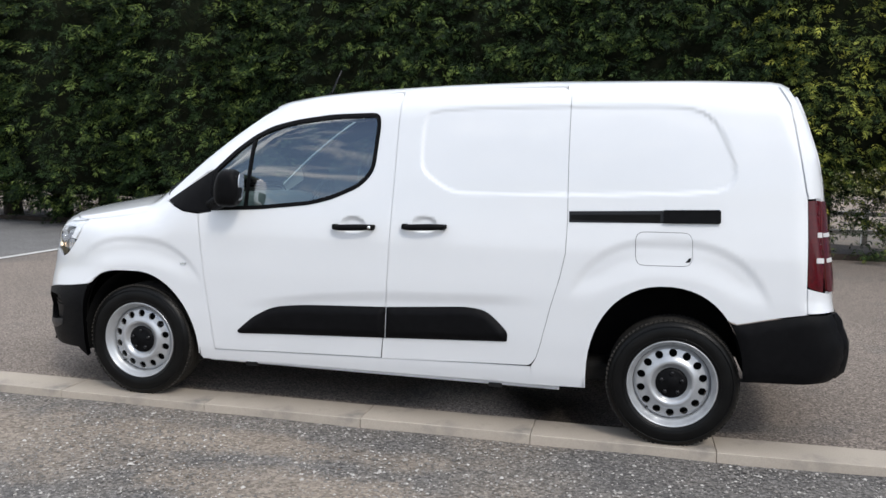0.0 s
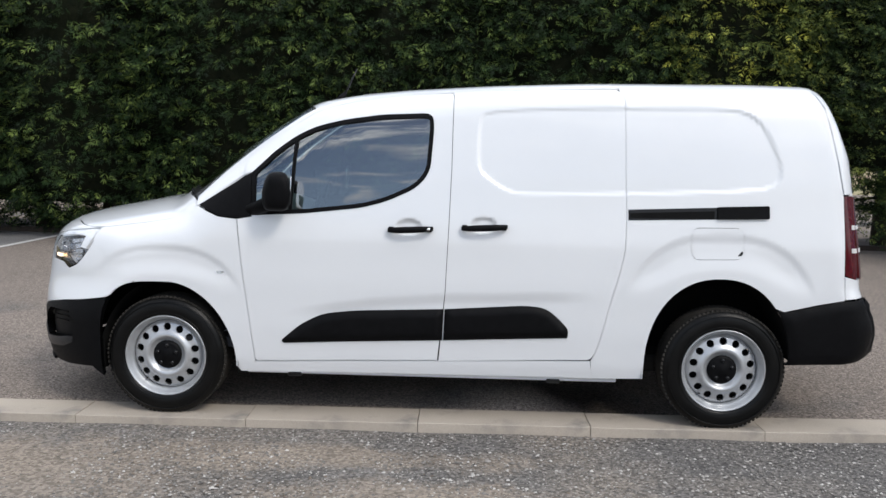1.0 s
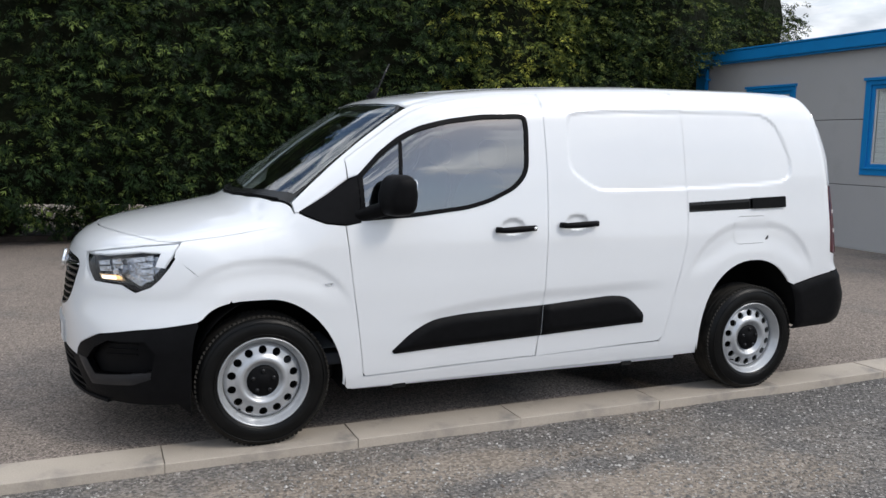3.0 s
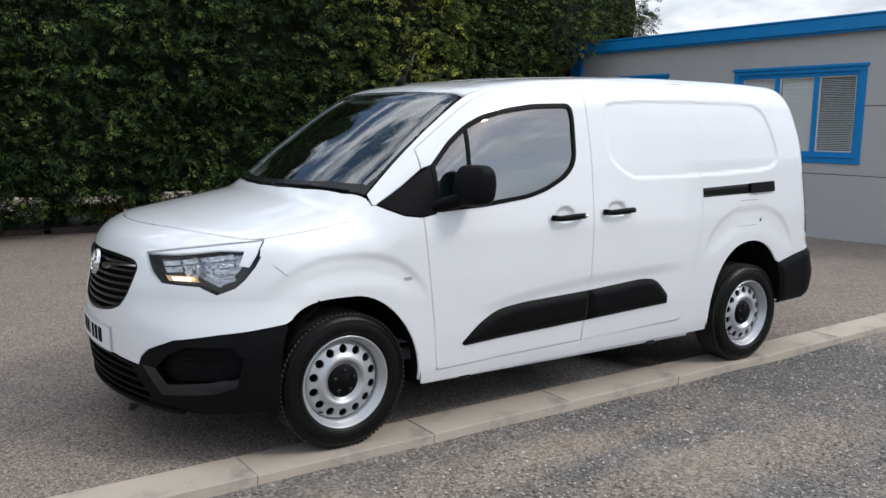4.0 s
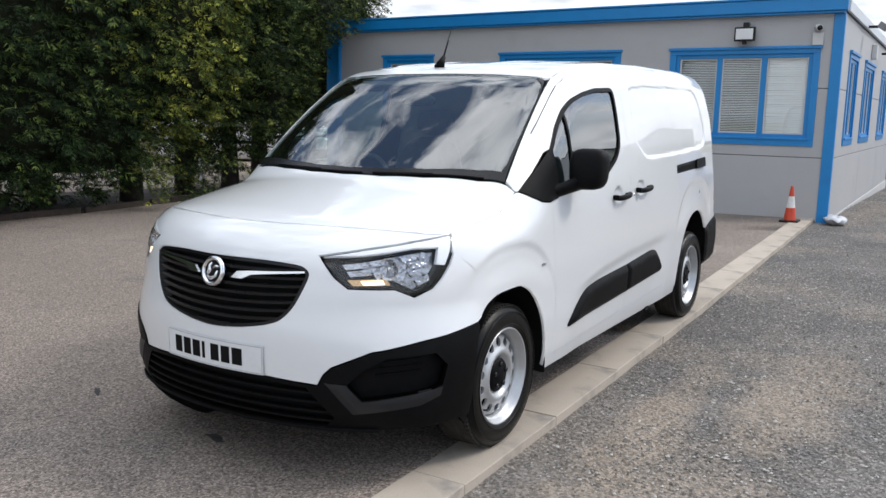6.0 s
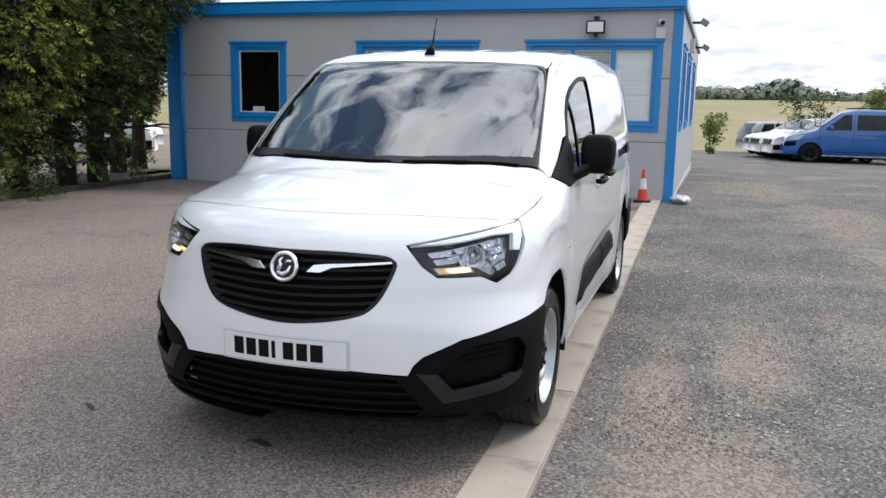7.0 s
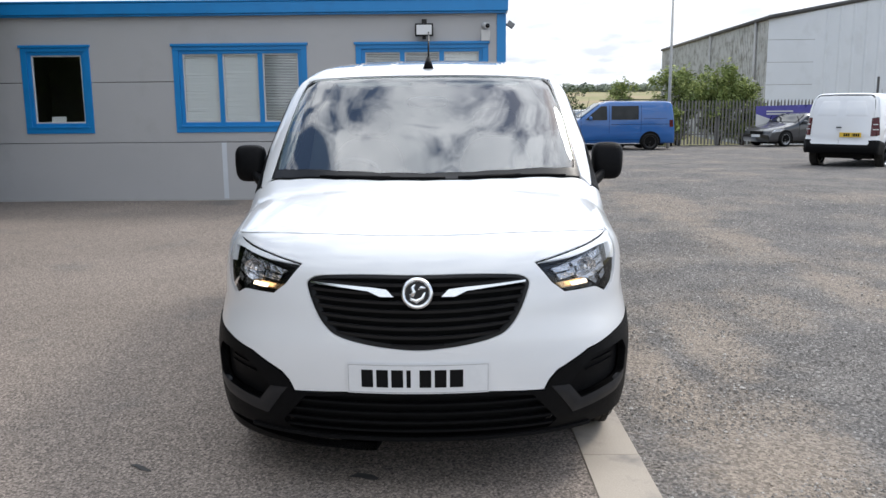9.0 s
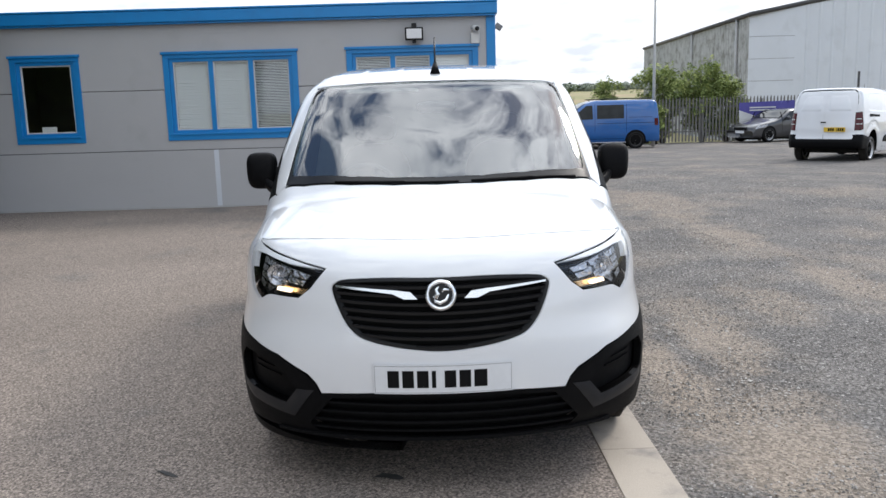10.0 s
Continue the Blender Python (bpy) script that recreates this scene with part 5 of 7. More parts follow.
def add_handle(door, x0, x1, z, s, lock):
    """Bar handle over a scooped recess."""
    n = 14
    y = float(from_side([(x0 + 0.01, z)], s)[0][1])
    verts, faces = [], []
    for i in range(n):
        q = i / (n - 1)
        x = x0 + (x1 - x0) * q
        out = 0.044 - 0.030 * abs(2 * q - 1) ** 4
        hh = 0.017 - 0.006 * abs(2 * q - 1) ** 3
        for a in np.linspace(0, 2 * math.pi, 9)[:-1]:
            verts.append((x, y + s * (out + 0.010 * math.cos(a)), z + 0.012 * (q - 0.5) + hh * math.sin(a)))
    for i in range(n - 1):
        for j in range(8):
            faces.append((8 * i + j, 8 * i + (j + 1) % 8, 8 * i + 8 + (j + 1) % 8, 8 * i + 8 + j))
    faces += [tuple(range(8)), tuple(range(8 * n - 8, 8 * n))]
    bar = mesh_ob("door_handle", verts, faces, BLACK_PLASTIC, door, "black plastic bar handle")
    for x in (x0 + 0.018, x1 - 0.020):
        box("handle_mount", x - 0.014, x + 0.014, min(y, y + s * 0.035), max(y, y + s * 0.035), z - 0.012, z + 0.012, BLACK_PLASTIC, bar)
    if lock:
        lathe("lock", [(0.0, 0.0), (0.008, 0.0), (0.009, -0.006)], CHROME, bar, "chrome lock", 14, Matrix.Translation((x1 - 0.022, y + s * 0.052, z + 0.004)) @ Matrix.Diagonal((1, s, 1, 1)))


def blob(name, cx, cy, cz, rx, ry, rz, material, parent, label="", power=3.0, nu=24, nv=14, shear=None):
    """A rounded box: a superellipsoid, with shear(x, y, z) to bend it."""
    verts, faces = [], []

    def spow(c, e):
        return math.copysign(abs(c) ** e, c)

    e = 2.0 / power
    for i in range(nv + 1):
        b = -math.pi / 2 + math.pi * i / nv
        for j in range(nu):
            a = 2 * math.pi * j / nu
            p = (rx * spow(math.cos(b), e) * spow(math.cos(a), e), ry * spow(math.cos(b), e) * spow(math.sin(a), e), rz * spow(math.sin(b), e))
            if shear:
                p = shear(*p)
            verts.append((cx + p[0], cy + p[1], cz + p[2]))
    for i in range(nv):
        for j in range(nu):
            faces.append((i * nu + j, i * nu + (j + 1) % nu, (i + 1) * nu + (j + 1) % nu, (i + 1) * nu + j))
    return mesh_ob(name, verts, faces, material, parent, label)


def add_mirror(van, s):
    head = blob("door_mirror", 0.632, 0.975 * s, 1.224, 0.076, 0.084, 0.100, BLACK_PLASTIC, van, "black plastic door mirror", 3.6,
                shear=lambda x, y, z: (x * (1 - 0.25 * max(0.0, z) / 0.1) + 0.22 * y * s + 0.05 * z, y * (1 + 0.06 * z / 0.1), z))
    arm = mesh_ob("mirror_arm", *arm_mesh([(0.455, 0.850 * s, 1.112), (0.50, 0.885 * s, 1.125), (0.56, 0.93 * s, 1.150), (0.62, 0.96 * s, 1.17)], [(0.060, 0.034), (0.056, 0.034), (0.052, 0.036), (0.055, 0.036)]), BLACK_PLASTIC, head)
    blob("mirror_glass", 0.703, 0.975 * s, 1.230, 0.004, 0.052, 0.074, CHROME, head, "mirror glass", 3.5, 20, 8, shear=lambda x, y, z: (x + 0.18 * y * s + 0.05 * z, y, z))


def arm_mesh(pts, sizes):
    verts, faces = [], []
    for (x, y, z), (a, b) in zip(pts, sizes):
        for q in np.linspace(0, 2 * math.pi, 11)[:-1]:
            verts.append((x + a * math.cos(q), y, z + b * math.sin(q)))
    n = len(pts)
    for i in range(n - 1):
        for j in range(10):
            faces.append((10 * i + j, 10 * i + (j + 1) % 10, 10 * i + 10 + (j + 1) % 10, 10 * i + 10 + j))
    faces += [tuple(range(10)), tuple(range(10 * n - 10, 10 * n))]
    return verts, faces


def both_ways(half):
    """A full outline from its half at angles of 0 and above, centre points first and last."""
    return list(half) + [(-a, z) for a, z in half[::-1] if abs(a) > 1e-6]


def add_front(van, lip_nose):
    lamp = [(24.2, 0.927), (33.0, 0.954), (43.5, 0.981), (52.3, 0.997), (51.8, 0.945), (50.6, 0.890), (48.6, 0.836), (46.6, 0.800), (43.0, 0.772), (39.0, 0.805), (30.0, 0.810), (27.2, 0.850)]
    grille = rounded(both_ways([(0, 0.898), (10.9, 0.901), (18.5, 0.893), (20.9, 0.885), (22.3, 0.862), (21.6, 0.82), (19.3, 0.728), (16.6, 0.672), (13.0, 0.648), (7.5, 0.627), (0, 0.612)]), 0.0)
    grille = [tuple(q) for q in chaikin(grille, 2)]
    arch_nose = [(math.degrees(math.atan2(abs(q[1]), AXIS_X - q[0])), float(q[2])) for q in from_side(arch(0, 106, 152, 16))]
    skin = lip_nose[:-1] + [(52.8, 0.999), (43.5, 0.984), (33.0, 0.957), (23.8, 0.929), (26.9, 0.850), (29.8, 0.807), (39.0, 0.802), (43.0, 0.768), (47.0, 0.798), (49.0, 0.834), (51.1, 0.888),
            (52.3, 0.934), (57.0, 0.865), (61.9, 0.790), (66.0, 0.735)] + [q for q in arch_nose if q[1] > 0.648] + [(58.2, 0.640), (50.0, 0.616), (44.2, 0.603), (36.5, 0.576), (34.4, 0.570), (29.5, 0.530), (27.0, 0.508), (25.3, 0.474), (24.3, 0.434), (13.0, 0.447), (0, 0.449)]
    front = panel("front_bumper", from_nose, both_ways(skin), WHITE_PAINT, van, holes=[grille], step=0.025, gap=0.0012, label="white painted upper front bumper")
    # sheet behind the nose panels; shade of their gaps is its colour
    shade_outline = both_ways([(0, 1.02), (30, 1.0), (50, 0.96), (60, 0.78), (57, 0.62), (54, 0.30), (30, 0.275), (0, 0.275)])
    panel("inner_front", from_nose, shade_outline, SHADOW_BLACK, van, step=0.06, off=-0.075, depth=0)
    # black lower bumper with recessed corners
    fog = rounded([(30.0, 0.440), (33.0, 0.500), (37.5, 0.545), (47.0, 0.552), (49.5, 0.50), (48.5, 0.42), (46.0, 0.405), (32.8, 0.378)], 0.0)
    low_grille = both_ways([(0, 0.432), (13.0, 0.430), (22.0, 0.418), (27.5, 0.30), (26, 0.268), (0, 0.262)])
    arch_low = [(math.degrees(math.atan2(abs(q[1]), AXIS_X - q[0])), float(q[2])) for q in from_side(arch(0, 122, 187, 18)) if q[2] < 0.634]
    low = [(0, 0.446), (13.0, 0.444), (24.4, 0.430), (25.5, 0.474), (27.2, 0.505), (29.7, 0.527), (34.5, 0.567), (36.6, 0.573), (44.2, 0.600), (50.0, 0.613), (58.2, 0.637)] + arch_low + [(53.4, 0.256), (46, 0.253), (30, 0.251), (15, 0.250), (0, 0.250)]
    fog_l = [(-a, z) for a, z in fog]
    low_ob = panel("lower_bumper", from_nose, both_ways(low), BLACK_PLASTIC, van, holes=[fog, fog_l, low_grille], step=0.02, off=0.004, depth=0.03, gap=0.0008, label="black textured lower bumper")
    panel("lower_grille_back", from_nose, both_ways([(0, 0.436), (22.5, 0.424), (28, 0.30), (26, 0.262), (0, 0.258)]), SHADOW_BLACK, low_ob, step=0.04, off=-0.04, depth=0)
    for z in (0.285, 0.322, 0.360, 0.398):
        edge = np.interp(z, [0.262, 0.30, 0.42], [26, 27.5, 22.3])
        bar = [tuple(p) for p in from_nose([(a, z) for a in np.linspace(-edge, edge, 25)])]
        profile_bar("lower_slat", bar, 0.030, 0.010, BLACK_PLASTIC, low_ob)
    lip = [tuple(p) for p in from_nose([(a, 0.250) for a in np.linspace(-36, 36, 33)])]
    profile_bar("bumper_lip", lip, 0.05, 0.014, BLACK_PLASTIC, low_ob, out=0.016)
    for k in (-1, 1):
        turn = [(k * a, z) for a, z in fog]
        f_ob = panel("fog_recess", from_nose, turn, BLACK_PLASTIC, low_ob, step=0.02, off=-0.035, depth=0, gap=-0.004, label="black recess in the bumper corner")
        panel("recess_blade", from_nose, [(k * a, z) for a, z in rounded([(25.6, 0.446), (29.8, 0.442), (32.8, 0.374), (48.6, 0.414), (48.2, 0.378), (44.0, 0.346), (31.0, 0.318)], 0.0)], SATIN_BLACK, low_ob, step=0.015, off=0.006, puff=0.006, depth=0.02, label="satin black bumper blade")
        for z in (0.528, 0.502, 0.476):
            panel("recess_rib", from_nose, [(k * a, zz) for a, zz in rounded([(35.5, z), (44.5, z + 0.012), (44.5, z + 0.002), (35.5, z - 0.010)], 0.0)], BLACK_PLASTIC, f_ob, step=0.015, off=-0.028, depth=0.008)
    # tow-eye cover line
    panel("tow_eye_cover", from_nose, rounded([(17.5, 0.505), (21.0, 0.508), (24.0, 0.452), (17.8, 0.452)], 0.0), WHITE_PAINT, front, step=0.02, off=0.0015, gap=0.001, depth=0.006)
    # grille
    back = panel("grille", from_nose, grille, SHADOW_BLACK, van, step=0.03, off=-0.040, depth=0, gap=-0.004, label="black slatted radiator grille with a chrome bar")
    panel("grille_surround", from_nose, shrink(dense(np.array(grille) * [NOSE_K, 1], 0.02), 0.001) / [NOSE_K, 1], GLOSS_BLACK, back, holes=[shrink(dense(np.array(grille) * [NOSE_K, 1], 0.02), 0.012) / [NOSE_K, 1]], step=0.02, off=-0.004, depth=0.035, gap=0.0005)
    gp = np.array(grille)
    for z in np.arange(0.642, 0.888, 0.0315):
        sag = 0.006 + 0.030 * (0.898 - z) / 0.28
        trial = np.linspace(-22.4, 22.4, 225)
        inside = [a for a, d in zip(trial, poly_dist(trial * NOSE_K, z + sag * ((trial / 22.0) ** 2 - 0.4), gp * [NOSE_K, 1])) if d < -0.008]
        if len(inside) > 10:
            span = np.linspace(min(inside), max(inside), 31)
            sag = 0.006 + 0.030 * (0.898 - z) / 0.28
            bar = [tuple(p) for p in from_nose([(a, z + sag * ((a / 22.0) ** 2 - 0.4)) for a in span])]
            profile_bar("slat", bar, 0.030, 0.013, GLOSS_BLACK, back, out=-0.008)
    for k in (-1, 1):
        wing_bar = [(k * a, z) for a, z in [(4.6, 0.818), (6.0, 0.845), (9.0, 0.852), (14.0, 0.858), (21.2, 0.868), (21.2, 0.861), (14.0, 0.848), (9.5, 0.838), (7.2, 0.818)]]
        panel("chrome_bar", from_nose, wing_bar, CHROME, back, step=0.012, off=0.004, depth=0.012, gap=0, edge=0.012, label="chrome wing bar")
    c = from_nose([(0, 0.832)])[0]
    n = body_normal(c[None])[0]
    m = Matrix.Translation(Vector(c) + Vector(n) * 0.004) @ Matrix.Rotation(math.atan2(n[2], -n[0]), 4, "Y") @ Matrix.Rotation(math.pi / 2, 4, "Z")
    badge = lathe("badge", [(0.0, 0.006), (0.044, 0.004), (0.046, 0.013), (0.052, 0.016), (0.059, 0.012), (0.061, 0.0)], CHROME, back, "round chrome badge", 40, m)
    lathe("badge_field", [(0.0, 0.0075), (0.044, 0.0075)], GLOSS_BLACK, badge, "", 32, m)
    for pts, rr in (([(-0.030, 0.004), (-0.020, -0.018), (0.002, -0.030), (0.022, -0.022), (0.030, -0.004)], (0.004, 0.007, 0.008, 0.007, 0.004)),
                    ([(0.020, -0.012), (0.012, 0.006), (0.018, 0.022), (0.006, 0.034)], (0.009, 0.010, 0.007, 0.003)),
                    ([(-0.032, 0.020), (-0.014, 0.022), (-0.004, 0.012)], (0.005, 0.006, 0.004))):
        bm = bmesh.new()
        add_tube(bm, [(x, 0.010, z) for x, z in pts], rr, 8)
        part("badge_relief", bm, CHROME, badge, "", smooth=True).matrix_local = m
    # headlights
    for k in (-1, 1):
        ln = [(k * a, z) for a, z in lamp]
        hl = panel("headlight", from_nose, ln, CLEAR_LENS, van, step=0.025, off=0.001, depth=0.0, gap=0.0015, label="clear headlight with chrome reflectors")
        hl.visible_shadow = False
        panel("bezel", from_nose, ln, LAMP_DARK, hl, step=0.03, off=-0.055, depth=0, gap=-0.01)
        panel("lamp_rim", from_nose, ln, GLOSS_BLACK, hl, holes=[shrink(dense(np.array(ln) * [NOSE_K, 1], 0.02), 0.0035) / [NOSE_K, 1]], step=0.02, off=-0.004, depth=0.05, gap=0.002)
        drl = [(24.6, 0.926), (33.0, 0.952), (43.5, 0.979), (52.0, 0.995), (51.3, 0.940), (49.8, 0.886), (47.6, 0.892), (48.4, 0.955), (43.0, 0.957), (33.0, 0.934)]
        panel("daylight_strip", from_nose, [(k * a, z) for a, z in drl], LAMP_WHITE, hl, step=0.015, off=-0.0015, depth=0.02, gap=0.001, edge=0.012, label="white daytime lamp strip")
        panel("reflector_bowl", from_nose, [(k * a, z) for a, z in [(31.0, 0.916), (37.0, 0.933), (43.0, 0.948), (48.2, 0.948), (48.0, 0.885), (46.0, 0.838), (43.2, 0.798), (40.2, 0.826), (36.0, 0.862), (32.5, 0.884)]], LAMP_SILVER, hl, step=0.02, off=-0.046, depth=0.0, gap=0.0, label="silver reflector")
        for a0, z0, rr in ((38.0, 0.886, 0.040),):
            c = from_nose([(k * a0, z0)])[0]
            n2 = body_normal(c[None])[0]
            n2 = Vector((-0.93, n2[1] * 0.35, 0.0)).normalized()
            mm = Matrix.Translation(Vector(c) - Vector(body_normal(c[None])[0]) * 0.030) @ n2.to_track_quat("Y", "Z").to_matrix().to_4x4()
            bowl = lathe("reflector", [(0.006, -0.030), (rr * 0.5, -0.022), (rr * 0.85, -0.006), (rr, 0.012), (rr + 0.004, 0.012)], LAMP_SILVER, hl, "chrome reflector bowl", 28, mm)
            lathe("bulb", [(0.0, 0.006), (0.010, 0.002), (0.012, -0.02)], CHROME, bowl, "", 14, mm)
        facets = [(28.2, 0.905, 33.0, 0.918), (29.2, 0.876, 34.0, 0.886), (33.6, 0.920, 37.6, 0.930), (34.6, 0.866, 36.5, 0.880), (40.0, 0.935, 45.8, 0.950), (41.8, 0.905, 46.0, 0.918), (42.0, 0.872, 46.4, 0.886), (43.4, 0.836, 46.5, 0.856)]
        for a0, z0, a1, z1 in facets:
            panel("lamp_facet", from_nose, [(k * a0, z0), (k * a1, z1), (k * (a1 + 0.5), z1 - 0.026), (k * (a0 + 0.9), z0 - 0.024)], LAMP_SILVER, hl, step=0.02, off=-0.032, depth=0.012, gap=0.001)
        panel("lit_bulb", from_nose, [(k * a, z) for a, z in rounded([(32.2, 0.838), (36.6, 0.840), (37.0, 0.824), (32.8, 0.823)], 0.006)], GLOWING, hl, step=0.01, off=-0.012, depth=0.012, gap=0.0, edge=0.006, label="lit warm-white lamp bulb")
        panel("indicator", from_nose, [(k * a, z) for a, z in rounded([(29.4, 0.842), (37.5, 0.846), (38.5, 0.818), (30.6, 0.818)], 0.0)], LAMP_WARM, hl, step=0.015, off=-0.036, depth=0.015, gap=0.001, label="amber indicator bulb behind clear plastic")
    # number plate
    ang = 13.3
    plate = [(-ang, 0.566), (ang, 0.566), (ang, 0.449), (-ang, 0.449)]
    p = empty("number_plate")
    p.parent = van
    panel("plate", from_nose, plate, PLATE_WHITE, p, step=0.04, off=0.010, depth=0.010, gap=0.0, label="white plastic plate")
    panel("plate_border", from_nose, [(a * 0.985, 0.507 + (z - 0.507) * 0.93) for a, z in plate], TRIM_GREY, p, holes=[[(a * 0.98, 0.507 + (z - 0.507) * 0.905) for a, z in plate]], step=0.04, off=0.0106, depth=0.0, gap=0.0)
    pos = 10.6
    for k, cw in enumerate((2.2, 2.2, 2.2, 0.8, 2.2, 2.2, 2.5)):
        if k == 4:
            pos -= 1.0
        bar = [(pos, 0.543), (pos - cw, 0.543), (pos - cw, 0.474), (pos, 0.474)]
        panel("plate_bar", from_nose, bar, PRINT_BLACK, p, step=0.04, off=0.0108, depth=0.0008, gap=0.0, label="dark bar")
        pos -= cw + 0.62


def profile_bar(name, pts, deep, high, material, parent, out=0.0):
    """A slat that follows points on the nose, deep along the normal."""
    p = np.array(pts)
    n = body_normal(p)
    n[:, 2] = 0
    n /= np.linalg.norm(n, axis=1, keepdims=True)
    verts, faces = [], []
    sec = ((0.0, -0.45), (0.0, 0.35), (-0.004, 0.5), (-deep, 0.5), (-deep, -0.5), (-0.004, -0.5))
    for q, m in zip(p, n):
        for a, b in sec:
            verts.append(q + m * (a + out) + np.array([0, 0, b * high]))
    k = len(sec)
    for i in range(len(p) - 1):
        for j in range(k):
            faces.append((k * i + j, k * i + (j + 1) % k, k * i + k + (j + 1) % k, k * i + k + j))
    faces += [tuple(range(k)), tuple(range(k * len(p) - k, k * len(p)))]
    return mesh_ob(name, verts, faces, material, parent, smooth=False)


def flat_plate(parent, x, y, z, w, h, material, facing):
    """A plate in the plane x, with dark bars in place of its characters."""
    xs = sorted((x, x + 0.006 * facing))
    box("plate", xs[0], xs[1], y - w / 2, y + w / 2, z - h / 2, z + h / 2, material, parent, "plastic plate", bevel=0.002)
    front = x + 0.006 * facing
    fs = sorted((front - 0.0004 * facing, front + 0.0008 * facing))
    pos = -0.193
    for k in range(7):
        step = 0.050
        cw = 0.038 if k != 3 else 0.014
        c = pos + (0.0 if k < 4 else 0.030)
        bm = bmesh.new()
        add_box(bm, fs[0], fs[1], y - (c + cw / 2), y - (c - cw / 2), z - 0.036, z + 0.036)
        part("plate_bar", bm, PRINT_BLACK, parent, "dark bar")
        pos += step + (0.0 if k != 2 else -0.006)


def add_rear(van):
    for s in (-1, 1):
        door = [(0.004 * 1, 1.775), (0.55, 1.760), (0.625, 1.70), (0.70, 1.36), (0.735, 1.255), (0.735, 0.725), (0.66, 0.61), (0.004, 0.61)]
        d = panel("rear_door", from_tail, rounded([(y, z, 0.03 if i in (1, 2) else 0.0) for i, (y, z) in enumerate(door)]), WHITE_PAINT, van, s, step=0.04, label="white rear door")
        panel("door_pressing", from_tail, rounded([(0.08, 1.66), (0.50, 1.65), (0.62, 1.28), (0.08, 1.28)], 0.05), WHITE_PAINT, d, s, step=0.04, off=0.001, puff=0.006, depth=0)
        panel("tail_lens", from_tail, rounded([(0.690, 1.245), (0.775, 1.25), (0.806, 1.05), (0.810, 0.82), (0.700, 0.81)], 0.012), RED_LENS, van, s, step=0.015, off=0.007, depth=0.012, label="dark red tail light")
        for z0, z1 in ((1.076, 1.100), (0.956, 0.980)):
            panel("tail_band", from_tail, rounded([(0.730, z1), (0.795, z1), (0.797, z0), (0.730, z0)], 0.006), FRAME_WHITE, van, s, step=0.02, off=0.011, depth=0.004, label="pale lamp band")
    bump = [(-0.80, 0.715), (-0.735, 0.715), (-0.66, 0.60), (0.66, 0.60), (0.735, 0.715), (0.80, 0.715), (0.80, 0.40), (0.6, 0.375), (-0.6, 0.375), (-0.80, 0.40)]
    panel("rear_bumper", from_tail, rounded(bump, 0.02), BLACK_PLASTIC, van, 1, step=0.04, off=0.012, puff=0.02, depth=0.03, label="black plastic rear bumper")
    # added near-black sheet that darkens the gaps round the rear doors
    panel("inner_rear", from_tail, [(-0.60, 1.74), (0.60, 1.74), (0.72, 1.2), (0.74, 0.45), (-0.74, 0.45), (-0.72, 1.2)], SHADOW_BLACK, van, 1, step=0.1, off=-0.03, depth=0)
    panel("rear_frame", from_tail, [(-0.60, 1.775), (0.60, 1.775), (0.69, 1.70), (0.745, 1.36), (0.79, 1.25), (0.80, 0.72), (-0.80, 0.72), (-0.79, 1.25), (-0.745, 1.36), (-0.69, 1.70)], WHITE_PAINT, van, 1, step=0.05, off=-0.010, depth=0, label="white frame behind the rear doors")
    box("rear_handle", 3.785, 3.805, -0.06, 0.06, 1.00, 1.03, BLACK_PLASTIC, van, bevel=0.005)
    p = empty("rear_number_plate")
    p.parent = van
    flat_plate(p, 3.79, 0.27, 0.84, 0.5, 0.11, PLATE_YELLOW, 1)
    # underbody
    box("underbody", -0.62, 3.25, -0.62, 0.62, 0.24, 0.34, UNDERBODY, van, "dark underbody", bevel=0.02)
    box("front_undertray", -0.66, 0.05, -0.42, 0.42, 0.225, 0.25, UNDERBODY, van, bevel=0.02)
    for x in (0.0, 2.975):
        tube("axle", [(x, -0.7, 0.32), (x, 0.7, 0.32)], 0.05, UNDERBODY, van)


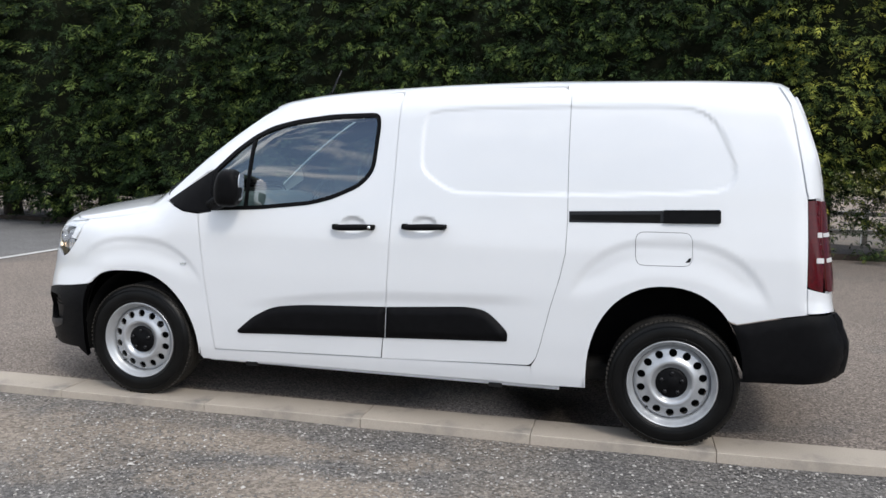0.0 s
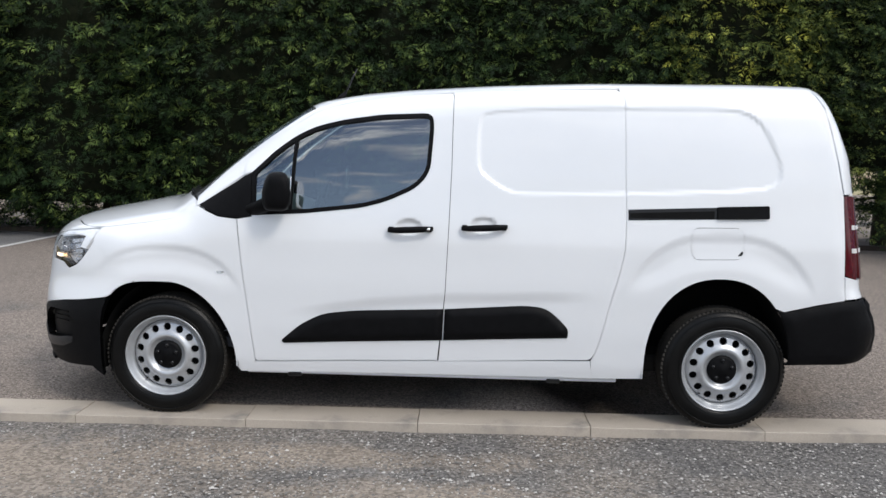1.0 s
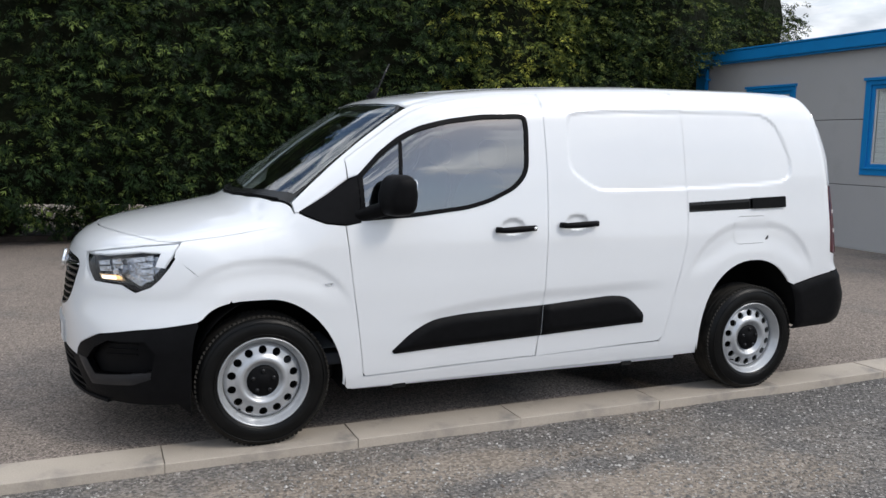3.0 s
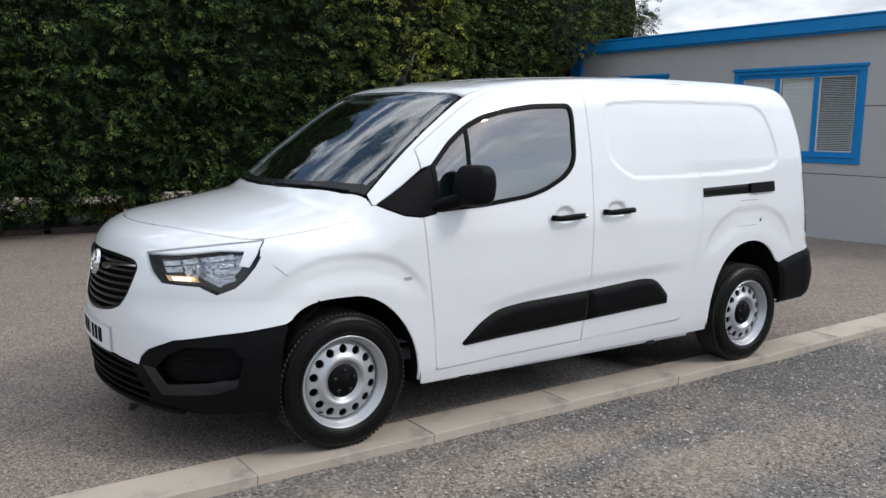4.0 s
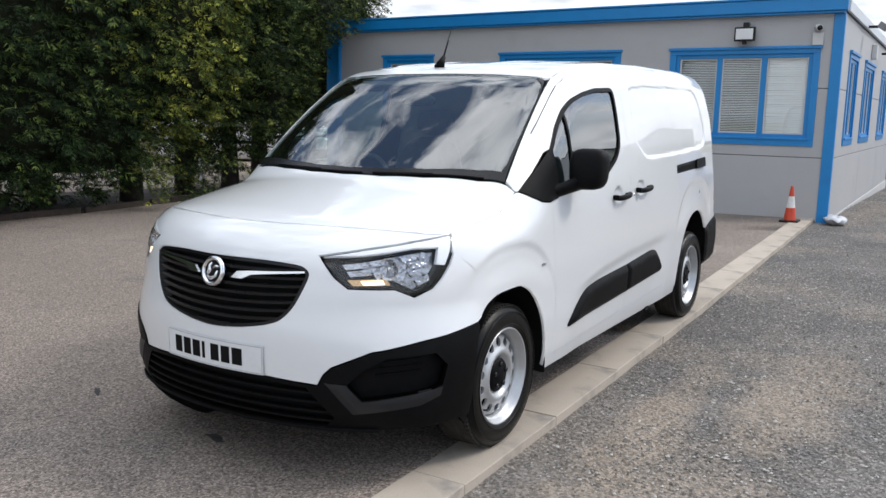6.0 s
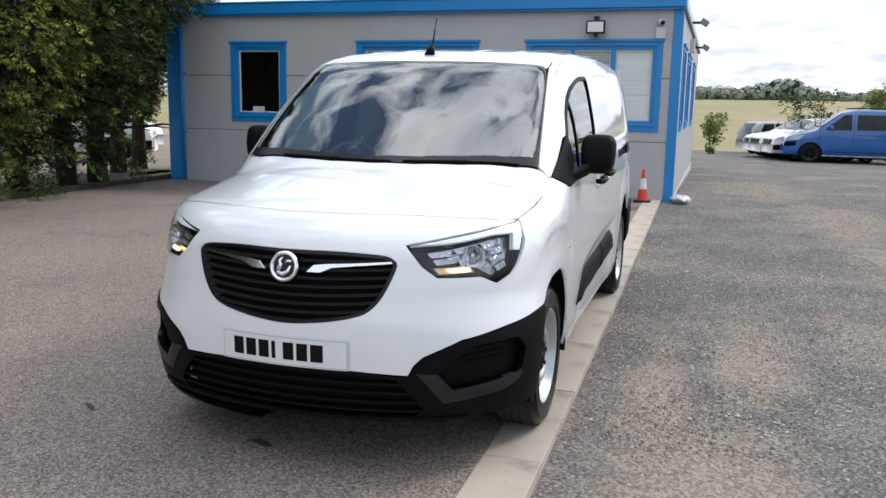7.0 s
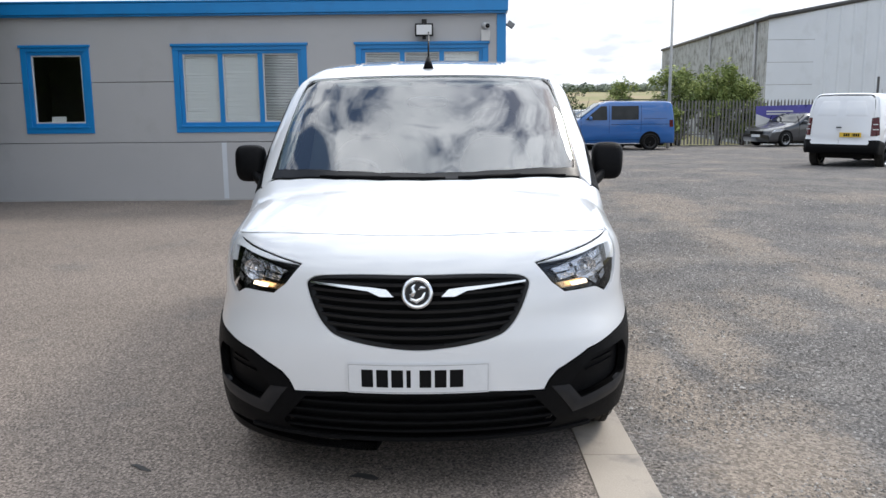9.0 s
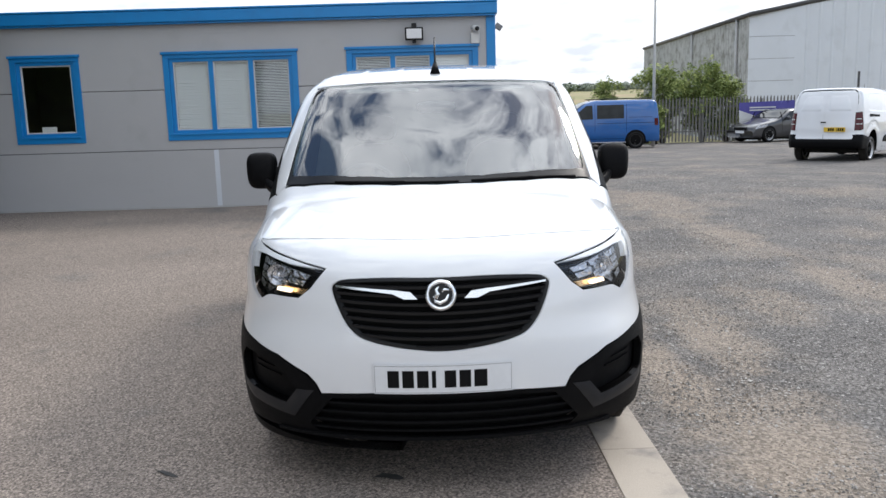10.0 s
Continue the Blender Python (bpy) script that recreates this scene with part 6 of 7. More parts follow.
def add_cabin(van):
    box("cabin_floor", 0.0, 1.56, -0.80, 0.80, 0.36, 0.42, SEAT_CLOTH, van, bevel=0.01)
    prof = [(-0.02, 1.11), (0.16, 1.145), (0.36, 1.115), (0.52, 1.06), (0.56, 0.98), (0.50, 0.72), (0.40, 0.45), (0.05, 0.45)]
    bm = bmesh.new()
    rows = []
    for y in np.linspace(-0.80, 0.80, 15):
        lift = 0.03 * math.exp(-((y - 0.38) / 0.2) ** 2)
        rows.append([bm.verts.new((x + 0.17 * y * y * (1 if k < 2 else 0.2), y, z + (lift if k in (2, 3) else 0) - (0.02 * y * y if k < 2 else 0))) for k, (x, z) in enumerate(prof)])
    for a, b in zip(rows, rows[1:]):
        for k in range(len(prof) - 1):
            bm.faces.new((a[k], b[k], b[k + 1], a[k + 1]))
    part("dashboard", bm, TRIM_GREY, van, "dark grey dashboard", smooth=True)
    for y in (-0.40, 0.40):
        blob("seat_cushion", 1.0, y, 0.66, 0.27, 0.25, 0.10, SEAT_CLOTH, van, "dark cloth seat", 3.5)
        blob("seat_back", 1.28, y, 1.00, 0.10, 0.24, 0.33, SEAT_CLOTH, van, "dark cloth backrest", 3.2, shear=lambda x, yy, z: (x + 0.25 * z, yy * (1 - 0.25 * max(z, 0)), z))
        blob("head_rest", 1.40, y, 1.42, 0.05, 0.14, 0.085, SEAT_CLOTH, van, "", 3.0)
    pts = [(0.60 + 0.07 * math.sin(a), 0.40 + 0.185 * math.cos(a), 1.06 + 0.175 * math.sin(a)) for a in np.linspace(0, 2 * math.pi, 29)]
    wheel = tube("steering_wheel", pts, 0.014, SEAT_CLOTH, van, "dark steering wheel", seg=8)
    blob("wheel_boss", 0.60, 0.40, 1.05, 0.03, 0.09, 0.07, SEAT_CLOTH, wheel, "", 2.5, 14, 8)
    bm = bmesh.new()
    outline = [(-0.82, 0.42), (0.82, 0.42), (0.82, 1.1), (0.74, 1.5), (0.60, 1.70), (-0.60, 1.70), (-0.74, 1.5), (-0.82, 1.1)]
    lid = [bm.faces.new([bm.verts.new((x, y, z)) for y, z in outline]) for x in (1.54, 1.56)]
    for k in range(8):
        bm.faces.new((lid[0].verts[k], lid[0].verts[(k + 1) % 8], lid[1].verts[(k + 1) % 8], lid[1].verts[k]))
    part("bulkhead", bm, TRIM_GREY, van, "grey steel bulkhead behind the seats")
    box("head_lining", 0.82, 1.54, -0.62, 0.62, 1.675, 1.69, TRIM_LIGHT, van, bevel=0.004)
    blob("rear_view_mirror", 0.58, 0.0, 1.545, 0.02, 0.11, 0.032, GLOSS_BLACK, van, "", 3.0, 16, 8)
    for y in (-0.30, 0.30):
        box("sun_visor", 0.74, 0.90, y - 0.2, y + 0.2, 1.635, 1.655, TRIM_LIGHT, van, bevel=0.006)


van = build_van()
tagged(van, "white panel van with black bumpers, parked on a concrete kerb", "van")

# ---- trees ----
def frond_set(pairs=2, length=0.17, slim=0.05, fan=50):
    """One feathery spray along +x: slim leaflets on one spine; its points and its quads."""
    pts = [np.array([0.62 * length * q, 0, -0.10 * length * q * q]) for q in (0, 0.36, 0.70, 1.0)]
    quads = [(0, 1, 2, 3)]

    def leaflet(root, ang, ln):
        a = radians(ang)
        d, s = np.array([math.cos(a), math.sin(a), 0]), np.array([-math.sin(a), math.cos(a), 0])
        mid = pts[root] + d * ln * 0.5
        n = len(pts)
        pts.extend([mid + s * slim * length, pts[root] + d * ln - np.array([0, 0, 0.18 * ln]), mid - s * slim * length])
        quads.append((root, n + 2, n + 1, n))

    for k in range(pairs):
        root = k if pairs > 2 else k + 1 - (k == 0)
        for side in (-1, 1):
            leaflet(root, side * (fan - 8 * k), length * (0.56 - 0.10 * k))
    leaflet(2, 0, 0.52 * length)
    return np.array(pts), np.array(quads)


def scatter_mesh(name, places, outward, sizes, material, rng, leaf, droop=0.35, extra=None, spread=0.5):
    """One mesh of many sprays at places, pointing outward with droop."""
    n = len(places)
    d = outward + rng.normal(0, spread, (n, 3))
    d[:, 2] -= droop
    d /= np.linalg.norm(d, axis=1, keepdims=True)
    up = np.tile([0.0, 0.0, 1.0], (n, 1)) + rng.normal(0, 0.6, (n, 3))
    s = np.cross(up, d)
    s /= np.linalg.norm(s, axis=1, keepdims=True)
    u = np.cross(d, s)
    m = np.stack([d, s, u], 1) * sizes[:, None, None]
    q, quads = leaf
    verts = (np.einsum("kc,ncd->nkd", q, m) + places[:, None]).reshape(-1, 3)
    faces = (quads[None] + (len(q) * np.arange(n))[:, None, None]).reshape(-1, 4)
    sprays = len(faces)
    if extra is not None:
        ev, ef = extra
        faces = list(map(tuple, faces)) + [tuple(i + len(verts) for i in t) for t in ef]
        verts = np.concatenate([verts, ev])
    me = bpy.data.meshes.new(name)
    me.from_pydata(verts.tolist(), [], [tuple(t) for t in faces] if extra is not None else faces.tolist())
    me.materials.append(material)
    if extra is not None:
        me.materials.append(CROWN_SHADE)
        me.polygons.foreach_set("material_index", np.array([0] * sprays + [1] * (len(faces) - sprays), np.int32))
    return me


def trunk_mesh(height, r, rng, limbs=8, lowest=0.8):
    bm = bmesh.new()
    lean = rng.normal(0, 0.03, 2)
    zs = np.linspace(-0.15, height, 8)
    add_tube(bm, [(lean[0] * z, lean[1] * z, z) for z in zs], [r * (1.45 if k == 0 else 1.12 if k == 1 else 1.0) * (1 - 0.85 * max(z, 0) / height) + 0.01 for k, z in enumerate(zs)], 9)
    for k in range(limbs):
        z = lowest + (height * 0.8 - lowest) * k / limbs
        a = rng.uniform(0, 2 * math.pi)
        ln = rng.uniform(0.7, 1.3)
        add_tube(bm, [(lean[0] * z, lean[1] * z, z), (0.5 * ln * math.cos(a), 0.5 * ln * math.sin(a), z + 0.10), (ln * math.cos(a), ln * math.sin(a), z + 0.05)], [0.035, 0.024, 0.010], 5)
    return bm


def conifer(variant, material, low, height, radius, dense_n):
    """Trunk, limbs and a shaggy crown built of drooping sprays."""
    rng = np.random.default_rng(40 + variant)
    tree = empty("conifer_tree")
    part("trunk", trunk_mesh(height * 0.92, 0.125, rng, 9, low * 0.7), BARK, tree, "brown ridged trunk", smooth=True)
    zs = np.array([low, low + 0.3, low + 0.75, 2.75, 4.0, 0.62 * height, 0.85 * height, height])
    if variant == 5:
        zs[3:5] = 2.45, 3.1
    rs = radius * np.array([0.10, 0.18, 0.28, 0.55, 1.05, 0.90, 0.50, 0.05] if variant == 5 else [0.45, 0.72, 0.90, 1.0, 0.97, 0.75, 0.42, 0.05])

    def crown_r(z, a):
        n1 = np.array([noise.noise(Vector((1.4 * math.cos(t), 1.4 * math.sin(t), zz * 0.55 + variant * 7))) for zz, t in zip(z, a)])
        n2 = np.array([noise.noise(Vector((4.2 * math.cos(t), 4.2 * math.sin(t), zz * 2.1 + variant * 3))) for zz, t in zip(z, a)])
        return np.interp(z, zs, rs) * (1 + 0.07 * n1 + 0.15 * n2)

    # branch tips spread over the crown, each a clump of sprays
    n = dense_n
    count_up = np.arange(n)
    cut = low + (4.5 - low) * ((count_up * 0.7548777) % 1.0)
    z = np.where(rng.uniform(size=n) < 0.86, cut, 4.5 + (height - 4.5) * rng.uniform(size=n))
    a = 2 * math.pi * ((count_up * 0.5698403) % 1.0) + rng.normal(0, 0.05, n)
    keep = (np.sin(a) < 0.3) | (rng.uniform(size=n) < 0.12)
    z, a = z[keep], a[keep]
    z = z - 0.30 * rng.uniform(size=len(z)) ** 3 * (z < low + 0.8)
    r = crown_r(z, a) * (1 - 0.17 * rng.uniform(size=len(z)) ** 1.5)
    tip = np.stack([r * np.cos(a), r * np.sin(a), z], 1)
    way = np.stack([np.cos(a), np.sin(a), -0.25 + 0 * a], 1) + rng.normal(0, 0.25, (len(z), 3))
    way /= np.linalg.norm(way, axis=1, keepdims=True)
    per = 15
    span = rng.uniform(0.16, 0.34, len(z))
    t = rng.uniform(-0.9, 1.0, (len(z), per))
    flat = rng.normal(0, 0.32, (len(z), per))
    across = np.cross(way, [0, 0, 1.0])
    across /= np.linalg.norm(across, axis=1, keepdims=True) + 1e-6
    p = (tip[:, None] + way[:, None] * (t * span[:, None])[..., None] + across[:, None] * (flat * span[:, None] * (1.1 - t))[..., None] + rng.normal(0, 0.018, (len(z), per, 3))).reshape(-1, 3)
    out = (way[:, None] * 0.9 + across[:, None] * (flat * 1.6)[..., None]).reshape(-1, 3)
    if variant in (3, 4):
        # low boughs that hang from the trunk
        for k in range(8 if variant == 3 else 3):
            z0, aa, ln = low * rng.uniform(0.55, 1.15), rng.uniform(0, 2 * math.pi), radius * rng.uniform(0.6, 1.0)
            q = rng.uniform(0.15, 1.0, 150) ** 0.7
            dirn = np.array([math.cos(aa), math.sin(aa), 0])
            side = np.array([-math.sin(aa), math.cos(aa), 0])
            b = q[:, None] * ln * dirn + (rng.normal(0, 0.14, 150) * (0.4 + q))[:, None] * side
            b[:, 2] = z0 - 0.45 * ln * q ** 2 + rng.normal(0, 0.05, 150)
            b[:, 2] = np.maximum(b[:, 2], 0.10)
            p = np.concatenate([p, b])
            out = np.concatenate([out, np.tile(dirn * 0.8, (150, 1)) + rng.normal(0, 0.4, (150, 3))])
    size = rng.uniform(0.7, 1.35, len(p))
    # near-black hull inside the crown: imitates deep shade and stops see-through
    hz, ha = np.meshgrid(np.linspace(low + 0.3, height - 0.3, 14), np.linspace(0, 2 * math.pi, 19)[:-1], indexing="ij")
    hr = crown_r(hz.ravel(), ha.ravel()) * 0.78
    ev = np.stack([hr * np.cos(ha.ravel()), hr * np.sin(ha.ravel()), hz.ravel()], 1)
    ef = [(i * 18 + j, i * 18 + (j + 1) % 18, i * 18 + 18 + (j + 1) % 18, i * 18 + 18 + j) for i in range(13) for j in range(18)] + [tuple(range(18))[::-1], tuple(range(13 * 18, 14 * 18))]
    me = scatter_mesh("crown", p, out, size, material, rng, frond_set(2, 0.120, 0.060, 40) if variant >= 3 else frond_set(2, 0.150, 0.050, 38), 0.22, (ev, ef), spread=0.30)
    crown = new("crown", me)
    crown.parent = tree
    crown["label"] = "dense dark green sprays"
    return tree


DENSE = 920
kinds = [conifer(0, CONIFER, 0.38, 7.0, 2.0, DENSE), conifer(1, CONIFER, 0.24, 7.3, 1.9, DENSE), conifer(2, CONIFER, 0.22, 6.9, 2.05, DENSE),
         conifer(3, OLIVE_CONIFER, 1.05, 9.4, 1.6, 1050), conifer(4, GOLD_CONIFER, 1.05, 8.6, 1.75, 1000), conifer(5, OLIVE_CONIFER, 1.25, 9.2, 1.75, 950)]
plan = [(-9.25, 8.9, 0), (-8.2, 8.95, 0), (-7.0, 8.85, 2), (-5.75, 8.9, 1), (-4.5, 8.8, 2), (-3.2, 8.9, 1), (-2.0, 8.85, 2), (-0.8, 8.8, 1),
        (0.4, 8.85, 2), (1.6, 8.8, 1), (2.8, 8.85, 2), (4.1, 8.85, 1), (5.41, 8.7, 4), (6.62, 8.7, 3), (7.6, 8.75, 3), (8.45, 8.9, 5), (11.2, 10.7, 5), (12.6, 11.2, 5)]
used = set()
rt = random.Random(5)
for x, y, k in plan:
    m = pose(x, y + rt.uniform(-0.1, 0.1), float(ground_z(x, y)) + 0.02, 0, 0, rt.uniform(-22, 22)) @ Matrix.Scale(rt.uniform(0.94, 1.06), 4)
    if k in used:
        tree = copy_thing(kinds[k], m)
        tree.scale = m.to_scale()
    else:
        tree = kinds[k]
        tree.matrix_world = m
        used.add(k)
    tagged(tree, "golden-green conifer with low shaggy boughs" if k == 4 else "dark green conifer grown into a tall screen", "tree", "row of conifers")


def leafy(name, radius, height, n, material, seed, leaf_len, stems=6, low=0.05, label="", flat=1.0):
    """A many-stemmed bush or small tree with open leaves."""
    rng = np.random.default_rng(seed)
    bush = empty(name)
    bm = bmesh.new()
    tips = []
    for k in range(stems):
        a = 2 * math.pi * k / stems + rng.uniform(-0.4, 0.4)
        h = height * rng.uniform(0.7, 1.0)
        rr = radius * rng.uniform(0.3, 0.8)
        pts = [(0.08 * math.cos(a), 0.08 * math.sin(a), -0.05), (0.4 * rr * math.cos(a), 0.4 * rr * math.sin(a), 0.45 * h), (rr * math.cos(a), rr * math.sin(a), h)]
        add_tube(bm, pts, [0.035, 0.022, 0.006], 5)
        tips.append(pts)
    part("stem", bm, BARK, bush, "thin brown stems", smooth=True)
    clumps = 14 + stems * 3
    c = np.stack([rng.normal(0, 0.42, clumps) * radius, rng.normal(0, 0.42, clumps) * radius * flat, low + height * rng.beta(2.2, 1.5, clumps)], 1)
    pick = rng.integers(0, clumps, n)
    p = c[pick] + rng.normal(0, 1, (n, 3)) * np.array([0.20, 0.20 * flat, 0.15]) * radius
    p[:, 2] = np.maximum(p[:, 2], 0.04)
    out = p - np.array([0, 0, height * 0.4])
    out /= np.linalg.norm(out, axis=1, keepdims=True) + 1e-6
    me = scatter_mesh("leaves", p, out, rng.uniform(0.6, 1.4, n), material, rng, frond_set(2, leaf_len, 0.12, 62), 0.1, spread=0.8)
    lv = new("leaves", me)
    lv.parent = bush
    lv["kind"] = "stuff"
    return bush

# ---- vehicles further off ----
def vehicle(name, top, belt, w, wheels, r, paint, side_windows, bottom=0.28, tum=0.10, rim=ALLOY, screen=None, rear_lamp=None, head_lamp=None, plastics=None, doors=(), strip=None, seams=()):
    """A road vehicle along x, front at 0: lofted body, glazing, lamps, wheels. Outlines are (x, z)."""
    car = empty(name)
    tx, tz = soft_curve([p[0] for p in top], [p[1] for p in top], 0.10)
    x0, x1 = top[0][0], top[-1][0]
    zroof = max(p[1] for p in top)

    def flank(x, z):
        base = w * (1 - tum * np.clip((z - belt) / (zroof - belt), 0, 1) ** 1.3 - 0.03 * np.clip((belt - z) / belt, 0, 1) ** 2)
        q = np.abs((x - (x0 + x1) / 2) / ((x1 - x0) / 2))
        return base * (1 - 0.14 * np.clip(q, 0, 1) ** 7)

    xs = x0 + (x1 - x0) * (0.5 - 0.5 * np.cos(np.linspace(0, math.pi, 44)))
    verts, faces = [], []
    for x in xs:
        zt = float(np.interp(x, tx, tz))
        zt = max(zt, bottom + 0.15)
        zl = [bottom, bottom + 0.06] + [bottom + 0.06 + (zt - 0.10 - bottom - 0.06) * q for q in (0.25, 0.5, 0.75, 1.0)] + [zt - 0.04, zt - 0.008, zt]
        sec = []
        for k, z in enumerate(zl):
            y = float(flank(x, z))
            y *= (0.93, 1, 1, 1, 1, 1, 0.965, 0.86, 0.5)[k]
            sec.append((y, z))
        row = [(-y, z) for y, z in sec] + [(0, zt + 0.004)] + sec[::-1]
        verts += [(x, y, z) for y, z in row]
    k = 19
    for i in range(len(xs) - 1):
        for j in range(k - 1):
            faces.append((k * i + j, k * i + j + 1, k * i + k + j + 1, k * i + k + j))
        faces.append((k * i + k - 1, k * i, k * i + k, k * i + 2 * k - 1))
    faces += [tuple(range(k)), tuple(range(k * (len(xs) - 1), k * len(xs)))[::-1]]
    mesh_ob("body", verts, faces, paint, car)

    def lay(pname, outline, material, s, off, label="", thick=0.012, parent=None):
        v, f = fill(dense(rounded(outline, 0.03), 0.05), [], 0.12)
        y = flank(v[:, 0], v[:, 1]) + off
        a = np.column_stack([v[:, 0], s * y, v[:, 1]])
        n = len(a)
        b = a - np.array([0, s * (thick + 0.03), 0])
        ff = [tuple(t) for t in f] if s < 0 else [tuple(t[::-1]) for t in f]
        return mesh_ob(pname, np.concatenate([a, b]), ff + [tuple(i + n for i in t[::-1]) for t in ff] + [(i, (i + 1) % len(dense(rounded(outline, 0.03), 0.05)), (i + 1) % len(dense(rounded(outline, 0.03), 0.05)) + n, i + n) for i in range(len(dense(rounded(outline, 0.03), 0.05)))], material, parent or car, label, smooth=False)

    for s in (-1, 1):
        for o in side_windows:
            lay("side_window", o, DARK_GLASS, s, 0.004, "dark side glass")
        if plastics:
            for o in plastics:
                lay("plastic_trim", o, BLACK_PLASTIC, s, 0.008, "black plastic trim")
        if rear_lamp:
            lay("rear_lamp", rear_lamp, RED_LENS, s, 0.006, "red rear lamp")
        if head_lamp:
            lay("head_lamp", head_lamp, LAMP_SILVER, s, 0.006, "clear headlamp")
        for x in doors:
            lay("door_gap", [(x - 0.005, belt - 0.5), (x + 0.005, belt - 0.5), (x + 0.005, zroof - 0.15), (x - 0.005, zroof - 0.15)], SHADOW_BLACK, s, 0.002)
        for o in seams:
            lay("panel_seam", o, SHADOW_BLACK, s, 0.003)
        if strip:
            lay("side_strip", strip, LAMP_SILVER, s, 0.008)
        for x in wheels:
            # no arch is cut: a black disc on the flank imitates its shade
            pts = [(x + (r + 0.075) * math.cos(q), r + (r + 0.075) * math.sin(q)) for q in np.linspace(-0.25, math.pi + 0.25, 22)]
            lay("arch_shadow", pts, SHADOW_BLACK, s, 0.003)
            wl = empty("wheel")
            wl.parent = car
            wl.location = (x, s * (w - 0.10), r)
            fl = Matrix.Diagonal((1, s, 1, 1))
            lathe("tyre", [(r * 0.66, 0.09), (r * 0.72, 0.108), (r * 0.92, 0.105), (r, 0.075), (r, -0.075), (r * 0.9, -0.105), (r * 0.6, -0.10)], RUBBER, wl, "", 36, fl)
            lathe("rim", [(r * 0.55, 0.03), (r * 0.62, 0.085), (r * 0.67, 0.098), (r * 0.69, 0.09)], rim, wl, "", 36, fl)
            lathe("brake", [(0, 0.02), (r * 0.6, 0.02)], SHADOW_BLACK, wl, "", 24, fl)
            for q in range(5):
                for dq in (-0.10, 0.10):
                    a = 2 * math.pi * q / 5 + 0.4
                    bm = bmesh.new()
                    m = Matrix.Rotation(a + dq, 4, "Y")
                    add_box(bm, 0.02, r * 0.63, s * 0.06 - 0.012, s * 0.06 + 0.012, -0.018, 0.018, m)
                    part("spoke", bm, rim, wl)
            lathe("centre_cap", [(0, 0.085), (0.03, 0.085), (0.05, 0.06)], rim, wl, "", 16, fl)
        # door mirror
        blob("door_mirror", (screen or [(1.0, belt + 0.1)])[0][0] + 0.35, s * (w + 0.09), belt + 0.10, 0.06, 0.11, 0.085, paint, car, "", 3.0, 14, 8)
    if screen:
        (ax, az), (bx, bz) = screen
        rows = []
        for q in np.linspace(0, 1, 6):
            x, z = ax + (bx - ax) * q, az + (bz - az) * q
            hw = float(flank(x, z)) * 0.90
            zc = float(np.interp(x, tx, tz))
            rows.append([(x - 0.02, -hw, zc + 0.004), (x - 0.03, -hw * 0.5, zc + 0.012), (x - 0.03, hw * 0.5, zc + 0.012), (x - 0.02, hw, zc + 0.004)])
        pts = [p for row in rows for p in row]
        mesh_ob("windscreen", pts, [(4 * i + j, 4 * i + j + 1, 4 * i + j + 5, 4 * i + j + 4) for i in range(5) for j in range(3)], DARK_GLASS, car, "dark windscreen")
    box("sump", x0 + 0.4, x1 - 0.4, -w * 0.8, w * 0.8, bottom - 0.09, bottom + 0.02, UNDERBODY, car, bevel=0.02)
    return car


def at_ground(x, y, rz, lift=-0.041):
    return pose(x, y, float(ground_z(x, y)) + lift, 0, 0, rz)


VAN_TOP = [(0.0, 0.55), (0.04, 0.86), (0.30, 1.02), (1.05, 1.20), (1.35, 1.42), (1.95, 1.86), (2.35, 1.95), (4.6, 1.94), (4.85, 1.88), (4.90, 1.2), (4.93, 0.7)]
blue = vehicle("camper_van", VAN_TOP, 1.18, 0.95, (0.92, 3.95), 0.345, BLUE_CAR,
               [[(1.36, 1.21), (1.62, 1.46), (1.98, 1.75), (2.22, 1.76), (2.24, 1.21)], [(2.40, 1.22), (2.40, 1.76), (3.48, 1.76), (3.48, 1.22)]], rim=DARK_ALLOY, screen=[(1.22, 1.30), (1.98, 1.87)],
               rear_lamp=[(4.72, 0.92), (4.70, 1.20), (4.86, 1.20), (4.88, 0.92)], head_lamp=[(0.10, 0.80), (0.30, 0.98), (0.70, 1.02), (0.50, 0.84)], doors=(1.20, 2.32, 3.58), seams=[[(2.40, 1.045), (4.72, 1.045), (4.72, 1.030), (2.40, 1.030)], [(1.40, 0.43), (3.50, 0.43), (3.50, 0.418), (1.40, 0.418)], [(3.66, 1.26), (4.62, 1.26), (4.62, 1.25), (3.66, 1.25)]],
               strip=[(1.32, 0.30), (3.55, 0.30), (3.55, 0.27), (1.32, 0.27)], plastics=[[(0.03, 0.58), (0.03, 0.74), (0.42, 0.78), (0.42, 0.62)]])
blue.matrix_world = at_ground(30.4, -3.95, -90)
for s in (-1, 1):
    tube("roof_rail", [(2.2, s * 0.72, 1.99), (3.4, s * 0.74, 2.0), (4.6, s * 0.72, 1.985)], 0.02, GLOSS_BLACK, blue)
tagged(blue, "bright blue camper van with dark alloy wheels", "van")
CAR_TOP = [(0.0, 0.48), (0.06, 0.68), (0.35, 0.80), (1.25, 0.97), (1.55, 1.10), (2.05, 1.37), (2.55, 1.44), (3.2, 1.41), (3.95, 1.10), (4.45, 1.03), (4.58, 0.90), (4.62, 0.55)]
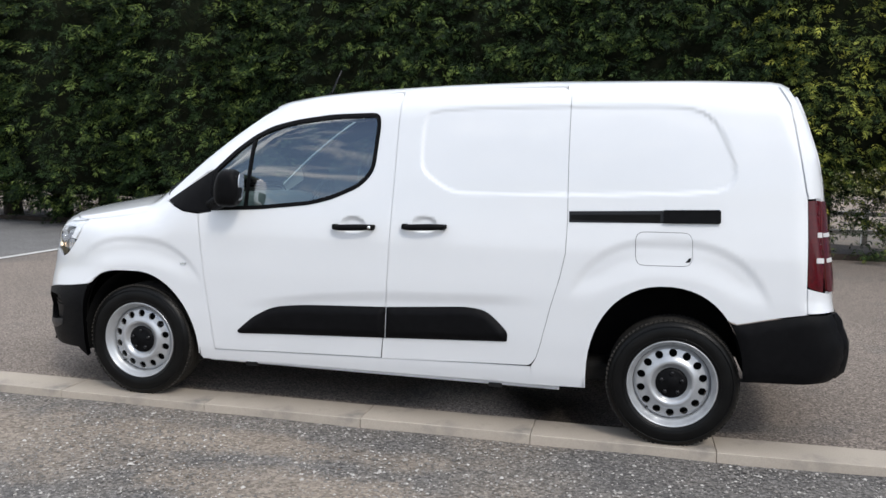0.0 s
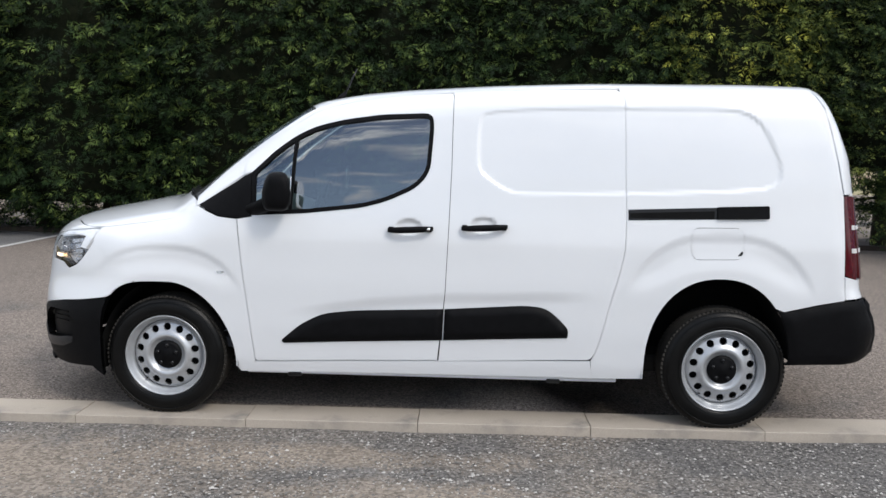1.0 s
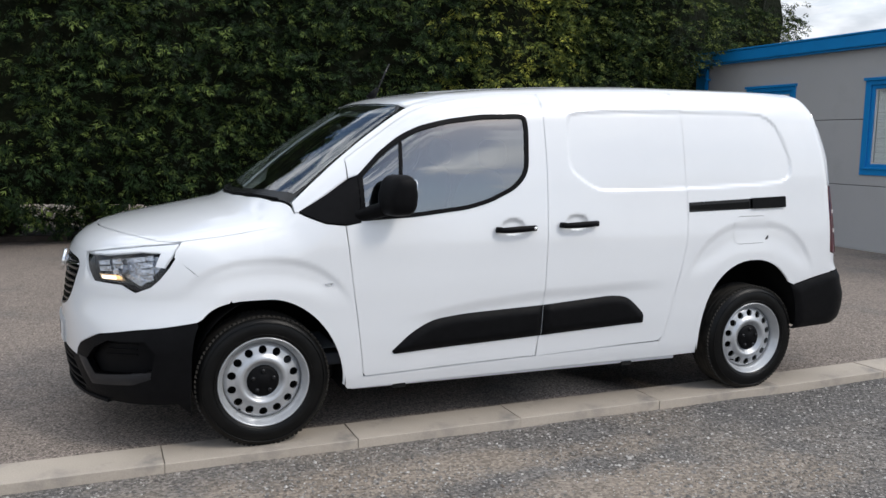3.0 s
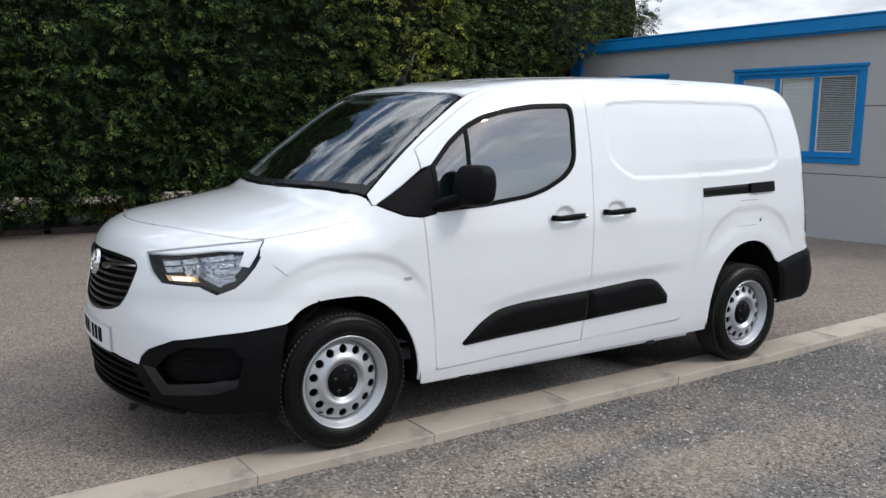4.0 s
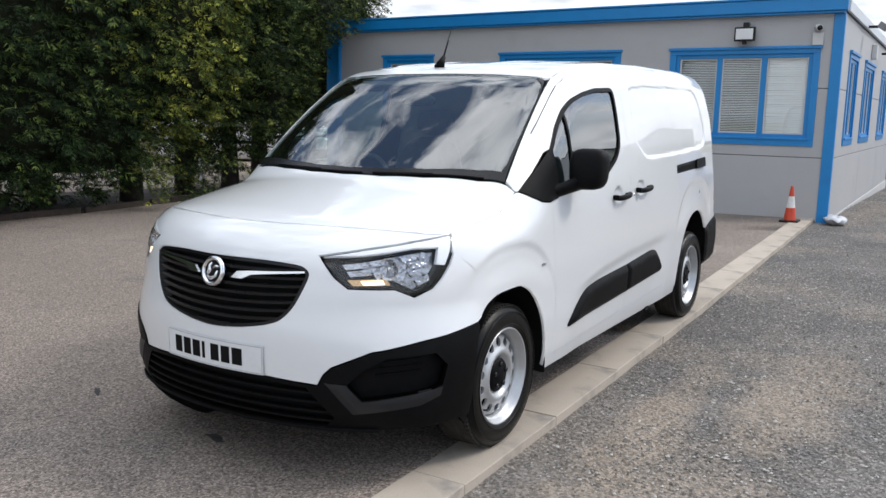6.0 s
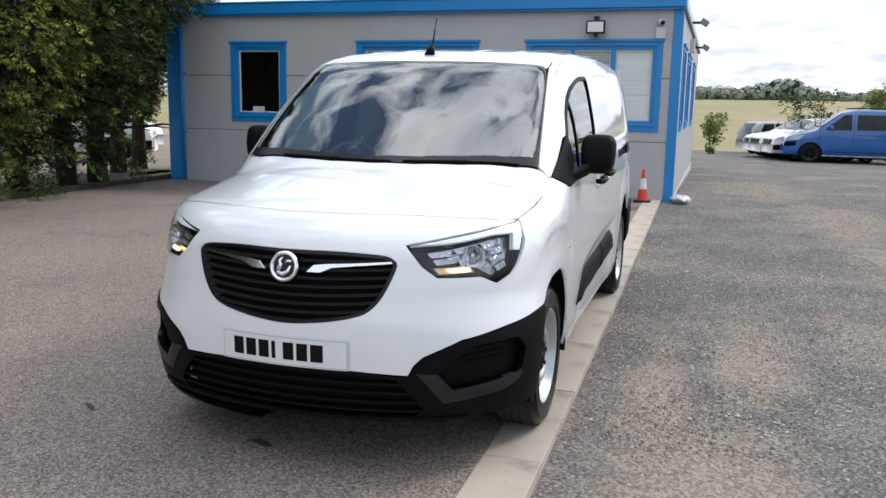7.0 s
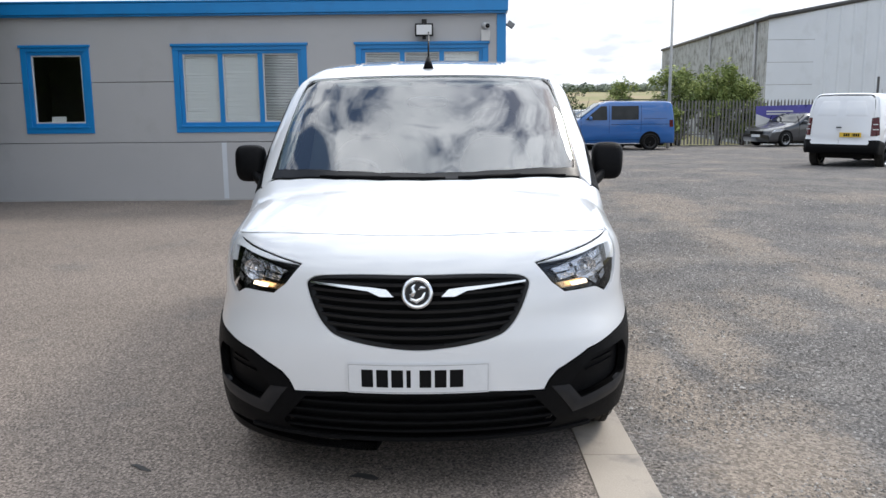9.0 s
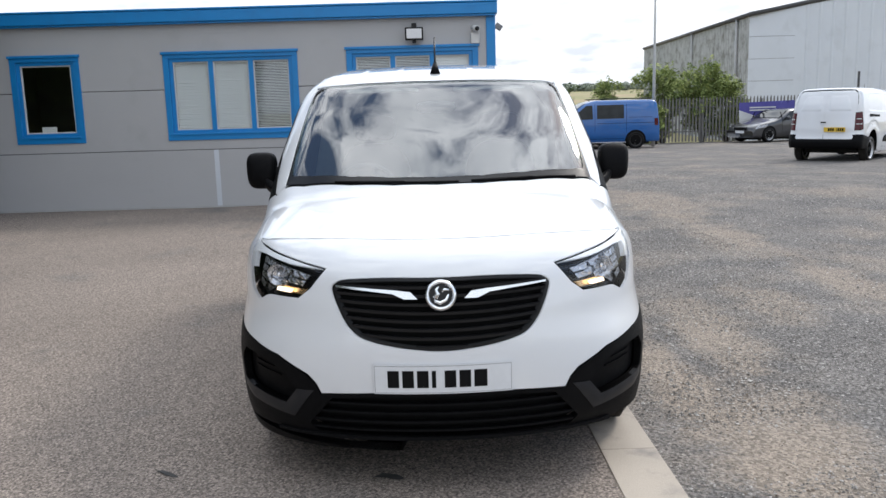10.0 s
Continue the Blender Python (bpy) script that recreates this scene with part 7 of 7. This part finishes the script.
sedan = vehicle("saloon_car", CAR_TOP, 0.93, 0.90, (0.82, 3.62), 0.325, GREY_CAR, [[(1.62, 0.98), (2.10, 1.30), (2.42, 1.36), (2.50, 0.99)], [(2.56, 0.99), (2.52, 1.36), (3.0, 1.36), (3.62, 1.10), (3.50, 1.0)]],
                bottom=0.22, tum=0.24, screen=[(1.42, 1.03), (2.10, 1.37)], head_lamp=[(0.10, 0.62), (0.24, 0.74), (0.75, 0.79), (0.60, 0.68)], rear_lamp=[(4.2, 0.85), (4.2, 0.95), (4.55, 0.93), (4.56, 0.84)], doors=(1.55, 2.53))
sedan.matrix_world = at_ground(32.6, -13.2, -66)
box("grille", -0.012, 0.05, -0.36, 0.36, 0.56, 0.68, GLOSS_BLACK, sedan, "dark kidney grille", bevel=0.01)
box("plate", -0.022, -0.014, -0.26, 0.26, 0.42, 0.53, PLATE_WHITE, sedan, bevel=0.003)
tagged(sedan, "dark grey saloon car with bright alloy wheels", "car")
SUV_TOP = [(0.0, 0.55), (0.05, 0.85), (0.35, 0.98), (1.15, 1.10), (1.45, 1.25), (2.0, 1.58), (2.6, 1.66), (3.7, 1.60), (4.1, 1.30), (4.25, 0.95), (4.28, 0.6)]
for k, (x, y, turn) in enumerate(((31.6, -3.5, -78), (33.2, -3.1, -74), (34.9, -2.9, -76))):
    if k == 0:
        suv = vehicle("parked_car", SUV_TOP, 1.02, 0.91, (0.85, 3.45), 0.34, WHITE_PAINT, [[(1.55, 1.10), (2.05, 1.48), (2.5, 1.56), (2.55, 1.10)], [(2.62, 1.10), (2.58, 1.56), (3.4, 1.52), (3.75, 1.15)]],
                      screen=[(1.36, 1.18), (2.0, 1.58)], head_lamp=[(0.06, 0.76), (0.16, 0.90), (0.62, 0.96), (0.5, 0.82)], doors=(1.5, 2.58), plastics=[[(0.02, 0.40), (0.02, 0.60), (0.40, 0.62), (0.45, 0.40)]], rear_lamp=[(3.95, 1.0), (3.95, 1.2), (4.18, 1.2), (4.22, 1.0)])
        box("grille", -0.015, 0.05, -0.5, 0.5, 0.62, 0.80, GLOSS_BLACK, suv, "dark grille", bevel=0.02)
        suv.matrix_world = at_ground(x, y, turn)
        ob = suv
    else:
        ob = copy_thing(suv, at_ground(x, y, turn))
    tagged(ob, "white parked car in a row of vehicles", "car", "row of parked cars")
ESTATE_TOP = [(0.0, 0.5), (0.05, 0.78), (0.35, 0.92), (1.15, 1.05), (1.45, 1.18), (2.0, 1.50), (2.6, 1.60), (3.9, 1.58), (4.25, 1.42), (4.42, 0.98), (4.46, 0.55)]
estate = vehicle("estate_car", ESTATE_TOP, 1.0, 0.90, (0.85, 3.5), 0.33, TRIM_LIGHT, [[(1.55, 1.06), (2.05, 1.42), (2.5, 1.50), (2.55, 1.06)], [(2.62, 1.06), (2.58, 1.50), (3.3, 1.50), (3.3, 1.06)], [(3.38, 1.06), (3.38, 1.50), (3.85, 1.47), (4.05, 1.10)]],
                 screen=[(1.36, 1.12), (2.0, 1.50)], doors=(1.5, 2.58), plastics=[[(4.05, 0.40), (4.05, 0.62), (4.44, 0.62), (4.44, 0.40)]], rear_lamp=[(4.16, 0.86), (4.14, 1.12), (4.36, 1.10), (4.40, 0.86)])
bm = bmesh.new()
rows = []
for x, z, hw in ((4.475, 0.56, 0.72), (4.470, 0.80, 0.74), (4.448, 0.98, 0.73), (4.33, 1.28, 0.66), (4.235, 1.50, 0.60)):
    rows.append([bm.verts.new((x - 0.05 * (y / hw) ** 2, y, z)) for y in np.linspace(-hw, hw, 9)])
for p, q in zip(rows, rows[1:]):
    for k in range(8):
        bm.faces.new((p[k], p[k + 1], q[k + 1], q[k]))
part("tailgate", bm, GREY_CAR, estate, "dark tailgate", smooth=True)
estate.matrix_world = at_ground(41.6, -6.9, 115)
tagged(estate, "pale estate car with a dark tailgate, parked at the row's end", "car", "row of parked cars")

# a second van of the same kind, seen from behind
copy = copy_thing(van, at_ground(19.30, -12.10, 136) @ pose(0, 0, 0))
tagged(copy, "white panel van with dark tail lights and a yellow plate", "van")

# vehicles behind the trees
TRANSIT_TOP = [(0.0, 0.6), (0.04, 0.95), (0.35, 1.10), (1.05, 1.35), (1.75, 2.05), (2.2, 2.25), (5.2, 2.25), (5.45, 2.1), (5.5, 0.7)]
tr = vehicle("delivery_van", TRANSIT_TOP, 1.25, 0.98, (0.95, 4.2), 0.35, WHITE_PAINT, [[(1.30, 1.32), (1.75, 1.85), (2.2, 1.9), (2.2, 1.32)]], screen=[(1.2, 1.45), (1.85, 2.1)], doors=(1.2, 2.3), plastics=[[(0.02, 0.35), (0.02, 0.62), (0.5, 0.62), (0.55, 0.35)], [(2.3, 0.75), (5.3, 0.75), (5.3, 0.85), (2.3, 0.85)]])
tr.matrix_world = at_ground(17.6, 14.45, 122)
tagged(tr, "white delivery van parked behind the trees", "van")
mb = copy_thing(tr, at_ground(27.0, 21.6, 95))
tagged(mb, "white van parked beyond the building's far corner", "van")
digger = empty("loader", at_ground(24.0, 22.0, 20))
box("chassis", -1.6, 1.6, -0.8, 0.8, 0.45, 1.0, YELLOW_PAINT, digger, "yellow machine body", bevel=0.08)
box("cab", -0.6, 0.5, -0.65, 0.65, 1.0, 1.9, DARK_GLASS, digger, "glazed cab", bevel=0.06)
tube("boom", [(1.2, 0, 1.0), (2.2, 0, 1.5), (3.0, 0, 0.6)], 0.13, YELLOW_PAINT, digger, "yellow boom", 8)
for x in (-1.0, 1.0):
    for y in (-0.85, 0.85):
        lathe("tyre", [(0.0, 0.12), (0.25, 0.14), (0.48, 0.13), (0.5, 0.0), (0.48, -0.13), (0.0, -0.12)], RUBBER, digger, "", 24, Matrix.Translation((x, y, 0.5)))
tagged(digger, "yellow loading machine beyond the trees", "loader")
# low white rail behind the trees
rail = empty("low_fence")
for k in range(4):
    x = 5.4 + k * 1.5
    box("post", x - 0.05, x + 0.05, 11.95, 12.05, float(ground_z(x, 12)) - 0.1, float(ground_z(x, 12)) + 0.62, FRAME_WHITE, rail, bevel=0.005)
for z in (0.18, 0.52):
    box("rail", 5.3, 10.0, 11.90, 11.945, -0.1 + z, -0.1 + z + 0.08, FRAME_WHITE, rail, bevel=0.004)
tagged(rail, "low white post-and-rail fence behind the trees", "fence")

barrier = box("barrier", 0.75, 1.80, 10.7, 11.1, float(ground_z(1.2, 10.9)) - 0.06, float(ground_z(1.2, 10.9)) + 0.17, YELLOW_PAINT, None, bevel=0.03)
tagged(barrier, "low yellow barrier block lying behind the trees", "barrier")

# ---- fence, pole, banner, shed ----
fence = empty("palisade_fence")
bm = bmesh.new()
outline = [(-0.035, 0.0), (0.035, 0.0), (0.035, 1.88), (0.012, 2.0), (-0.012, 2.0), (-0.035, 1.88)]
fr = [bm.verts.new((-0.012 if abs(y) < 0.02 else 0.0, y, z)) for y, z in outline]
bk = [bm.verts.new((0.010 if abs(y) < 0.02 else 0.022, y, z)) for y, z in outline]
bm.faces.new(fr[::-1])
bm.faces.new(bk)
for k in range(6):
    bm.faces.new((fr[k], fr[(k + 1) % 6], bk[(k + 1) % 6], bk[k]))
pale = bpy.data.meshes.new("pale")
bmesh.ops.recalc_face_normals(bm, faces=bm.faces[:])
bm.to_mesh(pale)
bm.free()
pale.materials.append(GALV)
FX = 34.6
for k in range(118):
    y = -9.1 - 0.155 * k
    ob = new("pale", pale)
    ob.parent = fence
    ob.matrix_local = pose(FX, y, float(ground_z(FX, y)) + random.uniform(0.0, 0.03), 0, random.uniform(-0.6, 0.6), random.uniform(-4, 4))
gz = float(ground_z(FX, -12))
for z in (0.45, 1.55):
    box("fence_rail", FX + 0.035, FX + 0.085, -27.6, -9.0, gz + z, gz + z + 0.05, GALV, fence, bevel=0.004)
for k in range(7):
    y = -9.4 - 2.75 * k
    box("fence_post", FX + 0.09, FX + 0.19, y - 0.05, y + 0.05, gz - 0.1, gz + 1.9, GALV, fence, bevel=0.004)
tagged(fence, "dull galvanised palisade fence of pointed pales", "fence")
for y in (-19.4, -22.9):
    tall = box("tall_post", FX + 0.2, FX + 0.28, y - 0.04, y + 0.04, gz - 0.1, gz + 3.0, ROOF_EDGE, None, bevel=0.004)
    tagged(tall, "thin dark steel post behind the fence", "post")
banner = empty("banner")
v, f = fill(dense([(-15.75, 0.95), (-13.3, 1.0), (-13.3, 1.62), (-15.75, 1.68)], 0.1), [], 0.15)
px = FX - 0.05 + 0.02 * np.sin(v[:, 0] * 6)
mesh_ob("cloth", np.column_stack([px, v[:, 0] * 1.04, v[:, 1] + gz + 0.10]), f, BANNER, banner, "purple-blue printed cloth")
v, f = fill(dense([(-14.15, 0.96), (-13.3, 0.72), (-13.3, 1.28)], 0.1), [], 0.15)
mesh_ob("white_flash", np.column_stack([np.full(len(v), FX - 0.085), v[:, 0] * 1.04, v[:, 1] + gz + 0.10]), f, FRAME_WHITE, banner, "white printed corner")
for z, a, b in ((1.46, -15.5, -14.3), (1.34, -15.2, -14.3), (1.34, -16.2, -15.6)):
    box("print_bar", FX - 0.095, FX - 0.085, a, b, gz + z, gz + z + 0.06, FRAME_WHITE, banner, bevel=0)
tagged(banner, "purple banner with white print tied to the fence", "banner")
pole = tube("lamp_pole", [(31.2, -9.05, gz - 0.2), (31.2, -9.05, 2.6), (31.25, -9.07, 5.7)], [0.075, 0.062, 0.045], POLE_GREY, None, "", 14)
tagged(pole, "tall pale grey steel pole beside the fence", "pole")

shed = empty("warehouse")
SX, SY, EAVE = 44.0, -17.65, 6.1
SB = -1.2


def ribbed(name, ax, ay, bx, by, z0, top0, top1, pitch, material, parent):
    """Upright ribbed sheeting between two corners."""
    n = int(math.hypot(bx - ax, by - ay) / pitch)
    nx, ny = (by - ay), -(bx - ax)
    ln = math.hypot(nx, ny)
    nx, ny = nx / ln, ny / ln
    verts, faces = [], []
    for k in range(n):
        for q, o in ((0.0, 0.0), (0.78, 0.0), (0.84, 0.035), (0.94, 0.035), (1.0, 0.0)):
            t = (k + q) / n
            x, y = ax + (bx - ax) * t + nx * o, ay + (by - ay) * t + ny * o
            verts += [(x, y, z0), (x, y, top0 + (top1 - top0) * t)]
    faces = [(2 * i, 2 * i + 2, 2 * i + 3, 2 * i + 1) for i in range(len(verts) // 2 - 1)]
    return mesh_ob(name, verts, faces, material, parent, smooth=False)


ribbed("side_cladding", 72.0, -18.6, SX, SY, SB, EAVE, EAVE, 0.33, OLD_CLADDING, shed)["label"] = "stained grey ribbed sheeting"
ribbed("gable_cladding", SX, SY - 2.6, SX + 1.0, -36.0, SB, EAVE + 0.48, 9.3, 0.75, CLADDING, shed)["label"] = "pale blue-grey ribbed sheeting"
for k in range(6):
    z0 = SB + k * 1.23
    z1 = min(z0 + 1.21, EAVE + 0.02)
    bm = bmesh.new()
    zt = (z1, z1 + (0.45 if k == 5 else 0))
    vs = [bm.verts.new(c) for c in ((SX, SY, z0), (SX, SY - 2.6, z0), (SX, SY - 2.6, zt[1]), (SX, SY, zt[0]), (SX + 0.1, SY, z0), (SX + 0.1, SY - 2.6, z0), (SX + 0.1, SY - 2.6, zt[1]), (SX + 0.1, SY, zt[0]))]
    for q in ((0, 1, 2, 3), (7, 6, 5, 4), (0, 4, 5, 1), (1, 5, 6, 2), (2, 6, 7, 3), (3, 7, 4, 0)):
        bm.faces.new([vs[i] for i in q])
    part("flat_panel", bm, CLADDING, shed)
tube("eaves_gutter", [(72.0, -18.55, EAVE + 0.03), (SX - 0.1, SY + 0.08, EAVE + 0.03)], 0.12, ROOF_EDGE, shed, "dark gutter", 6)
tube("verge_flashing", [(SX - 0.12, SY + 0.05, EAVE + 0.05), (SX + 0.9, -36.0, 9.42)], 0.14, ROOF_EDGE, shed, "dark roof edge", 6)
for t in (0.07, 0.42):
    x, y = SX + 28 * t, SY - 0.95 * t + 0.08
    tube("downpipe", [(x, y, EAVE), (x, y, SB)], 0.09, POLE_GREY, shed, "", 8)
bm = bmesh.new()
for q in (((72, -18.6, EAVE), (SX, SY, EAVE), (SX + 1, -36, 9.35), (72, -36, 9.35)), ((72, -18.6, SB), (72, -36, SB), (72, -36, 9.35), (72, -18.6, EAVE))):
    bm.faces.new([bm.verts.new(p) for p in q])
part("roof", bm, ROOF_EDGE, shed, "grey sheet roof")
tube("floodlight_arm", [(SX + 1.2, SY, 2.6), (SX + 1.2, SY + 0.35, 2.8)], 0.05, FRAME_WHITE, shed, "", 6)
tagged(shed, "large pale blue-grey metal-clad warehouse with stained side", "warehouse")

# ---- bushes, saplings, distant woods ----
for k, (x, y, rad, h, n, seed) in enumerate(((35.9, -10.7, 1.15, 3.3, 1100, 1), (36.0, -12.6, 1.25, 3.5, 1200, 2), (35.8, -13.7, 0.8, 2.7, 600, 3), (34.2, -9.9, 0.45, 1.6, 260, 4))):
    b = leafy("bush", rad, h, 2 * n, BUSH, 60 + seed, 0.24, 7)
    b.matrix_world = at_ground(x, y, 0)
    tagged(b, "straggling green bush growing through the fence", "bush", "bushes by the fence")
for x, y, rad, h, n, seed, mt, nm, lab in ((36.5, -1.45, 0.5, 1.75, 420, 11, BUSH, "bush", "thin green bush at the yard's edge"), (37.5, -5.1, 0.8, 2.6, 230, 12, SAPLING, "sapling", "spindly dark sapling behind the parked cars"),
                                     (37.2, -6.2, 0.7, 2.8, 230, 13, SAPLING, "sapling", "spindly dark sapling behind the parked cars"), (37.5, -8.4, 0.85, 2.9, 900, 14, BUSH, "small_tree", "small leafy green tree behind the blue van"),
                                     (37.5, -10.2, 0.8, 2.2, 400, 15, BUSH, "bush", "low green bush beyond the pole")):
    b = leafy(nm, rad, h, n, mt, seed, 0.22, 5)
    b.matrix_world = at_ground(x, y, 0, -0.1)
    tagged(b, lab, "tree" if nm != "bush" else "bush")
rng = np.random.default_rng(3)
count = 1500
wx = 225 + 60 * rng.uniform(size=count)
wy = -190 + 330 * rng.uniform(size=count)
hill = 2.2 + 0.7 * np.sin(wy * 0.05 + 1) + 2.9 * np.exp(-((wy + 18) / 6.0) ** 2) + rng.uniform(-1.3, 0.9, count)
base, per = (0.0255 * np.minimum(wx - 45, 210) - 0.15)[:, None], 80
# each tree: a crown of small leafy clumps round its own centre
h = np.maximum(hill, 1.6)[:, None]
way = rng.normal(0, 1, (count, per, 3))
way /= np.linalg.norm(way, axis=2, keepdims=True)
swell = rng.uniform(0.72, 1.08, (count, per))
at = np.stack([wx[:, None] + way[..., 0] * swell * h * 0.55, wy[:, None] + way[..., 1] * swell * h * 0.62, base + h * 0.42 + way[..., 2] * swell * h * 0.55], -1).reshape(-1, 3)
at[:, 2] = np.maximum(at[:, 2], np.repeat(base[:, 0], per) - 0.3)
side = np.cross(way.reshape(-1, 3), rng.normal(0, 1, (count * per, 3)))
side /= np.linalg.norm(side, axis=1, keepdims=True)
lift_v = np.cross(side, way.reshape(-1, 3))
size = (rng.uniform(0.12, 0.25, (count, per)) * h).reshape(-1, 1)
verts = np.stack([at + side * size, at + lift_v * size * 0.8 + way.reshape(-1, 3) * size * 0.2, at - side * size, at - lift_v * size * 0.8], 1).reshape(-1, 3)
faces = np.arange(len(verts)).reshape(-1, 4)
woods = mesh_ob("distant_woods", verts, faces, HAZED_WOOD, None)
tagged(woods, "green woods along the skyline, paled with a haze colour", "woods", kind="stuff")

# ---- small things on the ground ----
bagm = blob("plastic_bag", 9.62, -1.10, float(ground_z(9.62, -1.1)) + 0.03, 0.20, 0.15, 0.055, BAG, None, "", 2.0, 26, 12)
for vtx in bagm.data.vertices:
    k = noise.noise(vtx.co * 14) * 0.05 + noise.noise(vtx.co * 30) * 0.02
    vtx.co += Vector((k, k * 0.7, k * 0.8))
tagged(bagm, "crumpled pale plastic bag by the building's corner", "bag")
for x, y, sx, sy, rot in ((-0.68, 0.245, 0.056, 0.034, 75), (-0.585, 1.22, 0.060, 0.015, 60)):
    pts = [(sx * (1 + 0.3 * math.sin(3 * q + x)) * math.cos(q), sy * (1 + 0.4 * math.cos(2 * q + y)) * math.sin(q)) for q in np.linspace(0, 2 * math.pi, 25)[:-1]]
    v, f = fill(dense(pts, 0.02), [], 0.03)
    ob = mesh_ob("oil_spot", np.column_stack([v, np.full(len(v), 0.009) - 0.004 * (np.hypot(v[:, 0] / sx, v[:, 1] / sy))]), f, DARK_STAIN, None)
    ob.matrix_world = pose(x, y, 0.0, 0, 0, rot)
    tagged(ob, "small dark oil spot on the asphalt", "stain")


def stones(name, n, seed, area, smin, smax, material, label):
    """Loose chippings over a stretch of the yard, each a small faceted lump."""
    rng = np.random.default_rng(seed)
    x0, x1, y0, y1 = area
    p = np.stack([rng.uniform(x0, x1, n), y1 - (y1 - y0) * rng.uniform(size=n) ** 1.0], 1)
    p = p[p[:, 1] < kerb_near(p[:, 0]) - 0.02]
    n = len(p)
    size = smin + (smax - smin) * rng.uniform(size=n) ** 3
    shape = np.array([(1, 0, 0), (0.3, 0.9, 0.1), (-0.85, 0.45, 0), (-0.6, -0.75, 0.1), (0.5, -0.8, 0), (0.15, 0.05, 0.75)])
    jit = 1 + rng.uniform(-0.35, 0.35, (n, 6, 3))
    a = rng.uniform(0, 6.28, n)
    q = shape[None] * jit * size[:, None, None]
    x = q[..., 0] * np.cos(a)[:, None] - q[..., 1] * np.sin(a)[:, None]
    y = q[..., 0] * np.sin(a)[:, None] + q[..., 1] * np.cos(a)[:, None]
    gz = ground_z(p[:, 0], p[:, 1]) - 0.039
    v = np.stack([x + p[:, :1], y + p[:, 1:], q[..., 2] * 0.9 + gz[:, None]], -1).reshape(-1, 3)
    f = [(6 * i + j, 6 * i + (j + 1) % 5, 6 * i + 5) for i in range(n) for j in range(5)]
    ob = mesh_ob(name, v, f, material, None, smooth=False)
    tagged(ob, label, "stones", kind="stuff")


def stone_mat(name, tones):
    m = bpy.data.materials.new(name)
    m.use_nodes = True
    n, l = m.node_tree.nodes, m.node_tree.links
    g, r = n.new("ShaderNodeNewGeometry"), n.new("ShaderNodeValToRGB")
    r.color_ramp.elements[0].color, r.color_ramp.elements[1].color = (*tones[0], 1), (*tones[2], 1)
    e = r.color_ramp.elements.new(0.6)
    e.color = (*tones[1], 1)
    l.new(g.outputs["Random Per Island"], r.inputs[0])
    l.new(r.outputs[0], n["Principled BSDF"].inputs["Base Color"])
    n["Principled BSDF"].inputs["Roughness"].default_value = 0.9
    return m


CHIPS = stone_mat("chippings", ((0.10, 0.093, 0.086), (0.215, 0.198, 0.18), (0.50, 0.475, 0.44)))
stones("gravel_chippings", 62000, 21, (-4.2, 6.0, -3.2, -0.7), 0.003, 0.009, CHIPS, "grey and pale gravel chippings lying loose")
stones("gravel_chippings", 42000, 22, (-0.5, 16.0, -6.5, -0.9), 0.004, 0.013, CHIPS, "grey and pale gravel chippings lying loose")
stones("pebbles", 90, 23, (-3.0, 7.0, -3.0, -1.0), 0.010, 0.022, CHIPS, "scattered pale pebbles on the gravel")
CLOD = mat("soil_clod", (0.12, 0.095, 0.075), 0.95, var=(0.19, 0.155, 0.125), scale=30, grain=0.3, spec=0.2)
stones("soil_clods", 350, 24, (-1.3, 1.7, -1.85, -1.16), 0.003, 0.011, CLOD, "small dark clods of soil on the gravel")
stones("soil_clods", 240, 25, (1.6, 7.5, -4.6, -1.5), 0.004, 0.014, CLOD, "small dark clods of soil on the gravel")
